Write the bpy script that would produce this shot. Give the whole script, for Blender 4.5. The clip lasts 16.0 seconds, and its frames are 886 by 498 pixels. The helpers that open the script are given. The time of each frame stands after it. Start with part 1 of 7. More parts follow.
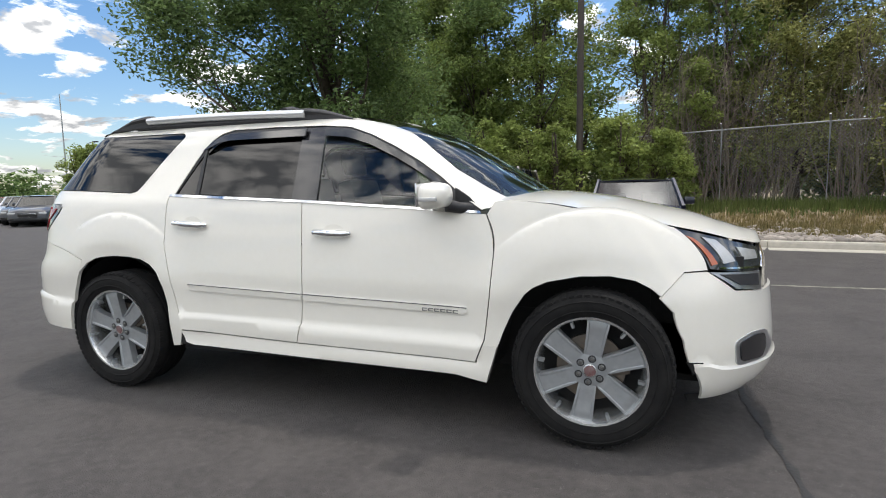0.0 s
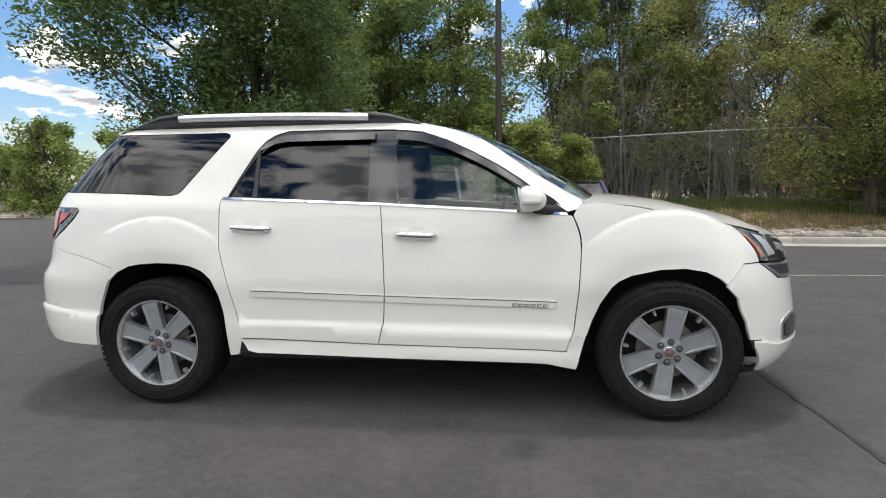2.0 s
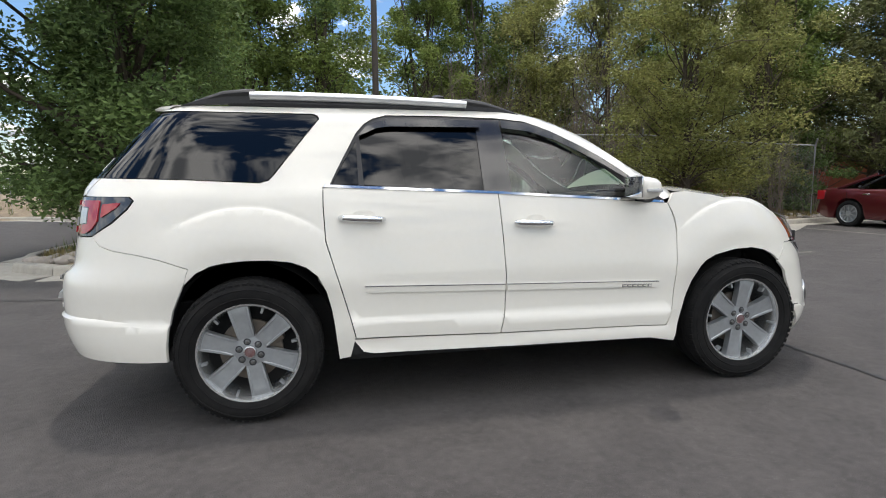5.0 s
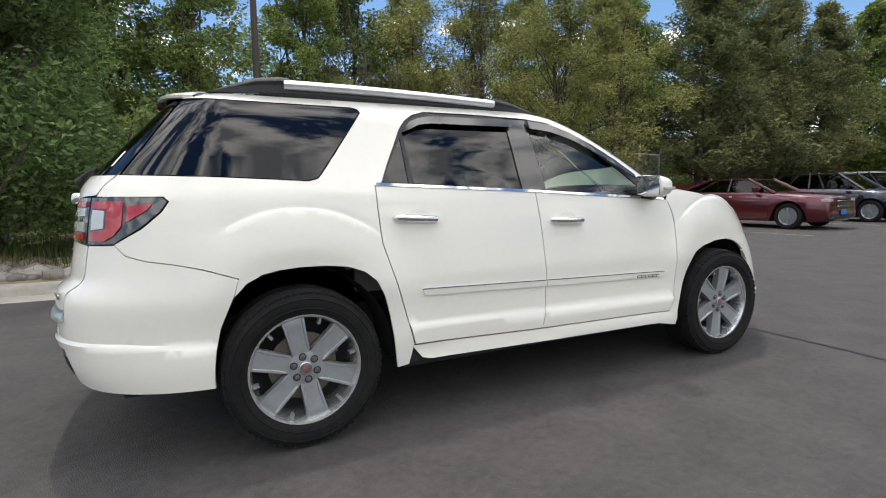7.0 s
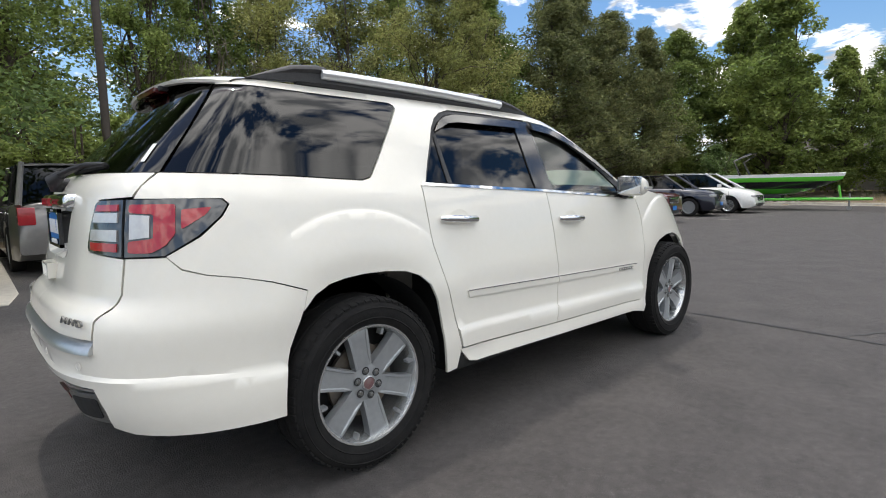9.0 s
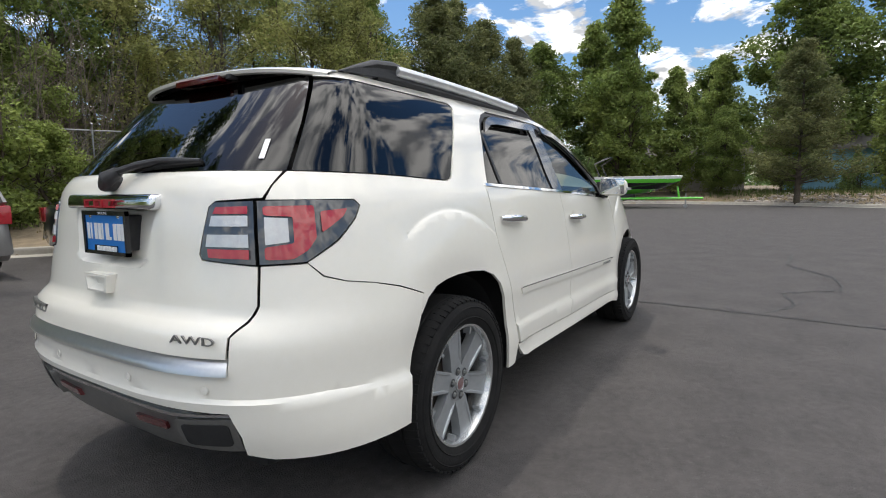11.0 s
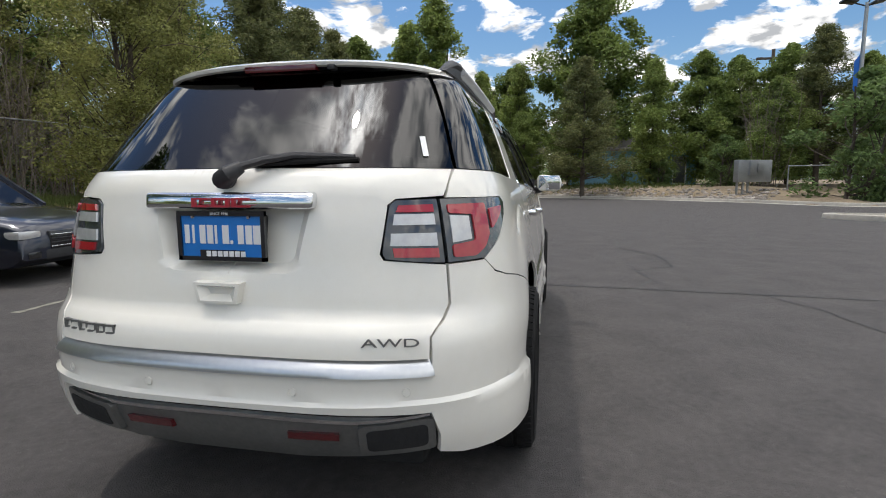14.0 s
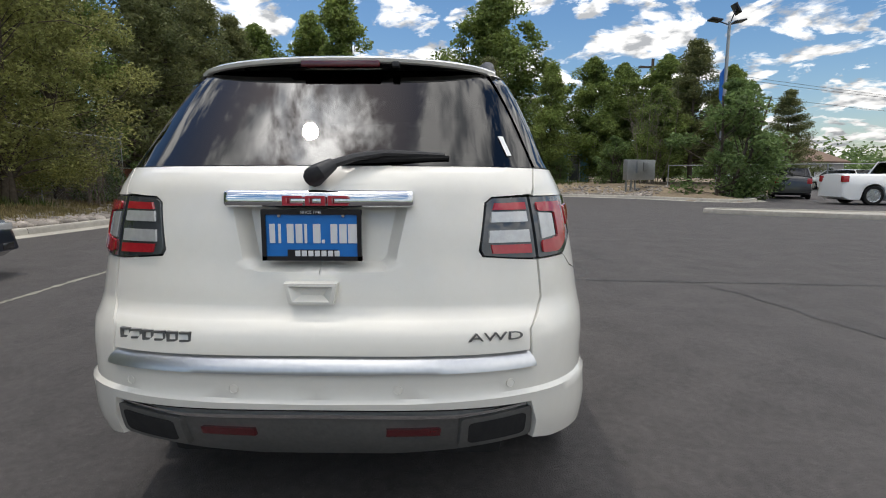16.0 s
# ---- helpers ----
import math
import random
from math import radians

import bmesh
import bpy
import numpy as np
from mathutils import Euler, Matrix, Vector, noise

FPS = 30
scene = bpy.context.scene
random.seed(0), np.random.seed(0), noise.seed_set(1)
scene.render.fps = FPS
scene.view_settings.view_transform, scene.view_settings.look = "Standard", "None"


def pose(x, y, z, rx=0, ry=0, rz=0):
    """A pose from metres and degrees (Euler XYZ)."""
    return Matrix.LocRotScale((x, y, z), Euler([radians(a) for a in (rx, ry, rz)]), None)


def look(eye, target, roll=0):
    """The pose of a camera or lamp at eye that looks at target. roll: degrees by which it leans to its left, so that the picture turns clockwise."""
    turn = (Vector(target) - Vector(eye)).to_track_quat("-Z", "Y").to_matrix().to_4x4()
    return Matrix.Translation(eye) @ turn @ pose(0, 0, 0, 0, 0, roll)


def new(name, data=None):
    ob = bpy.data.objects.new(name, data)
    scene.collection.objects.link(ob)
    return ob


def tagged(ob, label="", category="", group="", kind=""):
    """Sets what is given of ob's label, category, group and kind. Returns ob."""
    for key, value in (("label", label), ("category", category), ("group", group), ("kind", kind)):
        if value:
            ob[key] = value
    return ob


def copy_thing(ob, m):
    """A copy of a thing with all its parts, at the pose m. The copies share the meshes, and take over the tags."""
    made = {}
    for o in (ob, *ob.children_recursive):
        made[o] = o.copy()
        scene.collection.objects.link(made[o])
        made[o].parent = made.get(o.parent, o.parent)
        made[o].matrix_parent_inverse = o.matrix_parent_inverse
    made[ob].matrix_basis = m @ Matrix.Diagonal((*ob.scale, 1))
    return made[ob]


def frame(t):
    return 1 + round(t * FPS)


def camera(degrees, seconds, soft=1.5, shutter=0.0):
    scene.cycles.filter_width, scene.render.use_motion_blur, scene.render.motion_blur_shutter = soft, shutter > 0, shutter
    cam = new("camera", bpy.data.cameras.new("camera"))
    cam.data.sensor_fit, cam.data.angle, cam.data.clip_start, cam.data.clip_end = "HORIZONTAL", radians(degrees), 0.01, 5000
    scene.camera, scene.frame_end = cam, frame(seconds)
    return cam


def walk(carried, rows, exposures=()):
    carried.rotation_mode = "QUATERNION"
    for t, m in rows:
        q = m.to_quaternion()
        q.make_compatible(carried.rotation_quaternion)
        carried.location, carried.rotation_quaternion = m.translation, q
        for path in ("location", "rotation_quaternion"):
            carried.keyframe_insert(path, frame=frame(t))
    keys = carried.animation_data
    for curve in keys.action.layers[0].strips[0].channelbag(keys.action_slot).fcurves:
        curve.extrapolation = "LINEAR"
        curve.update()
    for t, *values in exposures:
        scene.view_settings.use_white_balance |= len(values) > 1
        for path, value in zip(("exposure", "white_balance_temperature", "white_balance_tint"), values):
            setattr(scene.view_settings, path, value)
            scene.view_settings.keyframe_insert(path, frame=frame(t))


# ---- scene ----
cam = camera(79.8, 16.0, 1.05)
PATH = [
    (0, (3.158, -3.513, 1.256), (2.517, -1.631, 1.044), -1.0),
    (0.5, (2.906, -3.632, 1.26), (2.361, -1.719, 1.054), -1.0),
    (1, (2.656, -3.728, 1.272), (2.215, -1.789, 1.061), -1.0),
    (1.5, (2.397, -3.837, 1.275), (2.051, -1.878, 1.062), -0.9),
    (2, (2.139, -3.902, 1.292), (1.897, -1.928, 1.073), -0.9),
    (2.5, (1.862, -3.925, 1.29), (1.721, -1.943, 1.064), -0.9),
    (3, (1.58, -3.947, 1.274), (1.544, -1.96, 1.045), -0.8),
    (3.5, (1.299, -3.953, 1.283), (1.362, -1.969, 1.046), -0.7),
    (4, (1.024, -3.935, 1.286), (1.199, -1.957, 1.043), -0.6),
    (6.5, (-0.297, -3.581, 1.209), (0.461, -1.742, 1.001), -0.9),
    (7, (-0.513, -3.457, 1.224), (0.379, -1.68, 1.009), -0.9),
    (7.5, (-0.736, -3.325, 1.228), (0.278, -1.615, 1.01), -0.8),
    (8, (-0.932, -3.177, 1.234), (0.202, -1.544, 1.014), -0.8),
    (8.5, (-1.128, -3.01, 1.234), (0.11, -1.455, 1.012), -0.9),
    (9, (-1.3, -2.845, 1.241), (0.051, -1.388, 1.016), -1.0),
    (11.5, (-2.085, -1.928, 1.261), (-0.357, -0.949, 1.025), -0.7),
    (12, (-2.194, -1.745, 1.258), (-0.415, -0.864, 1.021), -0.7),
    (12.5, (-2.279, -1.545, 1.259), (-0.45, -0.773, 1.019), -0.7),
    (13, (-2.372, -1.371, 1.271), (-0.497, -0.721, 1.021), -0.6),
    (13.5, (-2.461, -1.208, 1.277), (-0.55, -0.678, 1.018), -0.5),
    (14, (-2.515, -1.05, 1.287), (-0.575, -0.641, 1.023), -0.4),
    (14.5, (-2.544, -0.874, 1.292), (-0.582, -0.593, 1.023), -0.3),
    (15, (-2.582, -0.724, 1.304), (-0.607, -0.56, 1.029), -0.2),
    (15.5, (-2.624, -0.563, 1.289), (-0.644, -0.485, 1.013), -0.0),
    (16, (-2.642, -0.426, 1.298), (-0.662, -0.392, 1.018), 0.1),
]
walk(cam, [(t, look(eye, target, roll)) for t, eye, target, roll in PATH],
     exposures=[(0, 0.04), (4, 0.06), (9, 0.06), (12, -0.08), (14, -0.18), (16, -0.28)])


# ---------------------------------------------------------------- light
SUN_ELEVATION, SUN_AZIMUTH = 75.0, 82.0      # degrees; azimuth counted from +x towards +y
SUN_WAY = Vector((math.cos(radians(SUN_ELEVATION)) * math.cos(radians(SUN_AZIMUTH)),
                  math.cos(radians(SUN_ELEVATION)) * math.sin(radians(SUN_AZIMUTH)), math.sin(radians(SUN_ELEVATION))))
world = bpy.data.worlds.new("sky")
scene.world = world
world.use_nodes = True
wn, wl = world.node_tree.nodes, world.node_tree.links
wn.clear()
sky = wn.new("ShaderNodeTexSky")
sky.sky_type, sky.sun_disc = "NISHITA", False
sky.sun_elevation, sky.sun_rotation = radians(SUN_ELEVATION), radians(90 - SUN_AZIMUTH)
sky.air_density, sky.dust_density = 1.0, 1.2
coord = wn.new("ShaderNodeTexCoord")
sep = wn.new("ShaderNodeSeparateXYZ")
wl.new(coord.outputs["Generated"], sep.inputs[0])


def world_math(op, a, b=None, c=None):
    n = wn.new("ShaderNodeMath")
    n.operation = op
    for i, v in enumerate((a, b, c)):
        if v is None:
            continue
        if isinstance(v, (int, float)):
            n.inputs[i].default_value = v
        else:
            wl.new(v, n.inputs[i])
    return n.outputs[0]


# clouds lie on a flat layer overhead
up = world_math("MAXIMUM", sep.outputs[2], 0.0)
deep = world_math("ADD", up, 0.22)
flat = wn.new("ShaderNodeCombineXYZ")
wl.new(world_math("DIVIDE", sep.outputs[0], deep), flat.inputs[0])
wl.new(world_math("DIVIDE", sep.outputs[1], deep), flat.inputs[1])
clouds = wn.new("ShaderNodeTexNoise")
clouds.inputs["Scale"].default_value, clouds.inputs["Detail"].default_value = 3.6, 11
clouds.inputs["Roughness"].default_value, clouds.inputs["Distortion"].default_value = 0.60, 0.3
wl.new(flat.outputs[0], clouds.inputs["Vector"])
cover = wn.new("ShaderNodeValToRGB")
cover.color_ramp.elements[0].position, cover.color_ramp.elements[1].position = 0.50, 0.565
# the cover closes up overhead and on the side away from the trees
wl.new(world_math("ADD", world_math("MULTIPLY_ADD", sep.outputs[1], -0.06, world_math("MULTIPLY_ADD", sep.outputs[0], -0.015, clouds.outputs["Fac"])), world_math("MULTIPLY", up, 0.055)), cover.inputs[0])
thick = wn.new("ShaderNodeTexNoise")
thick.inputs["Scale"].default_value, thick.inputs["Detail"].default_value = 9.0, 9
wl.new(flat.outputs[0], thick.inputs["Vector"])
tone = wn.new("ShaderNodeValToRGB")
tone.color_ramp.elements[0].position, tone.color_ramp.elements[0].color = 0.40, (3.0, 3.1, 3.25, 1)
tone.color_ramp.elements[1].position, tone.color_ramp.elements[1].color = 0.57, (8.8, 8.65, 8.4, 1)
wl.new(thick.outputs["Fac"], tone.inputs[0])
# the cloud round the veiled sun is brighter
near = wn.new("ShaderNodeVectorMath")
near.operation = "DOT_PRODUCT"
near.inputs[1].default_value = SUN_WAY
wl.new(coord.outputs["Generated"], near.inputs[0])
halo = world_math("POWER", world_math("MAXIMUM", near.outputs["Value"], 0.0), 160.0)
# clouds are brighter overhead than at the horizon
gain = world_math("ADD", world_math("MULTIPLY", halo, 8.0), world_math("ADD", world_math("MULTIPLY", up, 1.3), 0.52))
lit = wn.new("ShaderNodeVectorMath")
lit.operation = "SCALE"
wl.new(tone.outputs[0], lit.inputs[0])
wl.new(gain, lit.inputs["Scale"])
deeper = wn.new("ShaderNodeHueSaturation")
deeper.inputs["Saturation"].default_value, deeper.inputs["Value"].default_value = 1.3, 0.62
wl.new(sky.outputs[0], deeper.inputs["Color"])
mixed = wn.new("ShaderNodeMix")
mixed.data_type = "RGBA"
wl.new(cover.outputs[0], mixed.inputs["Factor"])
wl.new(deeper.outputs[0], mixed.inputs["A"])
wl.new(lit.outputs[0], mixed.inputs["B"])
shine = wn.new("ShaderNodeBackground")
shine.inputs["Strength"].default_value = 0.25
wl.new(mixed.outputs["Result"], shine.inputs["Color"])
wl.new(shine.outputs[0], wn.new("ShaderNodeOutputWorld").inputs["Surface"])

sun = new("sun", bpy.data.lights.new("sun", "SUN"))
sun.data.energy, sun.data.angle, sun.data.color = 1.25, radians(1.7), (1.0, 0.93, 0.83)
sun.matrix_world = look(SUN_WAY * 60, (0, 0, 0))


# ---------------------------------------------------------------- materials
def mat(name, color, rough=0.5, metal=0.0, color2=None, scale=20.0, bump=0.0, bump_scale=None, coat=0.0, vary=0.0, spec=0.5, low=0.35, high=0.65, translucent=0.0):
    """A surface with two scales of variation in colour and a fine relief."""
    m = bpy.data.materials.new(name)
    m.use_nodes = True
    n, l = m.node_tree.nodes, m.node_tree.links
    p = n["Principled BSDF"]
    p.inputs["Base Color"].default_value = (*color, 1)
    p.inputs["Roughness"].default_value, p.inputs["Metallic"].default_value = rough, metal
    p.inputs["Coat Weight"].default_value, p.inputs["Coat Roughness"].default_value = coat, 0.04
    p.inputs["Specular IOR Level"].default_value = spec
    co = n.new("ShaderNodeTexCoord")
    base = None
    if color2:
        big, fine = n.new("ShaderNodeTexNoise"), n.new("ShaderNodeTexNoise")
        big.inputs["Scale"].default_value, big.inputs["Detail"].default_value = scale * 0.12, 5
        fine.inputs["Scale"].default_value, fine.inputs["Detail"].default_value = scale, 6
        add = n.new("ShaderNodeMath")
        add.operation = "MULTIPLY_ADD"
        add.inputs[1].default_value = 0.5
        half = n.new("ShaderNodeMath")
        half.operation = "MULTIPLY"
        half.inputs[1].default_value = 0.5
        for t in (big, fine):
            l.new(co.outputs["Object"], t.inputs["Vector"])
        l.new(fine.outputs["Fac"], half.inputs[0])
        l.new(big.outputs["Fac"], add.inputs[0])
        l.new(half.outputs[0], add.inputs[2])
        ramp = n.new("ShaderNodeValToRGB")
        ramp.color_ramp.elements[0].position, ramp.color_ramp.elements[1].position = low, high
        ramp.color_ramp.elements[0].color, ramp.color_ramp.elements[1].color = (*color, 1), (*color2, 1)
        l.new(add.outputs[0], ramp.inputs[0])
        base = ramp.outputs[0]
    if vary:
        info, geo = n.new("ShaderNodeObjectInfo"), n.new("ShaderNodeNewGeometry")
        s = n.new("ShaderNodeMath")
        s.operation = "ADD"
        l.new(info.outputs["Random"], s.inputs[0])
        l.new(geo.outputs["Random Per Island"], s.inputs[1])
        w = n.new("ShaderNodeMath")
        w.operation = "FRACT"
        l.new(s.outputs[0], w.inputs[0])
        span = n.new("ShaderNodeMapRange")
        span.inputs["To Min"].default_value, span.inputs["To Max"].default_value = 1 - vary, 1 + vary
        l.new(w.outputs[0], span.inputs["Value"])
        hsv = n.new("ShaderNodeHueSaturation")
        hsv.inputs["Color"].default_value = (*color, 1)
        if base:
            l.new(base, hsv.inputs["Color"])
        l.new(span.outputs[0], hsv.inputs["Value"])
        base = hsv.outputs[0]
    if base:
        l.new(base, p.inputs["Base Color"])
    if bump:
        t = n.new("ShaderNodeTexNoise")
        t.inputs["Scale"].default_value, t.inputs["Detail"].default_value = bump_scale or scale * 2, 8
        l.new(co.outputs["Object"], t.inputs["Vector"])
        b = n.new("ShaderNodeBump")
        b.inputs["Strength"].default_value, b.inputs["Distance"].default_value = bump, 0.02
        l.new(t.outputs["Fac"], b.inputs["Height"])
        l.new(b.outputs[0], p.inputs["Normal"])
    if translucent:
        tr = n.new("ShaderNodeBsdfTranslucent")
        tr.inputs["Color"].default_value = (*color, 1)
        if base:
            l.new(base, tr.inputs["Color"])
        mx = n.new("ShaderNodeMixShader")
        mx.inputs[0].default_value = translucent
        l.new(p.outputs[0], mx.inputs[1])
        l.new(tr.outputs[0], mx.inputs[2])
        l.new(mx.outputs[0], n["Material Output"].inputs["Surface"])
    return m


def glass(name, tint, ior=1.5):
    """A thin pane: what is behind it, tinted, and a mirror image that grows towards grazing angles."""
    m = bpy.data.materials.new(name)
    m.use_nodes = True
    n, l = m.node_tree.nodes, m.node_tree.links
    n.remove(n["Principled BSDF"])
    see, gloss, f, mx = n.new("ShaderNodeBsdfTransparent"), n.new("ShaderNodeBsdfGlossy"), n.new("ShaderNodeFresnel"), n.new("ShaderNodeMixShader")
    see.inputs["Color"].default_value = (*tint, 1)
    gloss.inputs["Roughness"].default_value = 0.015
    f.inputs["IOR"].default_value = ior
    l.new(f.outputs[0], mx.inputs[0])
    l.new(see.outputs[0], mx.inputs[1])
    l.new(gloss.outputs[0], mx.inputs[2])
    l.new(mx.outputs[0], n["Material Output"].inputs["Surface"])
    return m


PAINT = mat("pearl_white_paint", (0.80, 0.775, 0.70), 0.38, 0.0, (0.82, 0.795, 0.725), 240, coat=1.0)
PLASTIC = mat("black_plastic", (0.018, 0.018, 0.02), 0.55, 0.0, (0.03, 0.03, 0.032), 60, 0.1)
GLOSS_BLACK = mat("gloss_black", (0.012, 0.012, 0.014), 0.12, 0.0, (0.018, 0.018, 0.02), 40, coat=0.6)
VISOR = mat("smoked_acrylic", (0.025, 0.024, 0.022), 0.10, 0.0, (0.05, 0.047, 0.043), 12, coat=1.0)
CHROME = mat("chrome", (0.78, 0.79, 0.80), 0.06, 1.0, (0.72, 0.73, 0.75), 30)
SATIN = mat("satin_silver", (0.62, 0.63, 0.64), 0.30, 0.9, (0.56, 0.57, 0.58), 50)
ALLOY = mat("machined_alloy", (0.44, 0.46, 0.475), 0.40, 0.6, (0.37, 0.39, 0.405), 35, 0.03)
ALLOY_EDGE = mat("polished_alloy_edge", (0.66, 0.67, 0.67), 0.25, 0.8, (0.55, 0.56, 0.56), 35)
RUBBER = mat("tyre_rubber", (0.008, 0.008, 0.0085), 0.88, 0.0, (0.017, 0.0165, 0.016), 18, 0.15, 90, spec=0.25)
STEEL = mat("brake_steel", (0.14, 0.13, 0.12), 0.5, 0.8, (0.22, 0.18, 0.14), 30)
UNDER = mat("underbody_black", (0.010, 0.010, 0.011), 0.85, 0.0, (0.02, 0.02, 0.02), 20, 0.2)
PRIVACY = glass("privacy_glass", (0.012, 0.012, 0.013), 1.62)
REAR_GLASS = glass("mirror_dark_rear_glass", (0.012, 0.012, 0.013), 1.58)
TINT = glass("green_tinted_glass", (0.66, 0.77, 0.70), 1.75)
CLEAR = glass("clear_lens", (0.93, 0.94, 0.95))
RED_LENS = mat("red_lens", (0.44, 0.020, 0.030), 0.14, 0.0, (0.34, 0.014, 0.022), 60, coat=1.0)
DARK_RED = mat("dark_red_lens", (0.10, 0.006, 0.010), 0.15, 0.0, (0.07, 0.005, 0.008), 60, coat=1.0)
WHITE_LENS = mat("clear_ribbed_lens", (0.66, 0.66, 0.65), 0.22, 0.35, (0.52, 0.52, 0.515), 40, 0.06, 140, coat=1.0)
SMOKE_LENS = mat("smoked_lamp_housing", (0.045, 0.050, 0.056), 0.10, 0.2, (0.075, 0.082, 0.09), 25, coat=1.0)
AMBER = mat("amber_lens", (0.50, 0.13, 0.05), 0.2, 0.0, (0.42, 0.10, 0.04), 60, coat=1.0)
BLUE = mat("blue_plate", (0.010, 0.17, 0.55), 0.4, 0.0, (0.012, 0.19, 0.60), 20, coat=0.3)
WHITE = mat("white_print", (0.80, 0.80, 0.80), 0.45, 0.0, (0.74, 0.74, 0.74), 30)
RED_PRINT = mat("red_badge", (0.40, 0.02, 0.04), 0.3, 0.0, (0.44, 0.02, 0.03), 30, coat=0.5)
BADGE = mat("dull_silver_badge", (0.20, 0.20, 0.195), 0.35, 0.7, (0.26, 0.26, 0.25), 40)
GUNMETAL = mat("gunmetal_paint", (0.17, 0.17, 0.165), 0.38, 0.6, (0.22, 0.22, 0.21), 60)
RAIL = mat("pale_anodised_bar", (0.72, 0.73, 0.74), 0.42, 0.55, (0.66, 0.67, 0.68), 40)
CAP = mat("dull_red_cap", (0.16, 0.05, 0.05), 0.4, 0.2, (0.24, 0.18, 0.18), 300)
LEATHER = mat("grey_leather", (0.33, 0.315, 0.29), 0.6, 0.0, (0.39, 0.37, 0.34), 14, 0.1)
HEADLINER = mat("light_headliner", (0.42, 0.40, 0.37), 0.9, 0.0, (0.38, 0.36, 0.33), 40)
CABIN = mat("dark_cabin_plastic", (0.035, 0.035, 0.036), 0.7, 0.0, (0.05, 0.05, 0.05), 30)
KERB = mat("concrete", (0.33, 0.31, 0.27), 0.85, 0.0, (0.46, 0.43, 0.37), 9, 0.35, 60, vary=0.06)
STONE = mat("river_stone", (0.20, 0.175, 0.15), 0.85, 0.0, (0.38, 0.34, 0.30), 9, 0.3, 30, vary=0.38)
SOIL = mat("dry_soil", (0.15, 0.115, 0.075), 0.95, 0.0, (0.30, 0.235, 0.15), 5, 0.6, 30)
BARK = mat("bark", (0.06, 0.048, 0.036), 0.95, 0.0, (0.13, 0.105, 0.08), 14, 0.7, 30)
GREY_BARK = mat("grey_dead_twigs", (0.17, 0.14, 0.11), 0.95, 0.0, (0.26, 0.22, 0.18), 14, 0.4, 30, vary=0.2)
GALVANISED = mat("galvanised_steel", (0.40, 0.41, 0.41), 0.45, 0.7, (0.30, 0.31, 0.31), 20, 0.05)
POLE = mat("brown_steel_pole", (0.055, 0.045, 0.038), 0.6, 0.2, (0.075, 0.06, 0.05), 15, 0.1)


def leaf(name, a, b):
    return mat(name, a, 0.55, 0.0, b, 1.6, vary=0.40, spec=0.3, translucent=0.45)


LEAF_DARK = leaf("dark_green_leaf", (0.105, 0.160, 0.056), (0.200, 0.285, 0.092))
LEAF_MID = leaf("green_leaf", (0.140, 0.198, 0.054), (0.255, 0.315, 0.086))
LEAF_LIGHT = leaf("light_green_leaf", (0.195, 0.265, 0.072), (0.330, 0.385, 0.110))
LEAF_OLIVE = leaf("olive_leaf", (0.215, 0.240, 0.076), (0.360, 0.355, 0.122))
LEAF_PINE = leaf("pine_needle", (0.120, 0.142, 0.058), (0.235, 0.240, 0.094))
GRASS = mat("dry_grass", (0.16, 0.14, 0.055), 0.9, 0.0, (0.33, 0.26, 0.12), 3, vary=0.35, translucent=0.25)
GREEN_GRASS = mat("green_grass", (0.07, 0.11, 0.025), 0.9, 0.0, (0.14, 0.17, 0.05), 3, vary=0.35, translucent=0.25)


def asphalt_material():
    m = mat("asphalt", (0.050, 0.0455, 0.0445), 0.86, 0.0, (0.088, 0.080, 0.077), 20.0, 0.7, 130)
    n, l = m.node_tree.nodes, m.node_tree.links
    p = n["Principled BSDF"]
    co = n.new("ShaderNodeTexCoord")
    # light grit between the dark binder
    cells = n.new("ShaderNodeTexVoronoi")
    cells.inputs["Scale"].default_value = 95
    l.new(co.outputs["Object"], cells.inputs["Vector"])
    grit = n.new("ShaderNodeValToRGB")
    grit.color_ramp.elements[0].position, grit.color_ramp.elements[1].position = 0.12, 0.26
    grit.color_ramp.elements[0].color, grit.color_ramp.elements[1].color = (1, 1, 1, 1), (0, 0, 0, 1)
    l.new(cells.outputs["Distance"], grit.inputs[0])
    pick = n.new("ShaderNodeMath")
    pick.operation = "MULTIPLY"
    few = n.new("ShaderNodeTexNoise")
    few.inputs["Scale"].default_value, few.inputs["Detail"].default_value = 22, 3
    l.new(co.outputs["Object"], few.inputs["Vector"])
    fewer = n.new("ShaderNodeMapRange")
    fewer.inputs["From Min"].default_value, fewer.inputs["From Max"].default_value = 0.42, 0.66
    l.new(few.outputs["Fac"], fewer.inputs["Value"])
    l.new(grit.outputs[0], pick.inputs[0])
    l.new(fewer.outputs[0], pick.inputs[1])
    mx = n.new("ShaderNodeMix")
    mx.data_type = "RGBA"
    old = p.inputs["Base Color"].links[0].from_socket
    l.new(pick.outputs[0], mx.inputs["Factor"])
    l.new(old, mx.inputs["A"])
    mx.inputs["B"].default_value = (0.20, 0.19, 0.18, 1)
    l.new(mx.outputs["Result"], p.inputs["Base Color"])
    return m


ASPHALT = asphalt_material()
PATCH = mat("tar_seal", (0.016, 0.016, 0.017), 0.6, 0.0, (0.035, 0.034, 0.034), 8, 0.3, 60)
LINE_PAINT = mat("worn_line_paint", (0.13, 0.125, 0.10), 0.8, 0.0, (0.34, 0.33, 0.27), 12, 0.2, 60)


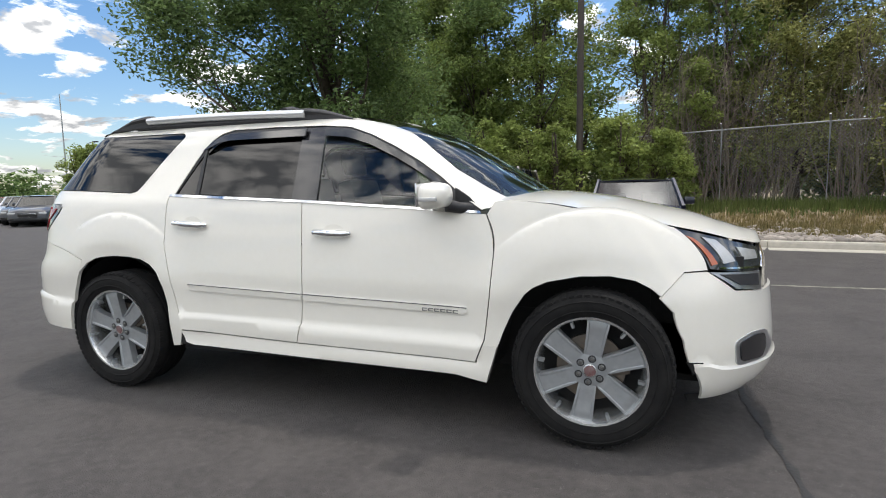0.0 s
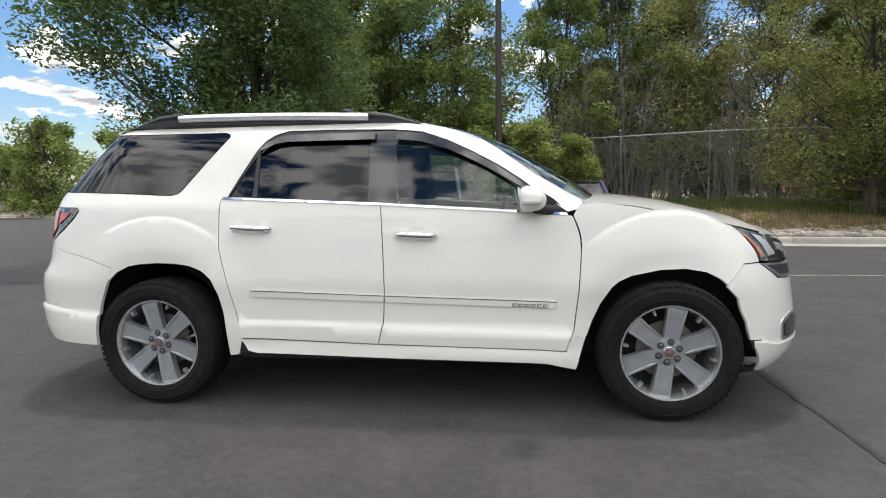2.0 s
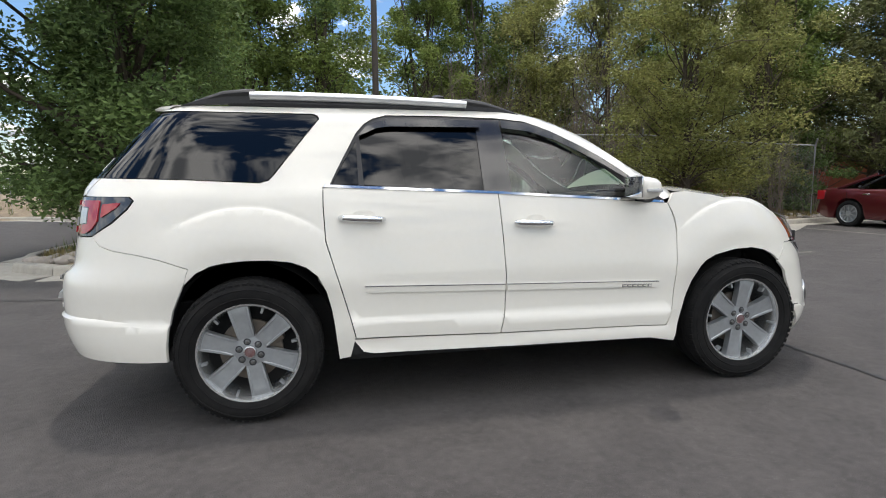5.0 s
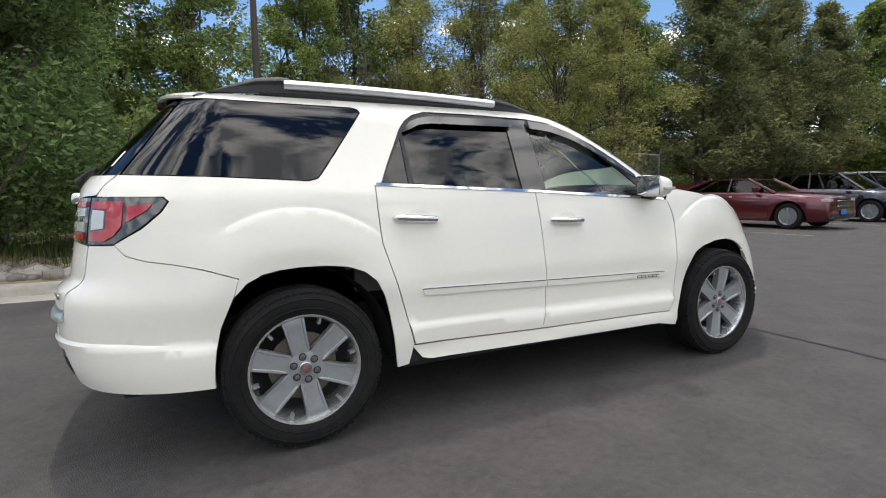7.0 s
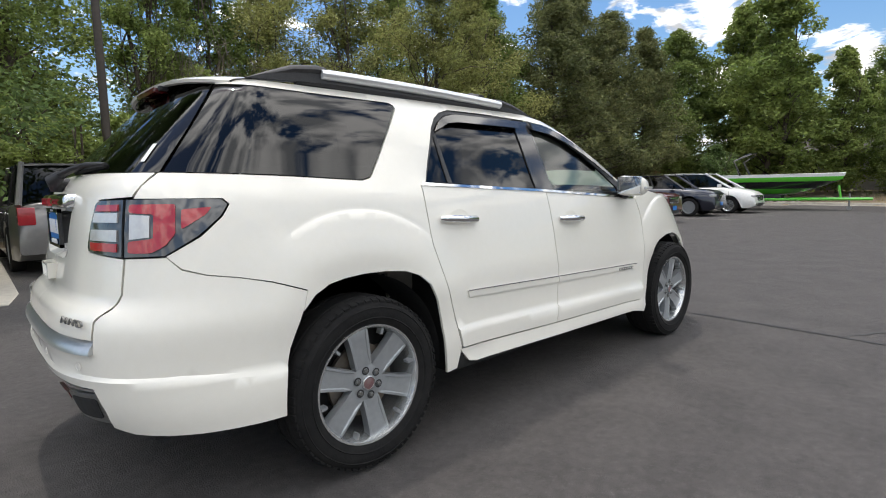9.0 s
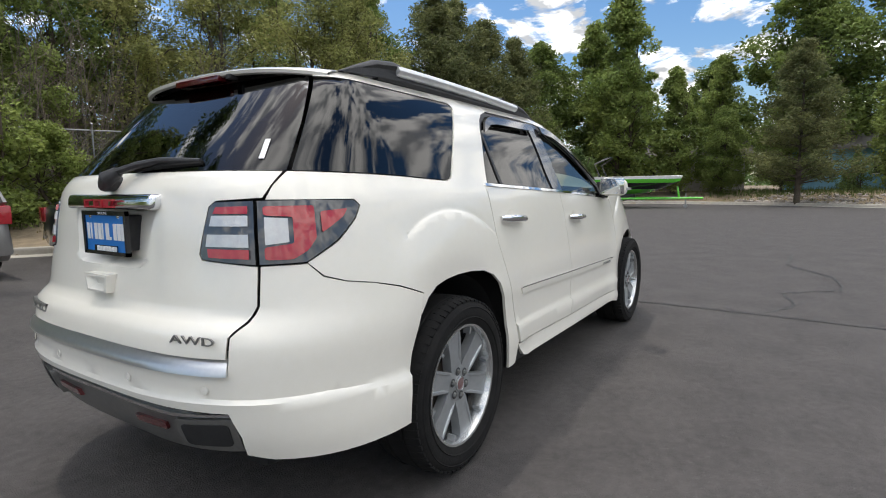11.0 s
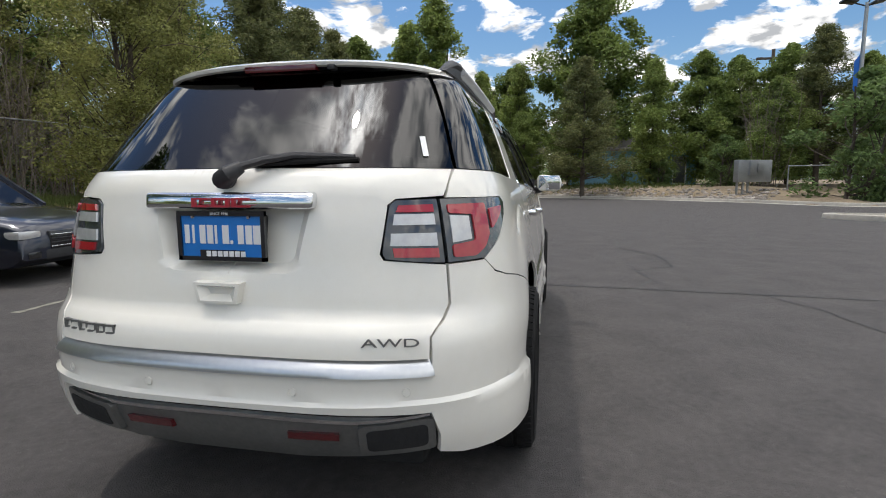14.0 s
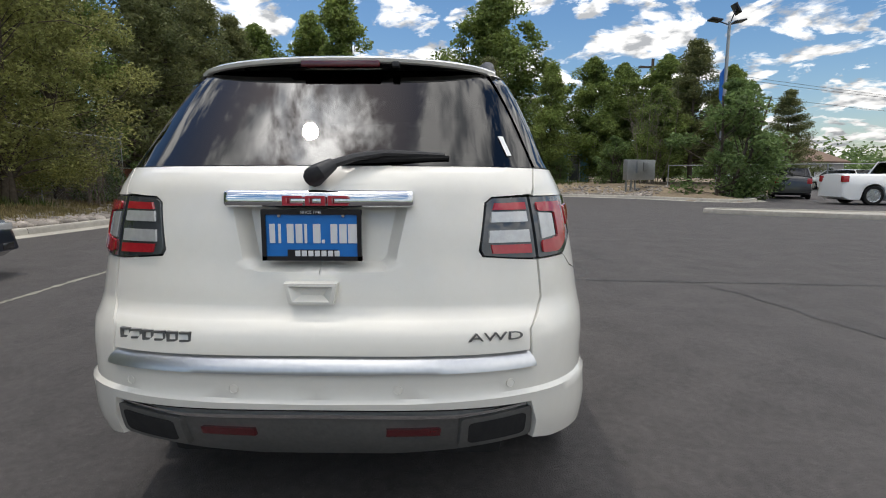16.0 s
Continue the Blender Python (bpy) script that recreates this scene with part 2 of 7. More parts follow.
# ---------------------------------------------------------------- building helpers
def finish(ob, sharp=40.0):
    ob.data.shade_smooth()
    ob.data.set_sharp_from_angle(angle=radians(sharp))
    return ob


def part(name, bm, material, parent=None, label="", sharp=40.0):
    me = bpy.data.meshes.new(name)
    bm.to_mesh(me)
    bm.free()
    me.materials.append(material)
    ob = new(name, me)
    finish(ob, sharp)
    if parent is not None:
        ob.parent = parent
    return tagged(ob, label)


def thing(name, at, label, category, group="", kind=""):
    ob = new(name)
    ob.matrix_world = at
    ob.empty_display_size = 0.2
    return tagged(ob, label, category, group, kind)


def box(bm, x0, x1, y0, y1, z0, z1, m=None):
    vs = [bm.verts.new(p) for p in ((x0, y0, z0), (x1, y0, z0), (x1, y1, z0), (x0, y1, z0), (x0, y0, z1), (x1, y0, z1), (x1, y1, z1), (x0, y1, z1))]
    for f in ((3, 2, 1, 0), (4, 5, 6, 7), (0, 1, 5, 4), (1, 2, 6, 5), (2, 3, 7, 6), (3, 0, 4, 7)):
        bm.faces.new([vs[i] for i in f])
    if m is not None:
        bmesh.ops.transform(bm, matrix=m, verts=vs)
    return vs


def soft_box(x0, x1, y0, y1, z0, z1, r=0.01, seg=2):
    bm = bmesh.new()
    box(bm, x0, x1, y0, y1, z0, z1)
    bmesh.ops.bevel(bm, geom=bm.edges[:], offset=r, segments=seg, profile=0.6, affect="EDGES")
    return bm


def tube(bm, pts, radii, sides=8, cap=True, flat=1.0):
    """A tapered tube through points; flat squashes its section in z."""
    pts = [Vector(p) for p in pts]
    rings = []
    for i, p in enumerate(pts):
        d = (pts[min(i + 1, len(pts) - 1)] - pts[max(i - 1, 0)]).normalized()
        side = d.cross(Vector((0, 0, 1)))
        side = side.normalized() if side.length > 1e-3 else Vector((1, 0, 0))
        upw = side.cross(d).normalized()
        r = radii[i] if isinstance(radii, (list, tuple)) else radii
        rings.append([bm.verts.new(p + side * (r * math.cos(k * 2 * math.pi / sides)) + upw * (r * flat * math.sin(k * 2 * math.pi / sides))) for k in range(sides)])
    for a, b in zip(rings, rings[1:]):
        for k in range(sides):
            bm.faces.new((a[k], a[(k + 1) % sides], b[(k + 1) % sides], b[k]))
    if cap:
        bm.faces.new(rings[0][::-1])
        bm.faces.new(rings[-1])


def lathe(bm, profile, seg=48, m=None):
    """Turn a profile of (radius, along) about the y axis."""
    rings = []
    for r, y in profile:
        rings.append([bm.verts.new((r * math.cos(2 * math.pi * k / seg), y, r * math.sin(2 * math.pi * k / seg))) for k in range(seg)])
    for a, b in zip(rings, rings[1:]):
        for k in range(seg):
            bm.faces.new((a[k], b[k], b[(k + 1) % seg], a[(k + 1) % seg]))
    if m is not None:
        bmesh.ops.transform(bm, matrix=m, verts=[v for r in rings for v in r])
    return rings


def prism(bm, outline, y0, y1, m=None):
    """A flat outline in x and z, given depth along y."""
    a = [bm.verts.new((x, y0, z)) for x, z in outline]
    b = [bm.verts.new((x, y1, z)) for x, z in outline]
    k = len(a)
    for i in range(k):
        bm.faces.new((a[i], a[(i + 1) % k], b[(i + 1) % k], b[i]))
    bm.faces.new(a[::-1])
    bm.faces.new(b)
    bmesh.ops.recalc_face_normals(bm, faces=bm.faces[:])
    if m is not None:
        bmesh.ops.transform(bm, matrix=m, verts=a + b)


def mesh_ob(name, verts, faces, material, parent=None, label="", smooth_it=False):
    me = bpy.data.meshes.new(name)
    me.from_pydata(verts, [], faces)
    me.materials.append(material)
    if smooth_it:
        me.shade_smooth()
    ob = new(name, me)
    if parent is not None:
        ob.parent = parent
    return tagged(ob, label)


def curve(table):
    """A smooth function through rows of (place, value)."""
    ps = [p for p, _ in table]
    vs = [v for _, v in table]
    ms = []
    for i in range(len(ps)):
        a, b = max(i - 1, 0), min(i + 1, len(ps) - 1)
        d0 = (vs[i] - vs[a]) / (ps[i] - ps[a]) if i > a else None
        d1 = (vs[b] - vs[i]) / (ps[b] - ps[i]) if b > i else None
        if d0 is None or d1 is None:
            ms.append(d1 if d0 is None else d0)
        else:
            ms.append(0.0 if d0 * d1 <= 0 else 2 * d0 * d1 / (d0 + d1))

    def f(p):
        if p <= ps[0]:
            return vs[0]
        if p >= ps[-1]:
            return vs[-1]
        i = max(k for k in range(len(ps)) if ps[k] <= p)
        h = ps[i + 1] - ps[i]
        s = (p - ps[i]) / h
        return ((1 + 2 * s) * (1 - s) ** 2 * vs[i] + s * (1 - s) ** 2 * h * ms[i]
                + s * s * (3 - 2 * s) * vs[i + 1] + s * s * (s - 1) * h * ms[i + 1])
    return f


def smooth(a, b, v):
    s = min(1.0, max(0.0, (v - a) / (b - a)))
    return s * s * (3 - 2 * s)


# half width, rear end and front end of the body by height
half_width = curve([(0.22, 0.90), (0.30, 0.945), (0.40, 0.955), (0.46, 0.958), (0.60, 0.948), (0.68, 0.9485), (0.72, 0.951), (0.77, 0.948), (0.85, 0.937), (1.0, 0.915), (1.15, 0.887),
                    (1.24, 0.862), (1.27, 0.845), (1.32, 0.822), (1.5, 0.748), (1.62, 0.69), (1.68, 0.652), (1.72, 0.60)])
rear_end = curve([(0.30, -0.91), (0.38, -0.985), (0.46, -1.025), (0.55, -1.05), (0.64, -1.065), (0.74, -1.06), (0.81, -1.045), (0.86, -0.995), (0.92, -0.985),
                  (1.02, -0.968), (1.12, -0.955), (1.2, -0.94), (1.26, -0.927), (1.31, -0.8946), (1.325, -0.880), (1.40, -0.808), (1.55, -0.664), (1.66, -0.5585), (1.72, -0.501)])
body_front = curve([(0.25, 3.85), (0.35, 3.93), (0.45, 3.955), (0.7, 3.94), (0.9, 3.915), (1.0, 3.87), (1.1, 3.80), (1.24, 3.65)])
glass_front = curve([(1.16, 2.85), (1.24, 2.735), (1.35, 2.57), (1.45, 2.405), (1.55, 2.235), (1.66, 1.99), (1.72, 1.80)])
U_REAR, U_FRONT, TURN = -0.2, 2.7, 1.0
WHEELS = (0.0, 3.02)


def ring(q, n):
    """The unit corner between side (q = 0) and end (q = 1)."""
    a = math.radians(90 * q)
    s, c = abs(math.sin(a)), abs(math.cos(a))
    r = (s ** n + c ** n) ** (-1 / n)
    return r * s, r * c


pillar_start = curve([(1.10, 2.52), (1.24, 2.30), (1.68, 1.56), (1.72, 1.44)])


def wall(u, z, off=0.0, glazed=False):
    """A point of the body's right side: u runs along it, round the rear corner below U_REAR and round the front corner."""
    b = half_width(z)
    x, c = u, 1.0
    front0 = pillar_start(z) if glazed else 2.97 - 0.5 * smooth(0.5, 1.1, z)
    if u < U_REAR:
        s, c = ring(min(1.0, (U_REAR - u) / TURN), 3.6)
        x = U_REAR - (U_REAR - rear_end(z) + off) * s
    elif u > front0:
        s, c = ring(min(1.0, (u - front0) / (1.0 if glazed else 1.35)), 2.4 if glazed else 2.5)
        x = front0 + ((glass_front(z) if glazed else body_front(z)) - front0 + off) * s
    for w in WHEELS:
        r = math.hypot(x - w, (z - 0.39) * 0.91)
        if r < 0.8 and z < 1.2:
            b += (0.013 * (1 - smooth(0.56, 0.76, r)) + (0.0035 * (1 - smooth(0.690, 0.700, r)) - 0.0035 * smooth(0.694, 0.703, r) * (1 - smooth(0.703, 0.725, r))) * (1 - smooth(0.30, 0.50, abs(x - w))) * smooth(0.86, 0.98, z)
                  - 0.013 * (1 - smooth(0.40, 0.54, r))) * smooth(-0.62, -0.28, x)
    return (x, -(b + off) * c, z)


# ---------------------------------------------------------------- ground, kerbs and bank
def ground_sheet():
    me_v, me_f = [], []
    edges_x = [-700, -200, -80, -30, -12, -6, 0, 4, 8, 14, 24, 40, 80, 200, 700]
    edges_y = [-700, -200, -80, -30, -12, -6, -2, 2, 6, 12, 24, 40, 80, 200, 700]
    for x in edges_x:
        for y in edges_y:
            me_v.append((x, y, 0))
    k = len(edges_y)
    for i in range(len(edges_x) - 1):
        for j in range(k - 1):
            a = i * k + j
            me_f.append((a, a + k, a + k + 1, a + 1))
    return tagged(mesh_ob("ground", me_v, me_f, ASPHALT), "worn dark grey asphalt of a car lot", "ground", kind="structure")


ground_sheet()

# the line of the kerb, with the planted bank on its far side
KERB_LINE = [(-60, 40), (-40, 30), (-26, 25.5), (-12, 21.5), (-6.5, 18), (-5.0, 12), (-4.9, 6.8), (-4.4, 5.4), (-3.6, 4.85), (-1.9, 4.72), (-1.35, 5.0), (-1.2, 5.8),
             (-1.1, 11.6), (1.5, 11.2), (4.0, 9.6), (6.0, 8.95), (9.0, 8.5), (12.0, 8.2), (14.0, 9.8), (18.0, 10.9), (25.0, 11.2), (31.5, 9.5), (34.0, 5.0),
             (33.0, 0.0), (30.0, -6.0), (26.5, -10.5), (23.5, -12.6), (22.8, -13.6), (23.4, -15.2), (30.0, -17.5)]


def dense(line, step):
    out = []
    for (x0, y0), (x1, y1) in zip(line, line[1:]):
        k = max(1, round(math.hypot(x1 - x0, y1 - y0) / step))
        out += [(x0 + (x1 - x0) * i / k, y0 + (y1 - y0) * i / k) for i in range(k)]
    return out + [line[-1]]


def normals(line):
    out = []
    for i in range(len(line)):
        (x0, y0), (x1, y1) = line[max(i - 1, 0)], line[min(i + 1, len(line) - 1)]
        d = math.hypot(x1 - x0, y1 - y0)
        out.append((-(y1 - y0) / d, (x1 - x0) / d))
    return out


def sweep(line, section):
    """Sweep a section of (outward, height) along a line on the ground."""
    ns, vs, fs = normals(line), [], []
    for (x, y), (nx, ny) in zip(line, ns):
        vs += [(x + nx * o, y + ny * o, h) for o, h in section]
    k = len(section)
    for i in range(len(line) - 1):
        for j in range(k - 1):
            a = i * k + j
            fs.append((a, a + 1, a + k + 1, a + k))
    return vs, fs


KERB_SECTION = [(-0.46, 0.002), (-0.44, 0.008), (-0.03, 0.012), (-0.015, 0.10), (0.0, 0.135), (0.03, 0.15), (0.15, 0.15), (0.17, 0.13), (0.17, -0.05)]


def kerb(name, line, label, joints=True):
    root = tagged(new(name), label, "kerb", kind="structure")
    run = dense(line, 0.6)
    ns = normals(run)
    # cast pieces with narrow joints between them
    step = 4
    for i in range(0, len(run) - 1, step):
        seg = run[i:i + step + 1]
        if len(seg) < 2:
            continue
        (xa, ya), (xb, yb) = seg[-2], seg[-1]
        d = math.hypot(xb - xa, yb - ya)
        seg = seg[:-1] + [(xb - (xb - xa) / d * 0.012, yb - (yb - ya) / d * 0.012)]
        vs, fs = sweep(seg, KERB_SECTION)
        k = len(KERB_SECTION)
        fs += [tuple(range(k))[::-1], tuple(range(len(vs) - k, len(vs)))]
        mesh_ob("kerb_stone", vs, fs, KERB, root)
    return root


kerb("kerb", KERB_LINE, "pale weathered concrete kerb with a gutter")
ISLAND = [(12.0, -14.6), (13.2, -12.4), (15.0, -9.6), (15.7, -9.0), (16.4, -9.4), (16.0, -11.0), (14.4, -15.0)]


def bank_height(x, y, d):
    return 0.12 + 0.60 * smooth(0.2, 6.0, d) + 0.05 * noise.noise(Vector((x * 0.7, y * 0.7, 0))) * smooth(0.3, 1.5, d)


BANK_STEPS = (0.16, 0.5, 0.9, 1.4, 2.0, 2.7, 3.5, 4.5, 6.0, 8.0, 12.0, 20.0, 40.0)


def kerb_distance(xs, ys):
    """Signed distance to the kerb line, positive on the bank's side."""
    ring_pts = KERB_LINE + [(60, -40), (120, -60), (120, 160), (-120, 160), (-120, 60)]
    best = np.full(xs.shape, 1e9)
    inside = np.zeros(xs.shape, bool)
    for i in range(len(ring_pts)):
        (x0, y0), (x1, y1) = ring_pts[i], ring_pts[(i + 1) % len(ring_pts)]
        if i < len(KERB_LINE) - 1:
            t = np.clip(((xs - x0) * (x1 - x0) + (ys - y0) * (y1 - y0)) / ((x1 - x0) ** 2 + (y1 - y0) ** 2), 0, 1)
            best = np.minimum(best, np.hypot(xs - x0 - t * (x1 - x0), ys - y0 - t * (y1 - y0)))
        if y0 != y1:
            cross = ((y0 > ys) != (y1 > ys)) & (xs < (x1 - x0) * (ys - y0) / (y1 - y0) + x0)
            inside ^= cross
    return np.where(inside, best, -best)


def bank_z(x, y):
    d = float(kerb_distance(np.array([x]), np.array([y]))[0])
    return bank_height(x, y, d) if d > 0.1 else 0.0


def bank():
    gx = np.concatenate([np.arange(-58, -8, 1.6), np.arange(-8, 20, 0.4), np.arange(20, 44, 0.8), np.arange(44, 110, 6)])
    gy = np.concatenate([np.arange(-40, -18, 1.6), np.arange(-18, 4, 0.8), np.arange(4, 17, 0.4), np.arange(17, 32, 1.0), np.arange(32, 100, 6)])
    xx, yy = np.meshgrid(gx, gy, indexing="ij")
    dd = kerb_distance(xx, yy)
    vs, keep = [], dd > -0.9
    for i in range(len(gx)):
        for j in range(len(gy)):
            d = dd[i, j]
            vs.append((gx[i], gy[j], bank_height(gx[i], gy[j], d) if d > 0.1 else -0.15))
    fs, k = [], len(gy)
    for i in range(len(gx) - 1):
        for j in range(k - 1):
            if keep[i, j] or keep[i + 1, j + 1] or keep[i + 1, j] or keep[i, j + 1]:
                a = i * k + j
                fs.append((a, a + k, a + k + 1, a + 1))
    return tagged(mesh_ob("planted_bank", vs, fs, SOIL, smooth_it=True), "dry soil bank rising behind the kerb", "ground", kind="structure")


BANK = bank()


from mathutils.geometry import delaunay_2d_cdt


def resample(poly, step):
    out = []
    for (a, b), (c, d) in zip(poly, poly[1:] + poly[:1]):
        k = max(1, math.ceil(math.hypot(c - a, d - b) / step))
        out += [(a + (c - a) * i / k, b + (d - b) * i / k) for i in range(k)]
    return out


def rounded(poly, r=0.02):
    """Cut the corners of an outline into short arcs."""
    out = []
    k = len(poly)
    for i in range(k):
        p, q, s = Vector(poly[i - 1]), Vector(poly[i]), Vector(poly[(i + 1) % k])
        a, b = min(r, (p - q).length * 0.4), min(r, (s - q).length * 0.4)
        e, f = q + (p - q).normalized() * a, q + (s - q).normalized() * b
        for t in (0, 0.25, 0.5, 0.75, 1):
            v = e * (1 - t) ** 2 + q * 2 * t * (1 - t) + f * t * t
            out.append((v.x, v.y))
    return out


def fill(poly, step, creases=()):
    """Triangles over an outline in the flat, with a grid of points inside and lines that stay edges."""
    edge = resample(poly, step)
    lines = [dense(c, step) for c in creases]
    pts = [Vector(p) for p in edge]
    us, zs = [p[0] for p in edge], [p[1] for p in edge]
    ea = np.array(edge + [p for c in lines for p in c])
    u = math.floor(min(us) / step) * step
    while u < max(us):
        z = math.floor(min(zs) / step) * step
        while z < max(zs):
            if np.min(np.hypot(ea[:, 0] - u, ea[:, 1] - z)) > step * 0.45:
                pts.append(Vector((u, z)))
            z += step
        u += step
    k = len(edge)
    links = [(i, (i + 1) % k) for i in range(k)]
    for c in lines:
        links += [(len(pts) + i, len(pts) + i + 1) for i in range(len(c) - 1)]
        pts += [Vector(p) for p in c]
    v, _, f, *_ = delaunay_2d_cdt(pts, links, [], 1, 1e-5)
    return v, [tuple(t) for t in f], k


def panel_bm(bm, poly, step=0.05, off=0.0, depth=0.014, glazed=False, relief=None, both=False, side=1, creases=()):
    """Lay an outline in (u, z) on the body's skin, with its edges turned inwards."""
    v, fs, k = fill(poly, step, creases)
    # the outline again, by edges used once
    count = {}
    for f in fs:
        for a, b in zip(f, f[1:] + f[:1]):
            count[(a, b)] = count.get((a, b), 0) + 1
    rim = [e for e in count if (e[1], e[0]) not in count]
    for sgn in ((1, -1) if both else (side,)):
        def place(p, o):
            r = relief(p[0], p[1]) if relief else 0.0
            x, y, z = wall(p[0], p[1], off + o + r, glazed)
            return (x, y * sgn, z)
        top = [bm.verts.new(place(p, 0.0)) for p in v]
        low = {}
        for a, b in rim:
            for i in (a, b):
                if i not in low:
                    low[i] = bm.verts.new(place(v[i], -depth))
        for f in fs:
            q = [top[i] for i in f]
            try:
                bm.faces.new(q if sgn < 0 else q)
            except ValueError:
                pass
        for a, b in rim:
            bm.faces.new((top[b], top[a], low[a], low[b]))
    loose = [w for w in bm.verts if not w.link_faces]
    bmesh.ops.delete(bm, geom=loose, context="VERTS")
    if both:
        bmesh.ops.remove_doubles(bm, verts=[w for w in bm.verts if abs(w.co.y) < 1e-5], dist=1e-5)
    bmesh.ops.recalc_face_normals(bm, faces=bm.faces[:])


def panel(name, poly, material, parent, label="", **kw):
    bm = bmesh.new()
    panel_bm(bm, poly, **kw)
    # the skin must face outwards
    bm.normal_update()
    mid = Vector((1.4, 0, 0.9))
    if sum((f.calc_center_median() - mid).dot(f.normal) * f.calc_area() for f in bm.faces) < 0:
        bmesh.ops.reverse_faces(bm, faces=bm.faces[:])
    return part(name, bm, material, parent, label, sharp=50)


def pair(name, poly, material, parent, label="", **kw):
    return [panel(name, poly, material, parent, label, side=s, **kw) for s in (1, -1)]


SUV = thing("sport_utility_vehicle", pose(0, 0, 0), "pearl white sport utility vehicle with chipped front bumper on asphalt", "car")

# outlines on the body's side, in metres along and up
REAR_GAP = [(0.41, 1.262), (0.408, 1.16), (0.416, 0.97), (0.436, 0.90), (0.48, 0.75), (0.54, 0.53), (0.562, 0.437)]
MID_GAP = [(1.405, 1.215), (1.422, 0.96), (1.432, 0.73), (1.422, 0.54), (1.392, 0.412)]
FRONT_GAP = [(2.49, 1.143), (2.515, 1.05), (2.545, 0.95), (2.528, 0.72), (2.503, 0.51), (2.458, 0.395)]
REAR_ARCH = [(0.47, 0.32), (0.452, 0.50), (0.437, 0.60), (0.412, 0.70), (0.37, 0.785), (0.31, 0.835), (0.23, 0.865), (0.12, 0.878), (0.0, 0.88), (-0.10, 0.873), (-0.18, 0.858), (-0.235, 0.825), (-0.275, 0.77)]
FRONT_ARCH = [(2.572, 0.48), (2.60, 0.56), (2.645, 0.66), (2.705, 0.75), (2.78, 0.815), (2.87, 0.845), (2.96, 0.848), (3.05, 0.828), (3.13, 0.79), (3.185, 0.755)]


def shifted(line, du):
    return [(u + du, z) for u, z in line]



# a pressed line low on the doors, below which the skin steps out
def door_line(u):
    return 0.535 - 0.024 * (u - 0.44)


def door_step(u, z):
    return 0.011 * (1 - smooth(-0.004, 0.006, z - door_line(u)))


def door_creases(u0, u1):
    return ([(u0, door_line(u0) + 0.006), (u1, door_line(u1) + 0.006)], [(u0, door_line(u0) - 0.004), (u1, door_line(u1) - 0.004)])


pair("front_door", shifted(MID_GAP, 0.0028) + shifted(FRONT_GAP, -0.0028)[::-1], PAINT, SUV, creases=door_creases(1.40, 2.53), relief=door_step)
pair("rear_door", shifted(REAR_GAP, 0.0028) + shifted(MID_GAP, -0.0028)[::-1], PAINT, SUV, creases=door_creases(0.52, 1.44), relief=door_step)
pair("side_sill", [(0.548, 0.428), (0.60, 0.36), (0.66, 0.345), (1.5, 0.328), (2.36, 0.318), (2.515, 0.29), (2.566, 0.475), (2.512, 0.485), (2.462, 0.388), (1.39, 0.404)], PAINT, SUV,
     off=0.004, depth=0.05, relief=lambda u, z: 0.018 * (1 - smooth(0.345, 0.40, z)))
TAIL_LOWER = [(-0.63, 1.02), (-0.55, 1.085), (-0.495, 1.155), (-0.475, 1.20), (-0.492, 1.222)]
quarter = (REAR_ARCH + [(-0.262, 0.85), (-0.37, 0.90), (-0.46, 0.93), (-0.54, 0.95), (-0.595, 0.975)] + TAIL_LOWER + [(-0.71, 1.226), (-0.69, 1.27), (-0.662, 1.318)]
           + [(-0.3, 1.304), (0.075, 1.284), (0.125, 1.297), (0.155, 1.33), (0.40, 1.648), (0.393, 1.668), (0.365, 1.679), (-0.12, 1.683), (-0.652, 1.688), (-0.652, 1.72)]
           + [(0.0, 1.72), (0.78, 1.72), (0.78, 1.678), (0.70, 1.655), (0.645, 1.618), (0.60, 1.565), (0.50, 1.38), (0.447, 1.275)] + shifted(REAR_GAP, -0.0028) + [(0.53, 0.33)])

def along(x, z):
    """The u at which the side has the given x."""
    a, b = -0.3, 4.0
    for _ in range(30):
        m = (a + b) / 2
        a, b = (m, b) if wall(m, z)[0] < x else (a, m)
    return (a + b) / 2


def flare(w):
    lines = []
    for r in (0.692, 0.698, 0.704, 0.714):
        pts = [(w + r * math.cos(radians(a)), 0.39 + r * math.sin(radians(a)) / 0.91) for a in range(48, 134, 3)]
        lines.append([(along(x, z), z) for x, z in pts])
    return lines

pair("quarter_panel", quarter, PAINT, SUV, step=0.03, creases=flare(0.0))
pair("roof_frame", [(0.78, 1.72), (1.42, 1.72), (1.75, 1.715), (2.02, 1.66), (2.14, 1.61), (2.26, 1.50), (2.40, 1.38), (2.58, 1.28), (2.76, 1.20), (2.60, 1.18), (2.50, 1.165), (2.40, 1.235), (2.27, 1.345), (2.14, 1.435),
                    (1.99, 1.515), (1.81, 1.598), (1.64, 1.65), (1.45, 1.67), (1.1, 1.679), (0.78, 1.678)], PAINT, SUV, glazed=True, step=0.04)
pair("front_fender", shifted(FRONT_GAP, 0.0028) + FRONT_ARCH + [(3.175, 0.865), (3.255, 0.868), (3.15, 0.975), (3.065, 1.07), (2.90, 1.135), (2.72, 1.188), (2.58, 1.215), (2.52, 1.205)], PAINT, SUV, step=0.025, creases=flare(3.02))
# rear bumper in one skin, with a ledge along its lower third
def ledge(u):
    return 0.553 + 0.045 * (1 - smooth(-0.62, -0.34, u)) - 0.014 * (1 - smooth(-1.1, -0.8, u))


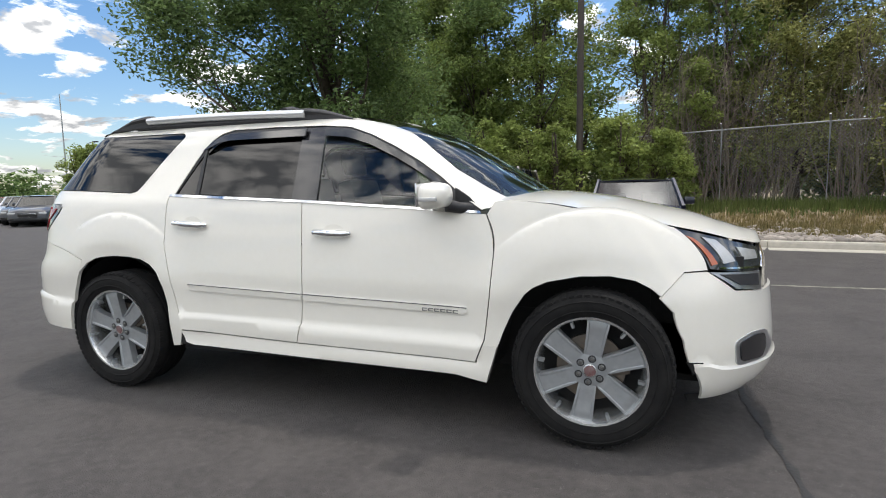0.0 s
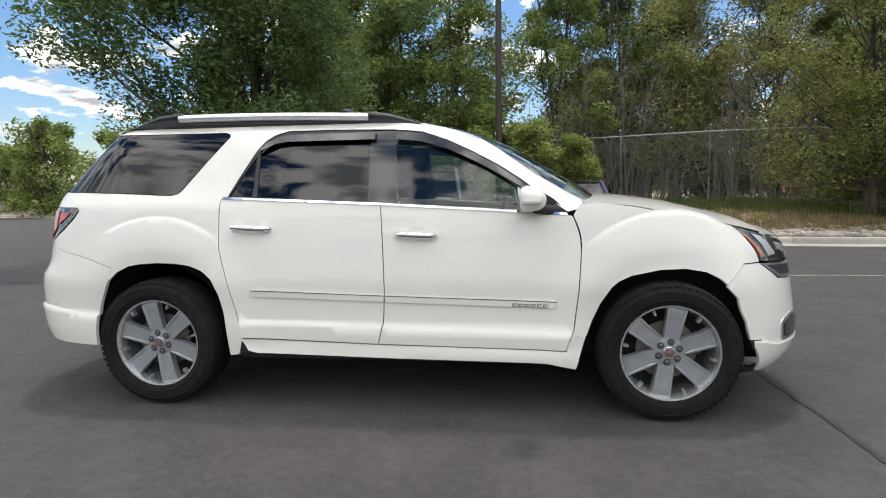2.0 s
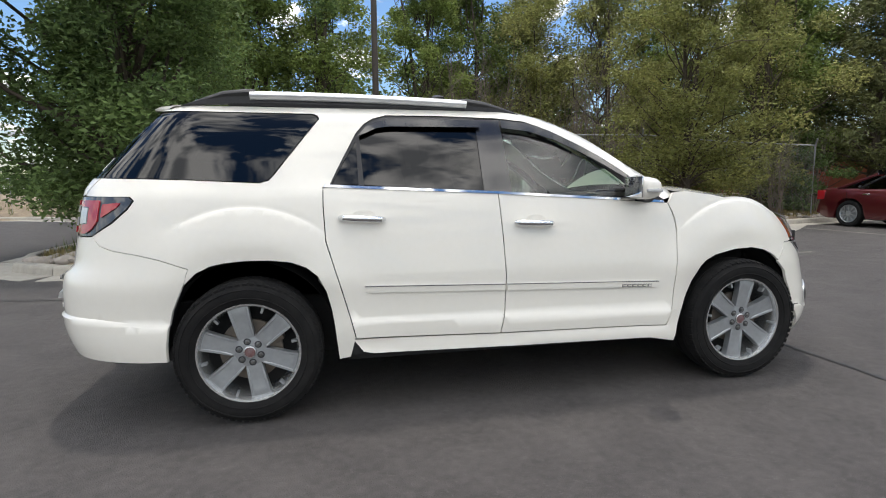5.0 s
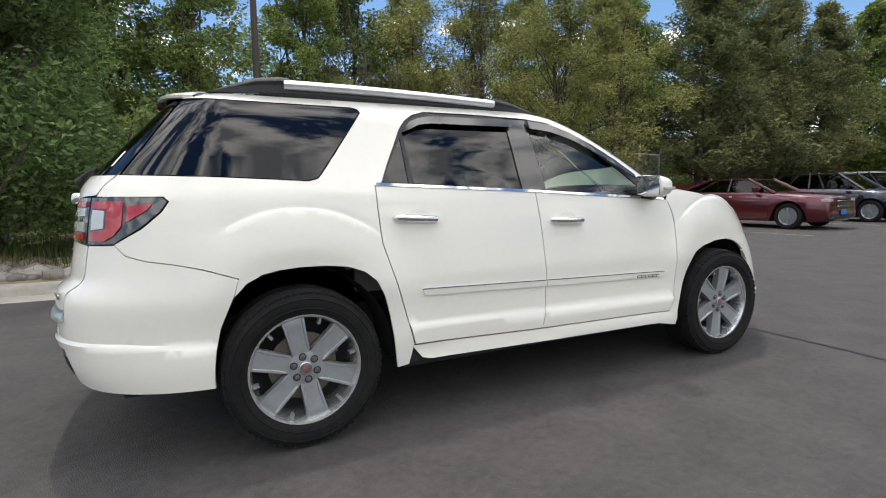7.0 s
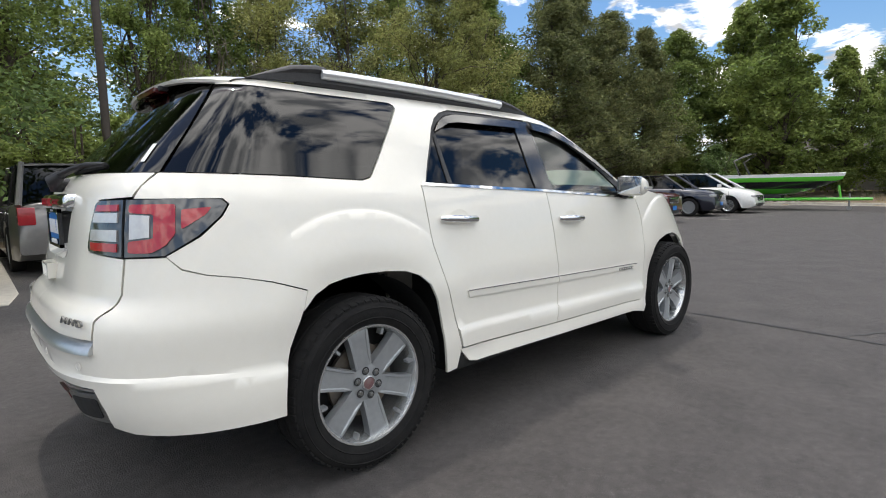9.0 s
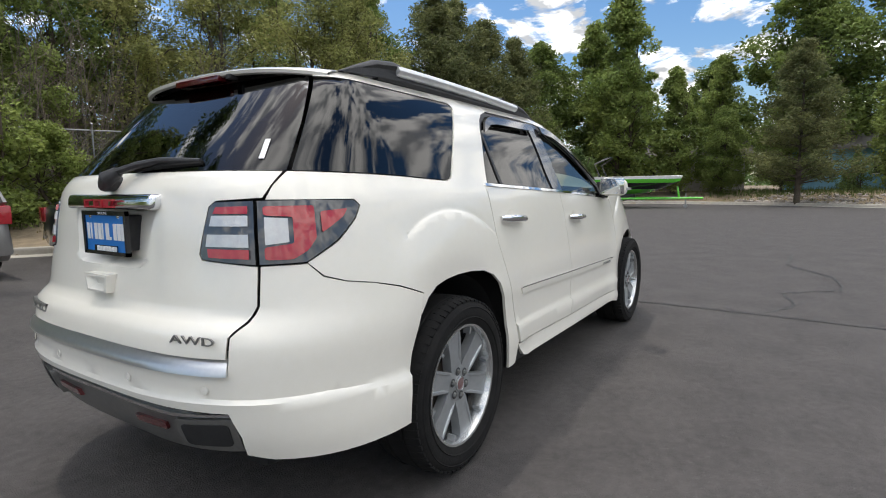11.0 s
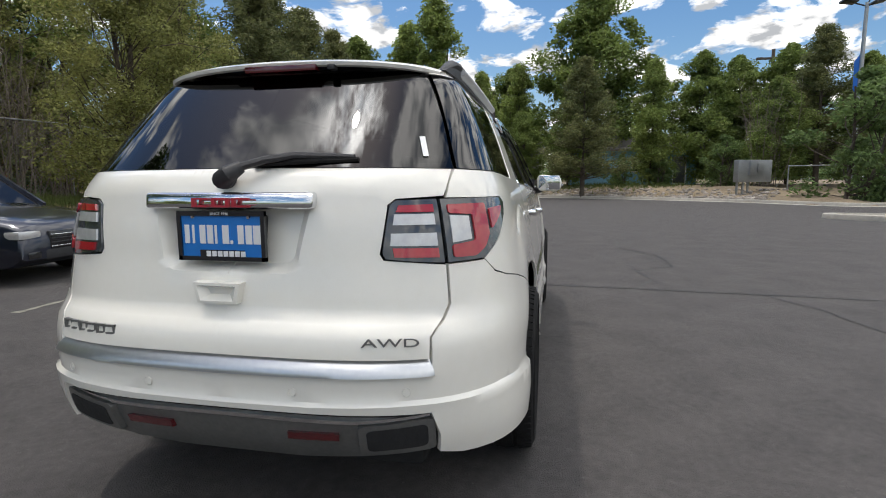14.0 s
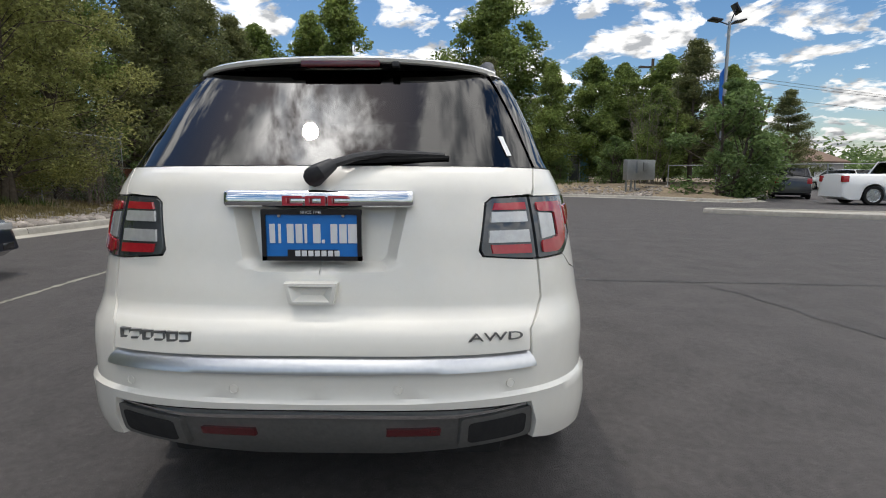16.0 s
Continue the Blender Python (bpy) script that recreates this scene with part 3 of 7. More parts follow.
def ledge_step(u, z):
    return 0.014 * (1 - smooth(-0.005, 0.007, z - ledge(u)))


LEDGE_US = [-0.31, -0.42, -0.50, -0.58, -0.66, -0.80, -1.0, -1.2]
panel("rear_bumper", [(-0.274, 0.785), (-0.264, 0.846), (-0.373, 0.896), (-0.46, 0.926), (-0.54, 0.946), (-0.597, 0.970), (-0.630, 1.016), (-0.7265, 1.013), (-0.729, 0.89), (-0.744, 0.84), (-0.767, 0.80), (-0.768, 0.725), (-0.77, 0.685),
                      (-0.95, 0.682), (-1.2, 0.682), (-1.2, 0.56), (-0.95, 0.56), (-0.775, 0.563), (-0.764, 0.48), (-0.768, 0.41), (-0.72, 0.392), (-0.5, 0.376), (-0.36, 0.37), (-0.35, 0.46), (-0.338, 0.545), (-0.322, 0.63), (-0.28, 0.765)], PAINT, SUV, both=True, step=0.04,
      relief=ledge_step, creases=([(u, ledge(u) + 0.007) for u in LEDGE_US], [(u, ledge(u) - 0.005) for u in LEDGE_US]), depth=0.02)
panel("front_bumper", [(3.19, 0.745), (3.18, 0.858), (3.26, 0.86), (3.46, 0.765), (3.66, 0.745), (3.85, 0.75), (4.05, 0.75), (4.32, 0.30), (3.9, 0.275), (3.76, 0.275), (3.49, 0.265), (3.43, 0.39), (3.395, 0.45), (3.37, 0.55), (3.28, 0.68)], PAINT, SUV,
      "front bumper, chipped at its lower corner", both=True, step=0.035,
      relief=lambda u, z: 0.016 * (1 - smooth(-0.006, 0.006, z - (0.445 - 0.03 * smooth(3.44, 3.56, u)))) * smooth(3.40, 3.45, u),
      creases=([(u, 0.452 - 0.03 * smooth(3.44, 3.56, u)) for u in (3.43, 3.47, 3.52, 3.57, 3.8, 4.0, 4.15)], [(u, 0.438 - 0.03 * smooth(3.44, 3.56, u)) for u in (3.43, 3.47, 3.52, 3.57, 3.8, 4.0, 4.15)]))

# tailgate, dished round the plate
DISH_FLOOR, DISH_SLOPE, DISH_DEPTH, DISH_ROUND = 0.985, 0.026, 0.050, 0.06


def across(y, z):
    """The u at which the rear has the given distance from the car's middle."""
    a, b = -1.2, -0.3
    for _ in range(28):
        m = (a + b) / 2
        a, b = (m, b) if abs(wall(m, z)[1]) < y else (a, m)
    return (a + b) / 2


def dish_half(z):
    return 0.238 + 0.22 * (z - DISH_FLOOR)


def dish_line(inset):
    """The rounded outline of the recess round the plate, from under the bar to the middle."""
    z0, r = DISH_FLOOR + inset, DISH_ROUND - inset * 0.6
    pts = [(across(dish_half(z) - inset, z), z) for z in (1.215, 1.17, 1.12, z0 + r + 0.005)]
    for k in range(1, 7):
        a = radians(90 * k / 7)
        z = z0 + r - r * math.sin(a)
        pts.append((across(dish_half(z0 + r) - inset - r * (1 - math.cos(a)), z), z))
    return pts + [(-1.0, z0 + 0.0005), (-1.1, z0), (-1.199, z0)] if pts[-1][0] > -1.0 else pts + [(-1.1, z0), (-1.199, z0)]


def dish(u, z):
    a, b, r = dish_half(z) - abs(wall(u, z)[1]), z - DISH_FLOOR, DISH_ROUND
    inside = r - math.hypot(r - a, r - b) if a < r and b < r else min(a, b)
    return -DISH_DEPTH * smooth(0.0, DISH_SLOPE, inside) * (1 - smooth(1.20, 1.225, z))


TAILGATE = panel("tailgate", [(-1.2, 0.735), (-0.774, 0.735), (-0.772, 0.80), (-0.75, 0.845), (-0.735, 0.89), (-0.733, 1.012), (-0.80, 1.022), (-0.855, 1.03), (-0.862, 1.05), (-0.848, 1.14), (-0.838, 1.205), (-0.82, 1.224),
                              (-0.716, 1.232), (-0.695, 1.27), (-0.672, 1.318), (-0.85, 1.322), (-1.2, 1.325)], PAINT, SUV, both=True, step=0.022, relief=dish, creases=(dish_line(0.0), dish_line(DISH_SLOPE)))
panel("rear_window", [(-1.2, 1.328), (-0.85, 1.325), (-0.664, 1.321), (-0.663, 1.50), (-0.672, 1.695), (-1.2, 1.695)], REAR_GLASS, SUV, "dark tinted glass", both=True, step=0.04, off=-0.004)
pair("quarter_window", [(-0.652, 1.322), (-0.3, 1.310), (0.07, 1.29), (0.12, 1.302), (0.15, 1.336), (0.392, 1.648), (0.385, 1.662), (0.36, 1.672), (-0.12, 1.677), (-0.650, 1.682)], PRIVACY, SUV, "dark tinted glass", step=0.05, off=-0.003)
pair("rear_door_glass", [(0.635, 1.272), (0.617, 1.55), (0.66, 1.60), (0.73, 1.625), (1.315, 1.625), (1.325, 1.225)], PRIVACY, SUV, "dark tinted glass", step=0.06, off=-0.012, glazed=True)
pair("rear_vent_glass", [(0.455, 1.276), (0.52, 1.40), (0.585, 1.52), (0.602, 1.53), (0.615, 1.274)], PRIVACY, SUV, "dark tinted glass", step=0.06, off=-0.012, glazed=True)
pair("front_door_glass", [(1.495, 1.216), (1.47, 1.615), (1.63, 1.61), (1.78, 1.565), (1.95, 1.485), (2.10, 1.39), (2.24, 1.285), (2.33, 1.20), (2.30, 1.175)], TINT, SUV, "green tinted glass", step=0.06, off=-0.012, glazed=True)

# black window surrounds and pillars
pair("centre_pillar", [(1.325, 1.222), (1.315, 1.66), (1.47, 1.66), (1.495, 1.214)], GLOSS_BLACK, SUV, step=0.06, off=-0.004, glazed=True)
pair("window_divider", [(0.605, 1.27), (0.60, 1.555), (0.618, 1.57), (0.635, 1.268)], PLASTIC, SUV, step=0.08, off=-0.006, glazed=True)
pair("rear_window_surround", [(0.425, 1.268), (0.50, 1.40), (0.60, 1.57), (0.65, 1.62), (0.71, 1.655), (0.78, 1.672), (1.32, 1.672), (1.32, 1.655), (0.80, 1.655), (0.73, 1.64), (0.67, 1.605), (0.62, 1.555), (0.52, 1.39), (0.455, 1.272)], PLASTIC, SUV, step=0.05, off=-0.006, glazed=True)
pair("front_window_surround", [(1.47, 1.665), (1.64, 1.645), (1.81, 1.593), (1.99, 1.51), (2.14, 1.43), (2.27, 1.34), (2.40, 1.23), (2.49, 1.16), (2.30, 1.168), (2.27, 1.235), (2.13, 1.355), (1.97, 1.462), (1.79, 1.55), (1.63, 1.602), (1.47, 1.62)], PLASTIC, SUV, step=0.05, off=-0.005, glazed=True)
# smoked wind deflectors stand proud over the side windows
pair("wind_deflector", [(0.605, 1.545), (0.66, 1.605), (0.72, 1.635), (0.80, 1.651), (1.345, 1.653), (1.345, 1.608), (0.80, 1.607), (0.72, 1.596), (0.66, 1.568)], VISOR, SUV, "smoked wind deflector", step=0.05, off=0.022, depth=0.012, glazed=True)
pair("wind_deflector", [(1.475, 1.653), (1.64, 1.636), (1.80, 1.588), (1.98, 1.503), (2.13, 1.42), (2.27, 1.32), (2.25, 1.295), (2.11, 1.378), (1.96, 1.458), (1.79, 1.538), (1.63, 1.588), (1.475, 1.605)], VISOR, SUV, "smoked wind deflector", step=0.05, off=0.022, depth=0.012, glazed=True)
# bright belt line and door mouldings
pair("belt_moulding", [(0.412, 1.262), (1.40, 1.214), (2.487, 1.146), (2.487, 1.160), (1.40, 1.228), (0.42, 1.276)], CHROME, SUV, "thin chrome strip", step=0.08, off=0.006, glazed=True)
pair("rear_door_moulding", [(0.622, 0.715), (1.424, 0.690), (1.424, 0.658), (0.632, 0.682)], PAINT, SUV, step=0.08, off=0.008, depth=0.010)
pair("rear_door_moulding_strip", [(0.618, 0.721), (1.424, 0.696), (1.424, 0.691), (0.618, 0.716)], CHROME, SUV, step=0.08, off=0.010, depth=0.010)
pair("front_door_moulding", [(1.437, 0.690), (2.408, 0.664), (2.412, 0.650), (2.392, 0.631), (1.437, 0.657)], PAINT, SUV, step=0.08, off=0.008, depth=0.010)
pair("front_door_moulding_strip", [(1.437, 0.696), (2.41, 0.670), (2.41, 0.665), (1.437, 0.691)], CHROME, SUV, step=0.08, off=0.010, depth=0.010)


# roof skin, from the side frames inwards
def half_at(x, z, front_end, front0):
    b = half_width(z)
    if x < U_REAR:
        return b * max(0.0, 1 - ((U_REAR - x) / (U_REAR - rear_end(z))) ** 3.6) ** (1 / 3.6)
    if x > front0:
        return b * max(0.0, 1 - ((x - front0) / (front_end - front0)) ** 2.4) ** (1 / 2.4)
    return b


def cap(rows, crown, lanes=14):
    """A skin over rows of (x, half width, height), bulging upwards."""
    bm = bmesh.new()
    grid = []
    for x, b, z in rows:
        line = []
        for j in range(lanes + 1):
            f = -1 + 2 * j / lanes
            line.append(bm.verts.new((x, b * f, z + crown(x) * (1 - abs(f) ** 2.2))))
        grid.append(line)
    for a, b in zip(grid, grid[1:]):
        for j in range(lanes):
            bm.faces.new((a[j], b[j], b[j + 1], a[j + 1]))
    bmesh.ops.remove_doubles(bm, verts=bm.verts[:], dist=1e-4)
    bmesh.ops.recalc_face_normals(bm, faces=bm.faces[:])
    if sum(f.normal.z for f in bm.faces) < 0:
        bmesh.ops.reverse_faces(bm, faces=bm.faces[:])
    return bm


roof_rows = []
for i in range(41):
    x = -0.50 + (1.80 + 0.50) * (0.5 - 0.5 * math.cos(math.pi * i / 40))
    roof_rows.append((x, half_at(x, 1.72, 1.80, 1.44), 1.719))
part("roof", cap(roof_rows, lambda x: 0.05 * smooth(-0.5, 0.1, x) * (1 - smooth(1.0, 1.82, x)) + 0.006), PAINT, SUV)

# bonnet between the fenders
bonnet_rows = []
BONNET_EDGE = [(2.54, 1.212), (2.60, 1.21), (2.72, 1.193), (2.90, 1.14), (3.07, 1.075), (3.30, 1.005), (3.48, 0.973), (3.62, 0.962), (3.75, 0.955), (3.88, 0.952)]
for u, z in dense(BONNET_EDGE, 0.05):
    x, y, _ = wall(u, z, -0.002)
    if not bonnet_rows or x > bonnet_rows[-1][0] + 0.005:
        bonnet_rows.append((x, -y, z))
part("bonnet", cap(bonnet_rows, lambda x: 0.05 + 0.03 * smooth(2.5, 3.2, x) * (1 - smooth(3.5, 3.95, x))), PAINT, SUV)
panel("windscreen", [(2.77, 1.20), (2.59, 1.28), (2.41, 1.38), (2.27, 1.50), (2.15, 1.61), (2.03, 1.66), (1.76, 1.712), (2.1, 1.716), (2.44, 1.716), (2.56, 1.66), (2.86, 1.50), (3.09, 1.38), (3.34, 1.20)], TINT, SUV, "green tinted glass", both=True, glazed=True, off=-0.006, step=0.05)
bm = bmesh.new()
box(bm, 2.45, 2.80, -0.62, 0.62, 1.12, 1.165)
part("cowl", bm, PLASTIC, SUV)

# dark inner body, floor and wheel housings
bm = soft_box(-0.80, 3.75, -0.62, 0.62, 0.26, 0.62, 0.05)
part("underbody", bm, UNDER, SUV)
for side in (1, -1):
    for x0, x1 in ((0.52, 2.5),):
        bm = bmesh.new()
        box(bm, x0, x1, side * 0.60, side * 0.915, 0.30, 0.98)
        part("door_inner", bm, UNDER, SUV)
    bm = bmesh.new()
    box(bm, -0.78, 0.40, side * 0.45, side * 0.60, 0.62, 1.24)
    part("boot_inner", bm, UNDER, SUV)
    for w in WHEELS:
        bm = bmesh.new()
        r0 = [(0.468, side * (0.90 if w < 1 else 0.83)), (0.468, side * 0.60), (0.02, side * 0.60)]
        a0, a1 = -4, 184
        rows = []
        for k in range(25):
            a = radians(a0 + (a1 - a0) * k / 24)
            rows.append([bm.verts.new((w + r * math.cos(a), y, 0.395 + r * math.sin(a) * 1.02)) for r, y in r0])
        for a, b in zip(rows, rows[1:]):
            for j in range(2):
                bm.faces.new((a[j], a[j + 1], b[j + 1], b[j]))
        part("wheel_housing", bm, UNDER, SUV)
bm = bmesh.new()
box(bm, -0.85, -0.60, -0.66, 0.66, 0.45, 1.22)
part("tailgate_inner", bm, UNDER, SUV)
bm = bmesh.new()
box(bm, 3.3, 3.72, -0.62, 0.62, 0.3, 0.92)
part("radiator_support", bm, UNDER, SUV)

# cabin
bm = bmesh.new()
box(bm, -0.6, 2.6, -0.6, 0.6, 0.62, 0.66)
part("cabin_floor", bm, CABIN, SUV)
bm = cap([(x, h - 0.03, z - 0.03) for x, h, z in roof_rows[4:-3]], lambda x: 0.03)
part("headliner", bm, HEADLINER, SUV)
bm = soft_box(2.10, 2.58, -0.68, 0.68, 0.80, 1.12, 0.06)
part("dashboard", bm, CABIN, SUV)


def seat(x, y, width):
    bm = soft_box(x - 0.27, x + 0.27, y - width / 2, y + width / 2, 0.66, 0.86, 0.05)
    s = part("seat", bm, LEATHER, SUV)
    bm = soft_box(-0.07, 0.07, -width / 2, width / 2, 0.0, 0.58 if x > 0.3 else 0.46, 0.05)
    bmesh.ops.transform(bm, matrix=pose(x - 0.25, y, 0.80, 0, -14, 0), verts=bm.verts[:])
    part("backrest", bm, LEATHER, s)
    bm = soft_box(-0.05, 0.05, -0.13, 0.13, 0.0, 0.19, 0.045)
    bmesh.ops.transform(bm, matrix=pose(x - 0.40, y, 1.40 if x > 0.3 else 1.26, 0, -10, 0), verts=bm.verts[:])
    part("headrest", bm, LEATHER, s)


for sx, ys, w in ((1.50, (-0.38, 0.38), 0.50), (0.62, (-0.38, 0.38), 0.50), (0.02, (-0.30, 0.30), 0.45)):
    for sy in ys:
        seat(sx, sy, w)
bm = bmesh.new()
lathe(bm, [(0.175, 0.0), (0.19, 0.012), (0.175, 0.024), (0.16, 0.012), (0.175, 0.0)], 28)
bmesh.ops.transform(bm, matrix=pose(2.06, 0.38, 1.05, 0, 0, 90) @ pose(0, 0, 0, 25, 0, 0), verts=bm.verts[:])
box(bm, 2.05, 2.20, 0.34, 0.42, 1.0, 1.06)
part("steering_wheel", bm, CABIN, SUV)


# wheels
def tyre_mesh():
    bm = bmesh.new()
    prof = [(0.262, -0.105), (0.285, -0.125), (0.325, -0.132), (0.355, -0.126), (0.374, -0.108), (0.384, -0.085), (0.386, -0.055), (0.379, -0.05), (0.379, -0.04), (0.387, -0.037), (0.388, 0.0),
            (0.387, 0.037), (0.379, 0.04), (0.379, 0.05), (0.386, 0.055), (0.384, 0.085), (0.374, 0.108), (0.325, 0.13), (0.285, 0.12), (0.262, 0.105)]
    lathe(bm, prof, 72)
    # shoulder blocks
    for k in range(64):
        a = 2 * math.pi * k / 64
        m = Matrix.Rotation(a, 4, "Y")
        for y0, y1 in ((-0.119, -0.062), (0.062, 0.119)):
            vs = box(bm, 0.368, 0.3885, y0, y1, -0.0125, 0.0125)
            for v in vs:
                if abs(v.co.y) > 0.1 and v.co.x > 0.38:
                    v.co.x -= 0.012
            bmesh.ops.transform(bm, matrix=m, verts=vs)
    # raised rings on the sidewall
    for r in (0.30, 0.345):
        lathe(bm, [(r - 0.004, -0.1275), (r, -0.1325), (r + 0.004, -0.1275)], 72)
    return bm


def spoke_mesh(angle):
    """One broad spoke with raised borders; the wheel's outer face looks to -y."""
    bm = bmesh.new()
    rows = ((0.055, 0.032, -0.078), (0.085, 0.043, -0.083), (0.12, 0.045, -0.087), (0.16, 0.047, -0.090), (0.205, 0.050, -0.092), (0.240, 0.053, -0.091), (0.256, 0.054, -0.086))
    grid = []
    for r, w, y in rows:
        inner = 0.010 if r > 0.09 else 0.006
        lip = 0.007 if 0.09 < r < 0.235 else 0.0
        grid.append([bm.verts.new(p) for p in ((-w, y + 0.045, r), (-w, y, r), (-w + inner, y, r), (-w + inner + 0.004, y + lip, r), (w - inner - 0.004, y + lip, r), (w - inner, y, r), (w, y, r), (w, y + 0.045, r))])
    for a, b in zip(grid, grid[1:]):
        for j in range(7):
            bm.faces.new((a[j], a[j + 1], b[j + 1], b[j]))
    bmesh.ops.recalc_face_normals(bm, faces=bm.faces[:])
    bmesh.ops.transform(bm, matrix=Matrix.Rotation(angle, 4, "Y"), verts=bm.verts[:])
    bm.normal_update()
    if sum(f.normal.y * f.calc_area() for f in bm.faces) > 0:
        bmesh.ops.reverse_faces(bm, faces=bm.faces[:])
    return bm


def wheel(at, turn):
    hub = new("wheel")
    hub.parent = SUV
    hub.matrix_local = at @ Matrix.Rotation(turn, 4, "Y")
    part("tyre", tyre_mesh(), RUBBER, hub, "worn black tyre")
    bm = bmesh.new()
    lathe(bm, [(0.27, -0.108), (0.268, -0.116), (0.258, -0.114), (0.250, -0.098), (0.243, -0.06), (0.235, 0.0), (0.24, 0.10)], 72)
    part("rim", bm, ALLOY_EDGE, hub, "polished alloy rim")
    for k in range(6):
        part("spoke", spoke_mesh(k * math.pi / 3), ALLOY, hub)
    bm = bmesh.new()
    lathe(bm, [(0.0, -0.086), (0.05, -0.086), (0.085, -0.080), (0.09, -0.05)], 36)
    part("hub_face", bm, ALLOY, hub)
    bm = bmesh.new()
    lathe(bm, [(0.0, -0.094), (0.022, -0.094), (0.027, -0.092)], 24)
    part("centre_cap", bm, CAP, hub, "dull red and grey cap")
    bm = bmesh.new()
    lathe(bm, [(0.026, -0.090), (0.028, -0.096), (0.033, -0.094), (0.034, -0.084)], 24)
    part("cap_ring", bm, ALLOY_EDGE, hub)
    for k in range(6):
        a = math.pi / 6 + k * math.pi / 3
        bm = bmesh.new()
        lathe(bm, [(0.0, -0.098), (0.008, -0.097), (0.0115, -0.092), (0.0125, -0.078)], 6, Matrix.Translation((0.058 * math.cos(a), 0, 0.058 * math.sin(a))))
        nut = part("wheel_nut", bm, GUNMETAL, hub)
        bm = bmesh.new()
        lathe(bm, [(0.013, -0.0872), (0.019, -0.0872)], 16, Matrix.Translation((0.058 * math.cos(a), 0, 0.058 * math.sin(a))))
        part("nut_well", bm, PLASTIC, nut)
    # notches between the spokes near the rim
    for k in range(6):
        m = Matrix.Rotation(math.pi / 6 + k * math.pi / 3, 4, "Y")
        bm = bmesh.new()
        box(bm, -0.006, 0.006, -0.104, -0.07, 0.222, 0.25, m)
        part("rim_rib", bm, ALLOY, hub)
    bm = bmesh.new()
    lathe(bm, [(0.06, -0.03), (0.165, -0.03), (0.165, -0.008), (0.06, -0.008)], 40)
    part("brake_disc", bm, STEEL, hub, "rusty brake disc")
    bm = bmesh.new()
    lathe(bm, [(0.0, 0.03), (0.24, 0.03)], 40)
    part("wheel_back", bm, UNDER, hub)
    bm = soft_box(-0.05, 0.05, -0.05, 0.02, 0.09, 0.18, 0.01)
    bmesh.ops.transform(bm, matrix=Matrix.Rotation(radians(70), 4, "Y"), verts=bm.verts[:])
    part("brake_caliper", bm, STEEL, hub)


for i, w in enumerate(WHEELS):
    wheel(pose(w, -0.85, 0.388), radians((-12, 9)[i]))
    wheel(pose(w, 0.85, 0.388, 0, 0, 180), radians((10, 25)[i]))

# roof rails: dark feet at both ends of a silver bar
for side in (1, -1):
    rail = new("roof_rail")
    rail.parent = SUV
    y = -0.585 * side
    bm = bmesh.new()
    tube(bm, [(-0.33, y, 1.722), (-0.22, y, 1.755), (-0.12, y, 1.785), (0.0, y, 1.797), (0.05, y, 1.797)], [0.008, 0.022, 0.03, 0.034, 0.030], 10, flat=0.7)
    prism(bm, [(-0.34, 1.722), (-0.24, 1.752), (-0.13, 1.780), (0.0, 1.797), (0.05, 1.797), (0.05, 1.74), (-0.1, 1.735)], y - 0.022, y + 0.022)
    part("rear_foot", bm, PLASTIC, rail, "black plastic foot")
    bm = bmesh.new()
    tube(bm, [(1.24, y, 1.770), (1.30, y, 1.768), (1.40, y, 1.755), (1.50, y, 1.733), (1.60, y, 1.708)], [0.030, 0.034, 0.03, 0.022, 0.01], 10, flat=0.7)
    prism(bm, [(1.22, 1.735), (1.22, 1.775), (1.32, 1.766), (1.42, 1.751), (1.52, 1.728), (1.62, 1.703), (1.55, 1.70)], y - 0.022, y + 0.022)
    part("front_foot", bm, PLASTIC, rail, "black plastic foot")
    bm = bmesh.new()
    tube(bm, [(0.02 + 1.26 * k / 12, y, 1.782 - 0.025 * (k / 12) ** 1.3 + 0.006 * math.sin(math.pi * k / 12)) for k in range(13)], 0.044, 12, flat=0.62)
    part("bar", bm, RAIL, rail, "satin silver bar")
    bm = bmesh.new()
    tube(bm, [(-0.1 + 1.5 * k / 8, y, 1.745 - 0.02 * k / 8) for k in range(9)], 0.022, 8)
    part("rail_base", bm, PLASTIC, rail)
# cross bars
for x in (0.22, 1.12):
    bm = bmesh.new()
    tube(bm, [(x, -0.60, 1.79), (x, -0.52, 1.808), (x, -0.3, 1.808), (x, 0.3, 1.808), (x, 0.52, 1.808), (x, 0.60, 1.79)], [0.03, 0.04, 0.03, 0.03, 0.04, 0.03], 10, flat=0.4)
    part("cross_bar", bm, PLASTIC, SUV)

def rear_x(y, z):
    return U_REAR - (U_REAR - rear_end(z)) * max(0.0, 1 - (abs(y) / half_width(z)) ** 3.6) ** (1 / 3.6)


# spoiler with the high brake lamp
bm, dark = bmesh.new(), bmesh.new()
rows, unders = [], []
for k in range(25):
    y = -0.60 + 1.20 * k / 24
    f = abs(y) / 0.60
    edge = rear_x(y, 1.70)
    tip = edge - 0.045 + 0.028 * f ** 4
    top = 1.750 - 0.032 * f ** 2
    rows.append([bm.verts.new(p) for p in ((-0.28, y, 1.772 - 0.05 * f ** 2.2), (tip + 0.09, y, top + 0.006), (tip + 0.02, y, top - 0.006), (tip, y, top - 0.016), (tip + 0.005, y, top - 0.028), (tip + 0.02, y, top - 0.032))])
    unders.append([dark.verts.new(p) for p in ((tip + 0.018, y, top - 0.031), (edge - 0.01, y, 1.705), (edge + 0.06, y, 1.700))])
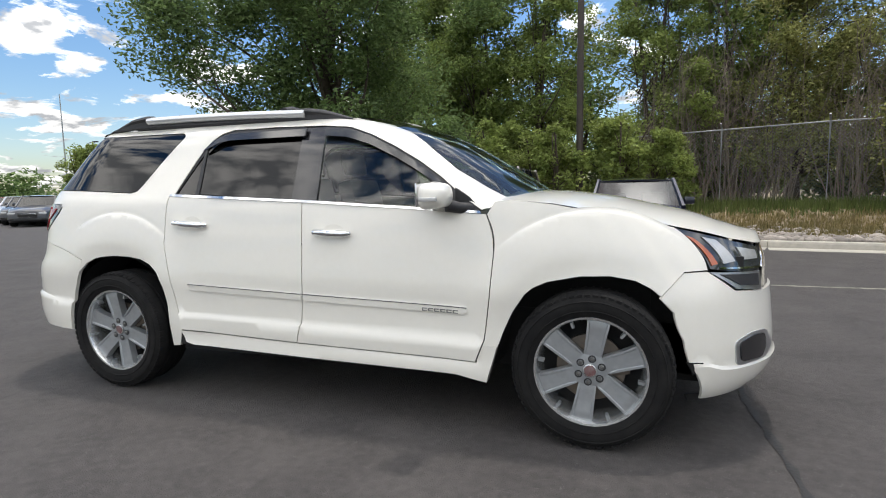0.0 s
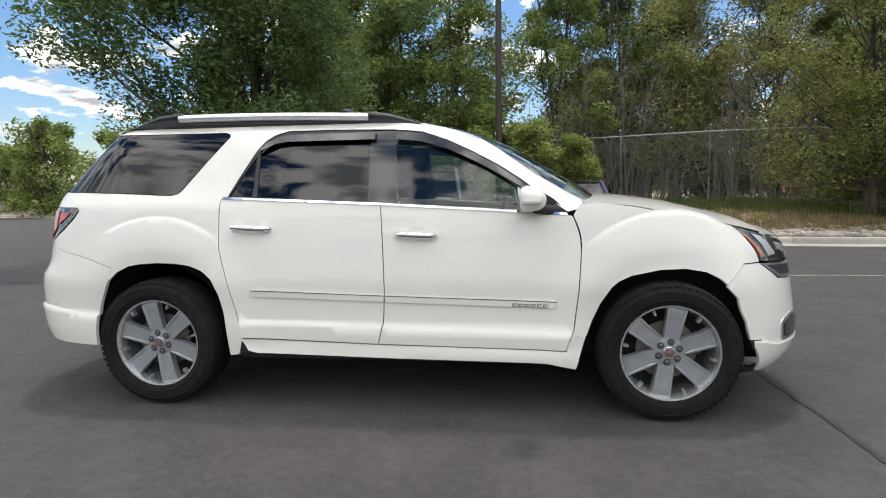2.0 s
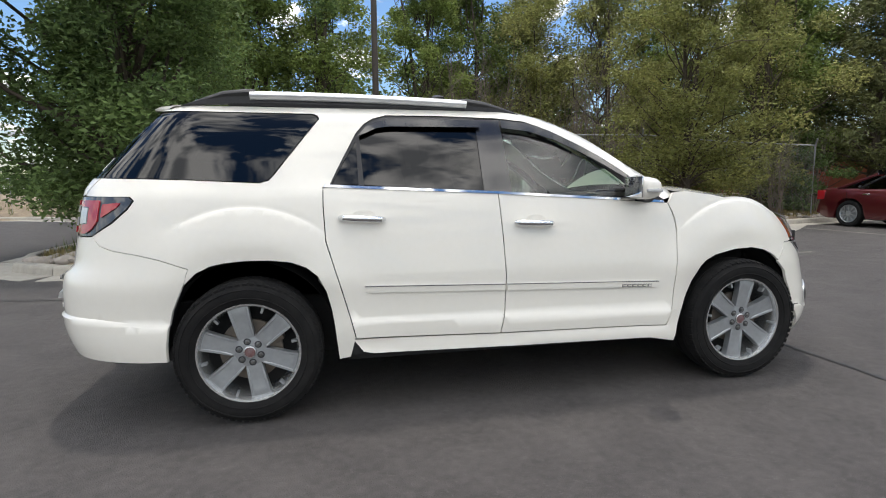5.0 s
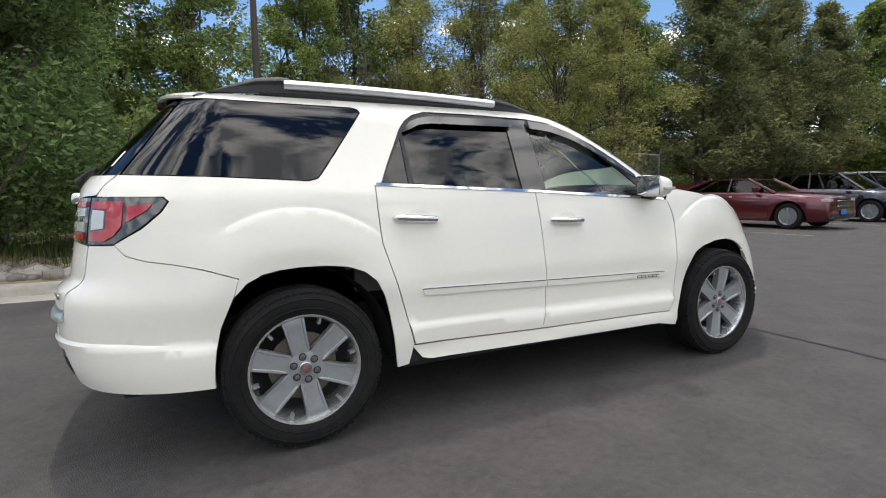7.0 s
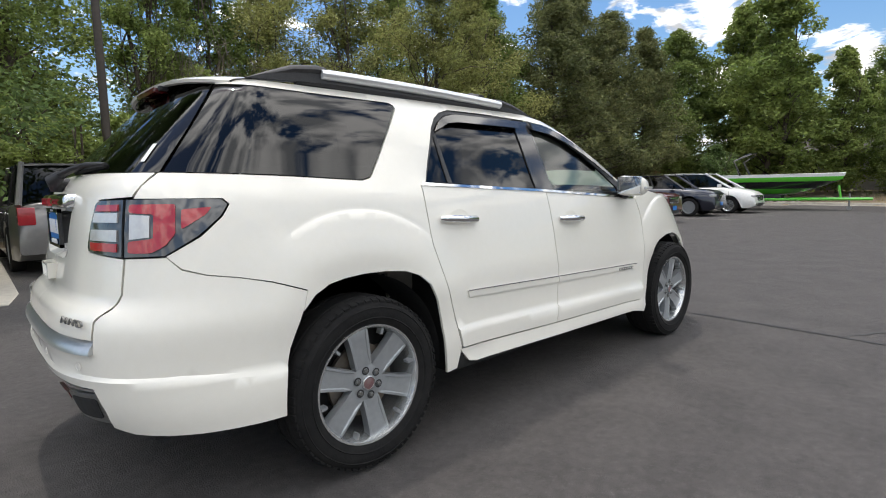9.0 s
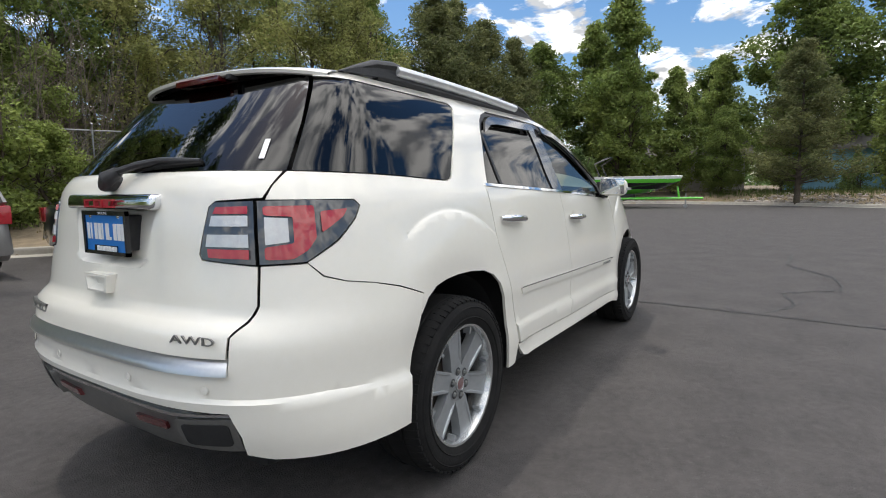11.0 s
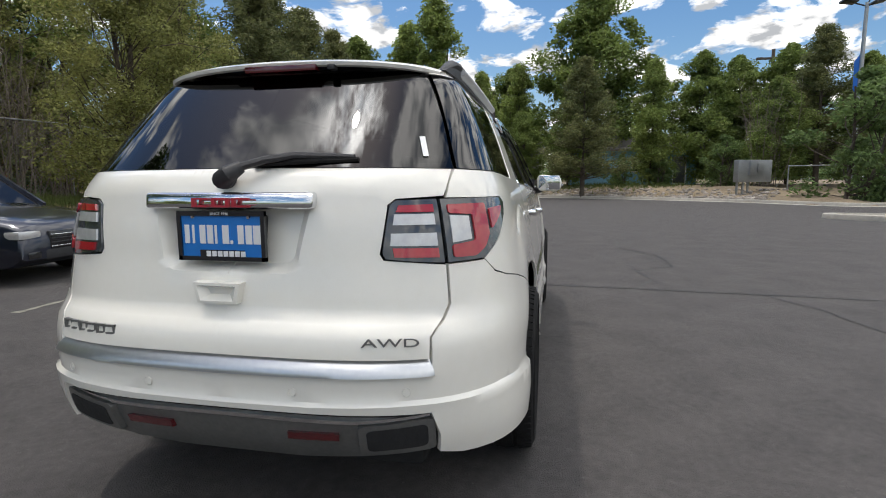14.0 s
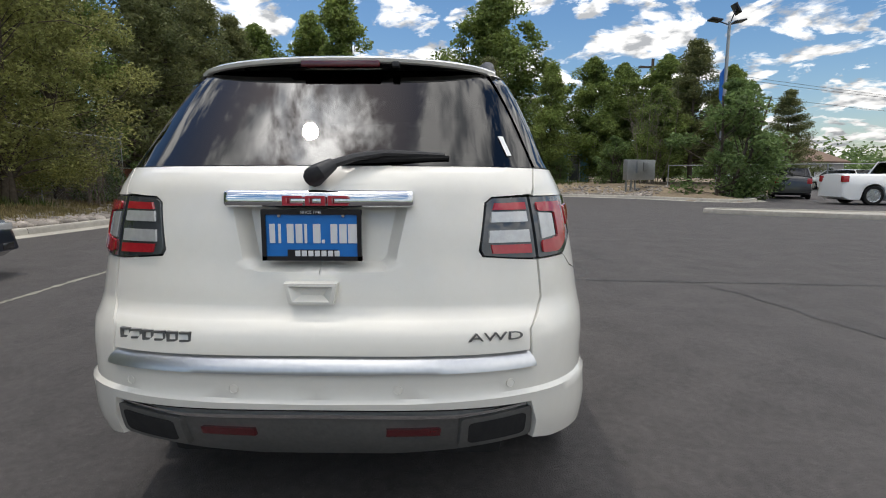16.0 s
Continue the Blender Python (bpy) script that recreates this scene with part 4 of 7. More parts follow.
for a, b in zip(rows, rows[1:]):
    for j in range(5):
        bm.faces.new((a[j], a[j + 1], b[j + 1], b[j]))
for a, b in zip(unders, unders[1:]):
    for j in range(2):
        dark.faces.new((a[j], a[j + 1], b[j + 1], b[j]))
for m in (bm, dark):
    bmesh.ops.recalc_face_normals(m, faces=m.faces[:])
SPOILER = part("spoiler", bm, PAINT, SUV)
part("spoiler_underside", dark, GLOSS_BLACK, SPOILER, "black underside")
bm = soft_box(-0.572, -0.51, -0.15, 0.15, 1.699, 1.724, 0.006)
part("high_brake_lamp", bm, DARK_RED, SPOILER, "dark red brake lamp")
bm = soft_box(-0.570, -0.53, -0.225, -0.195, 1.700, 1.720, 0.006)
part("washer_jet", bm, PLASTIC, SPOILER)


# door mirrors, handles
def mirror(side):
    m = Matrix.Diagonal((1, side, 1, 1))
    root = new("door_mirror")
    root.parent = SUV
    def add(name, bm, material, label=""):
        bmesh.ops.transform(bm, matrix=m, verts=bm.verts[:])
        if side < 0:
            bmesh.ops.reverse_faces(bm, faces=bm.faces[:])
        return part(name, bm, material, root, label)
    bm = bmesh.new()
    box(bm, 2.20, 2.345, -1.115, -0.885, 1.165, 1.325)
    for v in bm.verts:
        if v.co.x > 2.3:
            v.co.y = -1.0 + (v.co.y + 1.0) * 0.72
            v.co.z = 1.24 + (v.co.z - 1.24) * 0.72
        if v.co.z > 1.27 and v.co.y < -1.05:
            v.co.z -= 0.02
    bmesh.ops.bevel(bm, geom=bm.edges[:], offset=0.046, segments=5, profile=0.5, affect="EDGES")
    add("housing", bm, PAINT)
    bm = soft_box(2.192, 2.202, -1.09, -0.91, 1.185, 1.305, 0.004)
    add("mirror_glass", bm, CHROME, "mirror glass")
    bm = soft_box(2.215, 2.31, -1.118, -1.098, 1.213, 1.234, 0.006)
    add("turn_lamp", bm, WHITE_LENS, "clear turn signal lens")
    bm = bmesh.new()
    tube(bm, [(2.30, -0.92, 1.19), (2.36, -0.88, 1.175), (2.42, -0.84, 1.17)], [0.035, 0.03, 0.04], 10)
    add("arm", bm, PLASTIC)
    bm = bmesh.new()
    prism(bm, [(2.33, 1.175), (2.48, 1.16), (2.40, 1.235), (2.33, 1.28)], -0.868, -0.84)
    add("sail_panel", bm, PLASTIC)


def door_handle(x0, x1, z0, z1, side):
    root = new("door_handle")
    root.parent = SUV
    y = wall((x0 + x1) / 2, (z0 + z1) / 2)[1]
    bm = bmesh.new()
    tube(bm, [(x0, y - 0.004, z0), (x0 + 0.02, y - 0.030, z0), ((x0 + x1) / 2, y - 0.038, (z0 + z1) / 2), (x1 - 0.02, y - 0.030, z1), (x1, y - 0.004, z1)], [0.014, 0.020, 0.021, 0.020, 0.014], 12, flat=0.95)
    bmesh.ops.transform(bm, matrix=Matrix.Diagonal((1, side, 1, 1)), verts=bm.verts[:])
    if side < 0:
        bmesh.ops.reverse_faces(bm, faces=bm.faces[:])
    part("grip", bm, CHROME, root, "chrome grip")
    bm = bmesh.new()
    xc, zc = (x0 + x1) / 2 + 0.01, (z0 + z1) / 2
    ang = [2 * math.pi * k / 24 for k in range(24)]
    rim = [bm.verts.new((xc + 0.07 * math.cos(a), wall(xc, zc + 0.036 * math.sin(a))[1] * 1.0 - 0.002, zc + 0.048 * math.sin(a))) for a in ang]
    cup = [bm.verts.new((xc + 0.048 * math.cos(a), y + 0.004, zc + 0.032 * math.sin(a))) for a in ang]
    for k in range(24):
        bm.faces.new((rim[k], rim[(k + 1) % 24], cup[(k + 1) % 24], cup[k]))
    bm.faces.new(cup)
    bmesh.ops.transform(bm, matrix=Matrix.Diagonal((1, side, 1, 1)), verts=bm.verts[:])
    bmesh.ops.recalc_face_normals(bm, faces=bm.faces[:])
    part("cup", bm, PAINT, root)


for side in (1, -1):
    mirror(side)
    door_handle(1.50, 1.727, 1.046, 1.038, side)
    door_handle(0.495, 0.735, 1.094, 1.082, side)

# tail lamps: a smoked housing with lenses in it, split at the tailgate's edge
for side in (1, -1):
    lamp = new("tail_lamp")
    lamp.parent = SUV
    outer = [(-0.728, 1.02), (-0.632, 1.024), (-0.555, 1.09), (-0.50, 1.158), (-0.481, 1.20), (-0.496, 1.218), (-0.60, 1.222), (-0.728, 1.222)]
    inner = [(-0.736, 1.02), (-0.80, 1.027), (-0.852, 1.036), (-0.857, 1.055), (-0.845, 1.14), (-0.834, 1.205), (-0.82, 1.219), (-0.736, 1.222)]
    panel("outer_housing", outer, SMOKE_LENS, lamp, "smoked lamp housing", step=0.02, off=0.004, side=side)
    panel("inner_housing", inner, SMOKE_LENS, lamp, "smoked lamp housing", step=0.02, off=0.004, side=side)
    panel("red_lens", rounded([(-0.716, 1.035), (-0.66, 1.035), (-0.628, 1.06), (-0.606, 1.10), (-0.606, 1.205), (-0.716, 1.205), (-0.716, 1.176), (-0.655, 1.17), (-0.655, 1.085), (-0.716, 1.075)], 0.008), RED_LENS, lamp, step=0.02, off=0.010, depth=0.006, side=side)
    panel("clear_lens", [(-0.714, 1.082), (-0.665, 1.09), (-0.665, 1.165), (-0.714, 1.17)], WHITE_LENS, lamp, step=0.02, off=0.008, depth=0.004, side=side)
    panel("side_marker", rounded([(-0.592, 1.115), (-0.592, 1.185), (-0.52, 1.192), (-0.535, 1.165)], 0.008), RED_LENS, lamp, step=0.02, off=0.010, depth=0.006, side=side)
    panel("upper_red_lens", [(-0.748, 1.182), (-0.748, 1.206), (-0.818, 1.204), (-0.825, 1.182)], RED_LENS, lamp, step=0.02, off=0.010, depth=0.006, side=side)
    panel("lower_red_lens", [(-0.748, 1.038), (-0.748, 1.068), (-0.838, 1.070), (-0.836, 1.042)], RED_LENS, lamp, step=0.02, off=0.010, depth=0.006, side=side)
    panel("upper_clear_lens", [(-0.748, 1.142), (-0.748, 1.176), (-0.828, 1.176), (-0.833, 1.142)], WHITE_LENS, lamp, step=0.02, off=0.009, depth=0.006, side=side)
    panel("lower_clear_lens", [(-0.748, 1.075), (-0.748, 1.116), (-0.838, 1.116), (-0.842, 1.077)], WHITE_LENS, lamp, step=0.02, off=0.009, depth=0.006, side=side)
    # head lamps
    head = new("head_lamp")
    head.parent = SUV
    panel("head_lamp_housing", [(3.068, 1.066), (3.155, 0.972), (3.265, 0.872), (3.36, 0.855), (3.56, 0.842), (3.57, 0.89), (3.50, 0.952), (3.32, 0.99), (3.18, 1.03)], SMOKE_LENS, head, "smoked head lamp", step=0.03, off=-0.004, side=side)
    panel("amber_reflector", [(3.10, 1.032), (3.13, 1.018), (3.275, 0.893), (3.255, 0.888)], AMBER, head, step=0.03, off=0.002, depth=0.005, side=side)
    panel("bright_lens", [(3.16, 1.022), (3.22, 1.005), (3.35, 0.90), (3.30, 0.892)], WHITE_LENS, head, step=0.03, off=0.002, depth=0.005, side=side)
    panel("projector_lens", [(3.33, 0.965), (3.47, 0.94), (3.50, 0.90), (3.39, 0.903)], WHITE_LENS, head, step=0.03, off=0.002, depth=0.005, side=side)
    panel("lamp_strip", [(3.29, 0.878), (3.55, 0.862), (3.55, 0.854), (3.30, 0.868)], CHROME, head, step=0.03, off=0.003, depth=0.005, side=side)
    panel("lower_grille", [(3.275, 0.856), (3.57, 0.838), (3.655, 0.748), (3.462, 0.772)], SATIN, head, "satin silver surround", step=0.03, off=0.002, side=side)
    panel("grille_mesh", [(3.32, 0.845), (3.55, 0.830), (3.60, 0.775), (3.462, 0.790)], PLASTIC, head, step=0.03, off=0.006, side=side)
    panel("fog_lamp_surround", rounded([(3.59, 0.535), (3.68, 0.565), (3.80, 0.560), (3.90, 0.47), (3.79, 0.395), (3.60, 0.419)], 0.025), SATIN, SUV, "satin silver surround", step=0.03, off=0.006, side=side)
    panel("fog_lamp", rounded([(3.61, 0.528), (3.69, 0.552), (3.78, 0.546), (3.80, 0.48), (3.76, 0.432), (3.62, 0.436)], 0.02), GLOSS_BLACK, SUV, step=0.03, off=0.012, side=side)
    # torn black liner where the bumper's corner is broken off
    panel("broken_corner", [(3.385, 0.452), (3.45, 0.45), (3.435, 0.42), (3.44, 0.40), (3.415, 0.395)], UNDER, SUV, "dark torn liner", step=0.02, off=0.004, side=side) if side > 0 else None
    panel("mud_flap", [(0.535, 0.42), (0.66, 0.347), (0.55, 0.335), (0.528, 0.36)], UNDER, SUV, step=0.03, off=-0.004, side=side)
panel("radiator_grille", [(3.585, 0.955), (3.665, 0.755), (3.85, 0.755), (4.05, 0.755), (3.93, 0.95), (3.8, 0.952)], CHROME, SUV, "chrome grille", both=True, off=-0.01, step=0.06)
panel("front_air_dam", [(3.45, 0.272), (3.9, 0.268), (4.32, 0.295), (4.30, 0.26), (3.9, 0.225), (3.48, 0.225)], PLASTIC, SUV, both=True, off=-0.03, step=0.06)

# tailgate furniture
panel("bumper_step", [(-0.772, 0.736), (-1.2, 0.738), (-1.2, 0.680), (-0.768, 0.686)], SATIN, SUV, "bright metal step strip", both=True, off=0.018, depth=0.06, step=0.015,
      relief=lambda u, z: -0.040 * smooth(0.690, 0.750, z) ** 1.2)
panel("rear_skid_plate", [(-0.765, 0.556), (-1.2, 0.556), (-1.2, 0.352), (-1.05, 0.352), (-0.92, 0.375), (-0.78, 0.405), (-0.765, 0.48)], GUNMETAL, SUV, "grey painted skid plate", both=True, off=-0.012, depth=0.04, step=0.03)
panel("skid_chrome_line", [(-0.775, 0.552), (-0.92, 0.530), (-1.2, 0.534), (-1.2, 0.520), (-0.92, 0.517), (-0.775, 0.544)], CHROME, SUV, both=True, off=-0.002, depth=0.02, step=0.04)
panel("skid_top_line", [(-0.79, 0.558), (-1.2, 0.557), (-1.2, 0.545), (-0.79, 0.546)], GLOSS_BLACK, SUV, both=True, off=-0.004, depth=0.02, step=0.04)
for side in (1, -1):
    panel("exhaust_surround", rounded([(-0.770, 0.540), (-0.912, 0.512), (-0.916, 0.398), (-0.772, 0.424)], 0.012), GUNMETAL, SUV, "satin silver exhaust finisher", off=0.006, depth=0.05, step=0.02, side=side)
    panel("exhaust_opening", rounded([(-0.784, 0.520), (-0.898, 0.498), (-0.900, 0.416), (-0.788, 0.440)], 0.015), UNDER, SUV, "black exhaust opening", off=0.009, depth=0.02, step=0.02, side=side)
    panel("rear_reflector", [(-0.950, 0.480), (-1.058, 0.477), (-1.060, 0.449), (-0.952, 0.453)], DARK_RED, SUV, "dark red reflector", off=0.002, depth=0.02, step=0.03, side=side)
    for u, z in ((-0.815, 0.635), (-1.03, 0.628)):
        x, y, z = wall(u, z, 0.001)
        for v in (-0.01, 0.01):
            x2, y2, z2 = wall(u + v, z, 0.001)
        bm = bmesh.new()
        lathe(bm, [(0.0125, -0.002), (0.0135, -0.004), (0.0145, -0.002)], 20)
        lathe(bm, [(0.0, -0.0035), (0.012, -0.003)], 20)
        nx = Vector(wall(u - 0.02, z)) - Vector(wall(u + 0.02, z))
        yaw = math.degrees(math.atan2(nx.y, nx.x))
        bmesh.ops.transform(bm, matrix=Matrix.Diagonal((1, side, 1, 1)) @ pose(x, y, z, 0, 0, yaw - 180), verts=bm.verts[:])
        part("parking_sensor", bm, PAINT, SUV)
bm = soft_box(-0.985, -0.915, -0.305, 0.305, 1.188, 1.252, 0.020, 4)
for v in bm.verts:
    v.co.x += 0.16 * v.co.y ** 2
    v.co.z = 1.220 + (v.co.z - 1.220) * (1 - 1.6 * v.co.y ** 2)
    v.co.x += 0.25 * max(0.0, v.co.z - 1.22)
BADGE_BAR = part("tailgate_bar", bm, CHROME, SUV, "chrome handle bar")


def glyph(bm, strokes, x, y, z, scale, depth=0.006):
    """Flat bars standing proud of a face that looks to -x; strokes are boxes across and up."""
    for y0, y1, z0, z1 in strokes:
        box(bm, x - depth, x, y - y1 * scale, y - y0 * scale, z + z0 * scale, z + z1 * scale)


# a maker's badge, shown as plain red bars
for k in range(3):
    bm = bmesh.new()
    y0 = 0.105 - k * 0.072
    box(bm, -0.995, -0.983, y0 - 0.062, y0, 1.200, 1.206)
    box(bm, -0.995, -0.983, y0 - 0.062, y0, 1.224, 1.230)
    box(bm, -0.995, -0.983, y0 - 0.012, y0, 1.206, 1.224)
    if k == 1:
        box(bm, -0.995, -0.983, y0 - 0.062, y0 - 0.050, 1.206, 1.224)
    part("badge_bar", bm, RED_PRINT, BADGE_BAR, "red badge shape")


def word(body, size, where, material, parent, name="lettering", depth=0.003):
    cu = bpy.data.curves.new(name, "FONT")
    cu.body, cu.size, cu.extrude, cu.align_x, cu.align_y = body, size, depth, "CENTER", "CENTER"
    tmp = bpy.data.objects.new(name, cu)
    scene.collection.objects.link(tmp)
    bpy.context.view_layer.update()
    me = bpy.data.meshes.new_from_object(tmp.evaluated_get(bpy.context.evaluated_depsgraph_get()))
    bpy.data.objects.remove(tmp)
    me.materials.clear()
    me.materials.append(material)
    ob = new(name, me)
    ob.parent = parent
    ob.matrix_local = where
    return ob


def facing_back(x, y, z, tilt=0, yaw=0):
    """Upright, readable from behind the car."""
    return Matrix.Translation((x, y, z)) @ pose(0, 0, 0, 0, 0, -90 + yaw) @ pose(0, 0, 0, 90 - tilt, 0, 0)


awd = word("AWD", 0.040, facing_back(rear_x(0.568, 0.79) - 0.005, -0.568, 0.788, 0, 13), BADGE, SUV, "lettering")
awd.scale = (1.85, 0.95, 1)
# the model's name, as plain silver bars
for k in range(6):
    y0 = 0.650 - k * 0.0435
    x0 = rear_x(y0 - 0.018, 0.79) + 0.004
    bm = bmesh.new()
    for z0, z1 in ((0.772, 0.779), (0.797, 0.804)):
        box(bm, x0 - 0.009, x0 + 0.01, y0 - 0.037, y0, z0, z1)
    box(bm, x0 - 0.0092, x0 + 0.01, y0 - 0.037, y0 - 0.029, 0.7715, 0.8045)
    if k % 2 == 0:
        box(bm, x0 - 0.0092, x0 + 0.01, y0 - 0.008, y0, 0.7715, 0.8045)
    part("name_bar", bm, BADGE, SUV, "silver name shape")
for k in range(6):
    x0 = 2.165 + k * 0.034
    y0 = wall(x0, 0.65, 0.009)[1]
    z0 = 0.640 - (x0 - 2.165) * 0.026
    bm = bmesh.new()
    for a, b in ((0.0, 0.004), (0.0125, 0.017)):
        box(bm, x0, x0 + 0.028, y0 - 0.002, y0 + 0.006, z0 + a, z0 + b)
    box(bm, x0, x0 + 0.006, y0 - 0.0022, y0 + 0.006, z0, z0 + 0.017)
    part("trim_name_bar", bm, BADGE, SUV, "silver name shape")

# number plate and its frame
plate = new("licence_plate")
plate.parent = SUV
part("plate_mount", soft_box(-0.963, -0.895, -0.11, 0.15, 1.04, 1.17, 0.004, 1), PLASTIC, plate)
part("plate", soft_box(-0.966, -0.962, -0.128, 0.172, 1.028, 1.178, 0.001, 1), BLUE, plate, "blue dealer plate")
bm = bmesh.new()
for y0, y1, z0, z1 in ((-0.138, 0.182, 1.170, 1.186), (-0.138, 0.182, 1.022, 1.036), (-0.138, -0.124, 1.022, 1.186), (0.168, 0.182, 1.022, 1.186), (-0.06, 0.10, 1.034, 1.058)):
    box(bm, -0.973 + 0.0004 * (z0 > 1.03), -0.958, y0, y1, z0, z1)
part("plate_frame", bm, GLOSS_BLACK, plate, "black plate frame")
for k, w in enumerate((0.018, 0.009, 0.022, 0.022, 0.009, 0.024, 0.010, 0.022, 0.024, 0.032)):
    y0 = 0.158 - k * 0.0280
    tall = 0.062 if k != 6 else 0.012
    part("plate_bar", soft_box(-0.9685, -0.9655, y0 - w, y0, 1.078, 1.078 + tall, 0.001, 1), WHITE, plate, "white printed bar")
for k in range(7):
    part("frame_bar", soft_box(-0.9765, -0.9725, 0.075 - k * 0.021 - 0.016, 0.075 - k * 0.021, 1.037, 1.055, 0.001, 1), WHITE, plate, "white printed bar")
word("SINCE 1946", 0.0135, facing_back(-0.9736, 0.022, 1.1775), WHITE, plate, "lettering", 0.0005)
for y in (0.125, -0.08):
    bm = bmesh.new()
    lathe(bm, [(0.0, -0.004), (0.005, -0.004), (0.007, 0.0)], 12, pose(-0.967, y, 1.166, 0, 0, -90))
    part("plate_screw", bm, CHROME, plate)
# pull below the plate
bm = bmesh.new()
def pull_ring(w0, w1, z0, z1, x):
    return [bm.verts.new(p) for p in ((x, 0.04 + w1 / 2 - 0.02, z1), (x, 0.04 - w1 / 2 - 0.02, z1), (x, 0.04 - w0 / 2 - 0.02, z0), (x, 0.04 + w0 / 2 - 0.02, z0))]
rings = [pull_ring(0.145, 0.17, 0.888, 0.957, -0.975), pull_ring(0.142, 0.168, 0.889, 0.956, -1.016), pull_ring(0.118, 0.142, 0.897, 0.947, -1.018), pull_ring(0.07, 0.10, 0.915, 0.938, -0.993)]
for a, b in zip(rings, rings[1:]):
    for j in range(4):
        bm.faces.new((a[j], a[(j + 1) % 4], b[(j + 1) % 4], b[j]))
bm.faces.new(rings[-1])
bmesh.ops.recalc_face_normals(bm, faces=bm.faces[:])
part("tailgate_pull", bm, PAINT, SUV, sharp=25)
# rear wiper
wiper = new("rear_wiper")
wiper.parent = SUV
bm = bmesh.new()
tube(bm, [(-0.895, 0.02, 1.285), (-0.955, 0.012, 1.29), (-0.96, -0.01, 1.305), (-0.935, -0.045, 1.33)], [0.028, 0.034, 0.030, 0.020], 12)
part("pivot_cover", bm, PLASTIC, wiper)
bm = bmesh.new()
tube(bm, [(-0.94, -0.04, 1.328), (-0.90, -0.11, 1.352), (-0.868, -0.20, 1.366), (-0.845, -0.32, 1.364), (-0.835, -0.40, 1.36)], [0.018, 0.017, 0.015, 0.012, 0.010], 8, flat=0.8)
part("wiper_arm", bm, PLASTIC, wiper)
bm = bmesh.new()
tube(bm, [(-0.882, -0.06, 1.335), (-0.866, -0.2, 1.346), (-0.838, -0.415, 1.352)], [0.008, 0.012, 0.008], 6)
part("wiper_blade", bm, RUBBER, wiper)
# white price sticker inside the rear glass
bm = bmesh.new()
panel_bm(bm, [(-0.728, 1.362), (-0.742, 1.362), (-0.747, 1.432), (-0.732, 1.432)], step=0.05, off=0.0, depth=0.001)
part("window_sticker", bm, WHITE, SUV, "white paper sticker")


# ---------------------------------------------------------------- other vehicles
CAR_PAINTS = {"maroon": (0.085, 0.006, 0.012), "navy": (0.008, 0.011, 0.024), "black": (0.010, 0.010, 0.013), "white": (0.72, 0.72, 0.70), "grey": (0.17, 0.165, 0.16), "red": (0.35, 0.02, 0.02), "silver": (0.45, 0.46, 0.47)}
PAINTS = {k: mat(k + "_car_paint", v, 0.28, 0.35 if k in ("maroon", "navy", "grey", "silver") else 0.0, tuple(c * 1.15 for c in v), 160, coat=1.0) for k, v in CAR_PAINTS.items()}
CAR_GLASS = glass("car_glass", (0.10, 0.115, 0.115), 1.5)

SHAPES = {
    # length, width, wheel radius, front axle, wheelbase; body line (x from the nose, height); glasshouse: nose, roof front, roof rear, tail, roof height
    "sedan": (4.75, 1.80, 0.335, 0.95, 2.78, [(0.0, 0.52), (0.06, 0.70), (0.30, 0.80), (1.15, 0.93), (1.5, 0.96), (3.4, 1.0), (4.0, 1.02), (4.55, 1.02), (4.70, 0.85), (4.75, 0.55)], (1.30, 2.05, 3.20, 4.10, 1.47)),
    "limousine": (5.04, 1.90, 0.37, 0.98, 3.05, [(0.0, 0.60), (0.02, 0.84), (0.12, 0.93), (0.4, 0.97), (1.3, 1.03), (1.6, 1.05), (3.6, 1.08), (4.2, 1.10), (4.9, 1.09), (5.0, 0.95), (5.04, 0.6)], (1.40, 2.25, 3.45, 4.45, 1.50)),
    "crossover": (4.60, 1.85, 0.36, 0.92, 2.70, [(0.0, 0.55), (0.05, 0.85), (0.25, 0.98), (1.0, 1.06), (1.3, 1.09), (3.4, 1.14), (4.2, 1.18), (4.5, 1.15), (4.57, 0.95), (4.60, 0.6)], (1.12, 1.95, 3.75, 4.48, 1.67)),
    "minivan": (5.17, 2.0, 0.35, 0.98, 3.08, [(0.0, 0.50), (0.06, 0.78), (0.30, 0.92), (0.95, 1.06), (1.2, 1.10), (3.8, 1.12), (4.8, 1.14), (5.08, 1.10), (5.15, 0.9), (5.17, 0.55)], (0.85, 2.0, 4.55, 5.08, 1.75)),
    "wagon": (4.85, 1.90, 0.38, 0.95, 2.87, [(0.0, 0.58), (0.05, 0.9), (0.25, 1.0), (1.3, 1.08), (1.5, 1.1), (3.4, 1.12), (4.5, 1.14), (4.75, 1.12), (4.82, 0.95), (4.85, 0.62)], (1.35, 2.0, 4.35, 4.76, 1.80)),
    "pickup": (5.9, 2.03, 0.42, 1.05, 3.65, [(0.0, 0.62), (0.05, 1.05), (0.25, 1.18), (1.4, 1.25), (1.6, 1.27), (3.7, 1.30), (3.9, 1.32), (5.8, 1.32), (5.86, 1.2), (5.9, 0.68)], (1.45, 2.1, 3.55, 3.85, 1.92)),
}


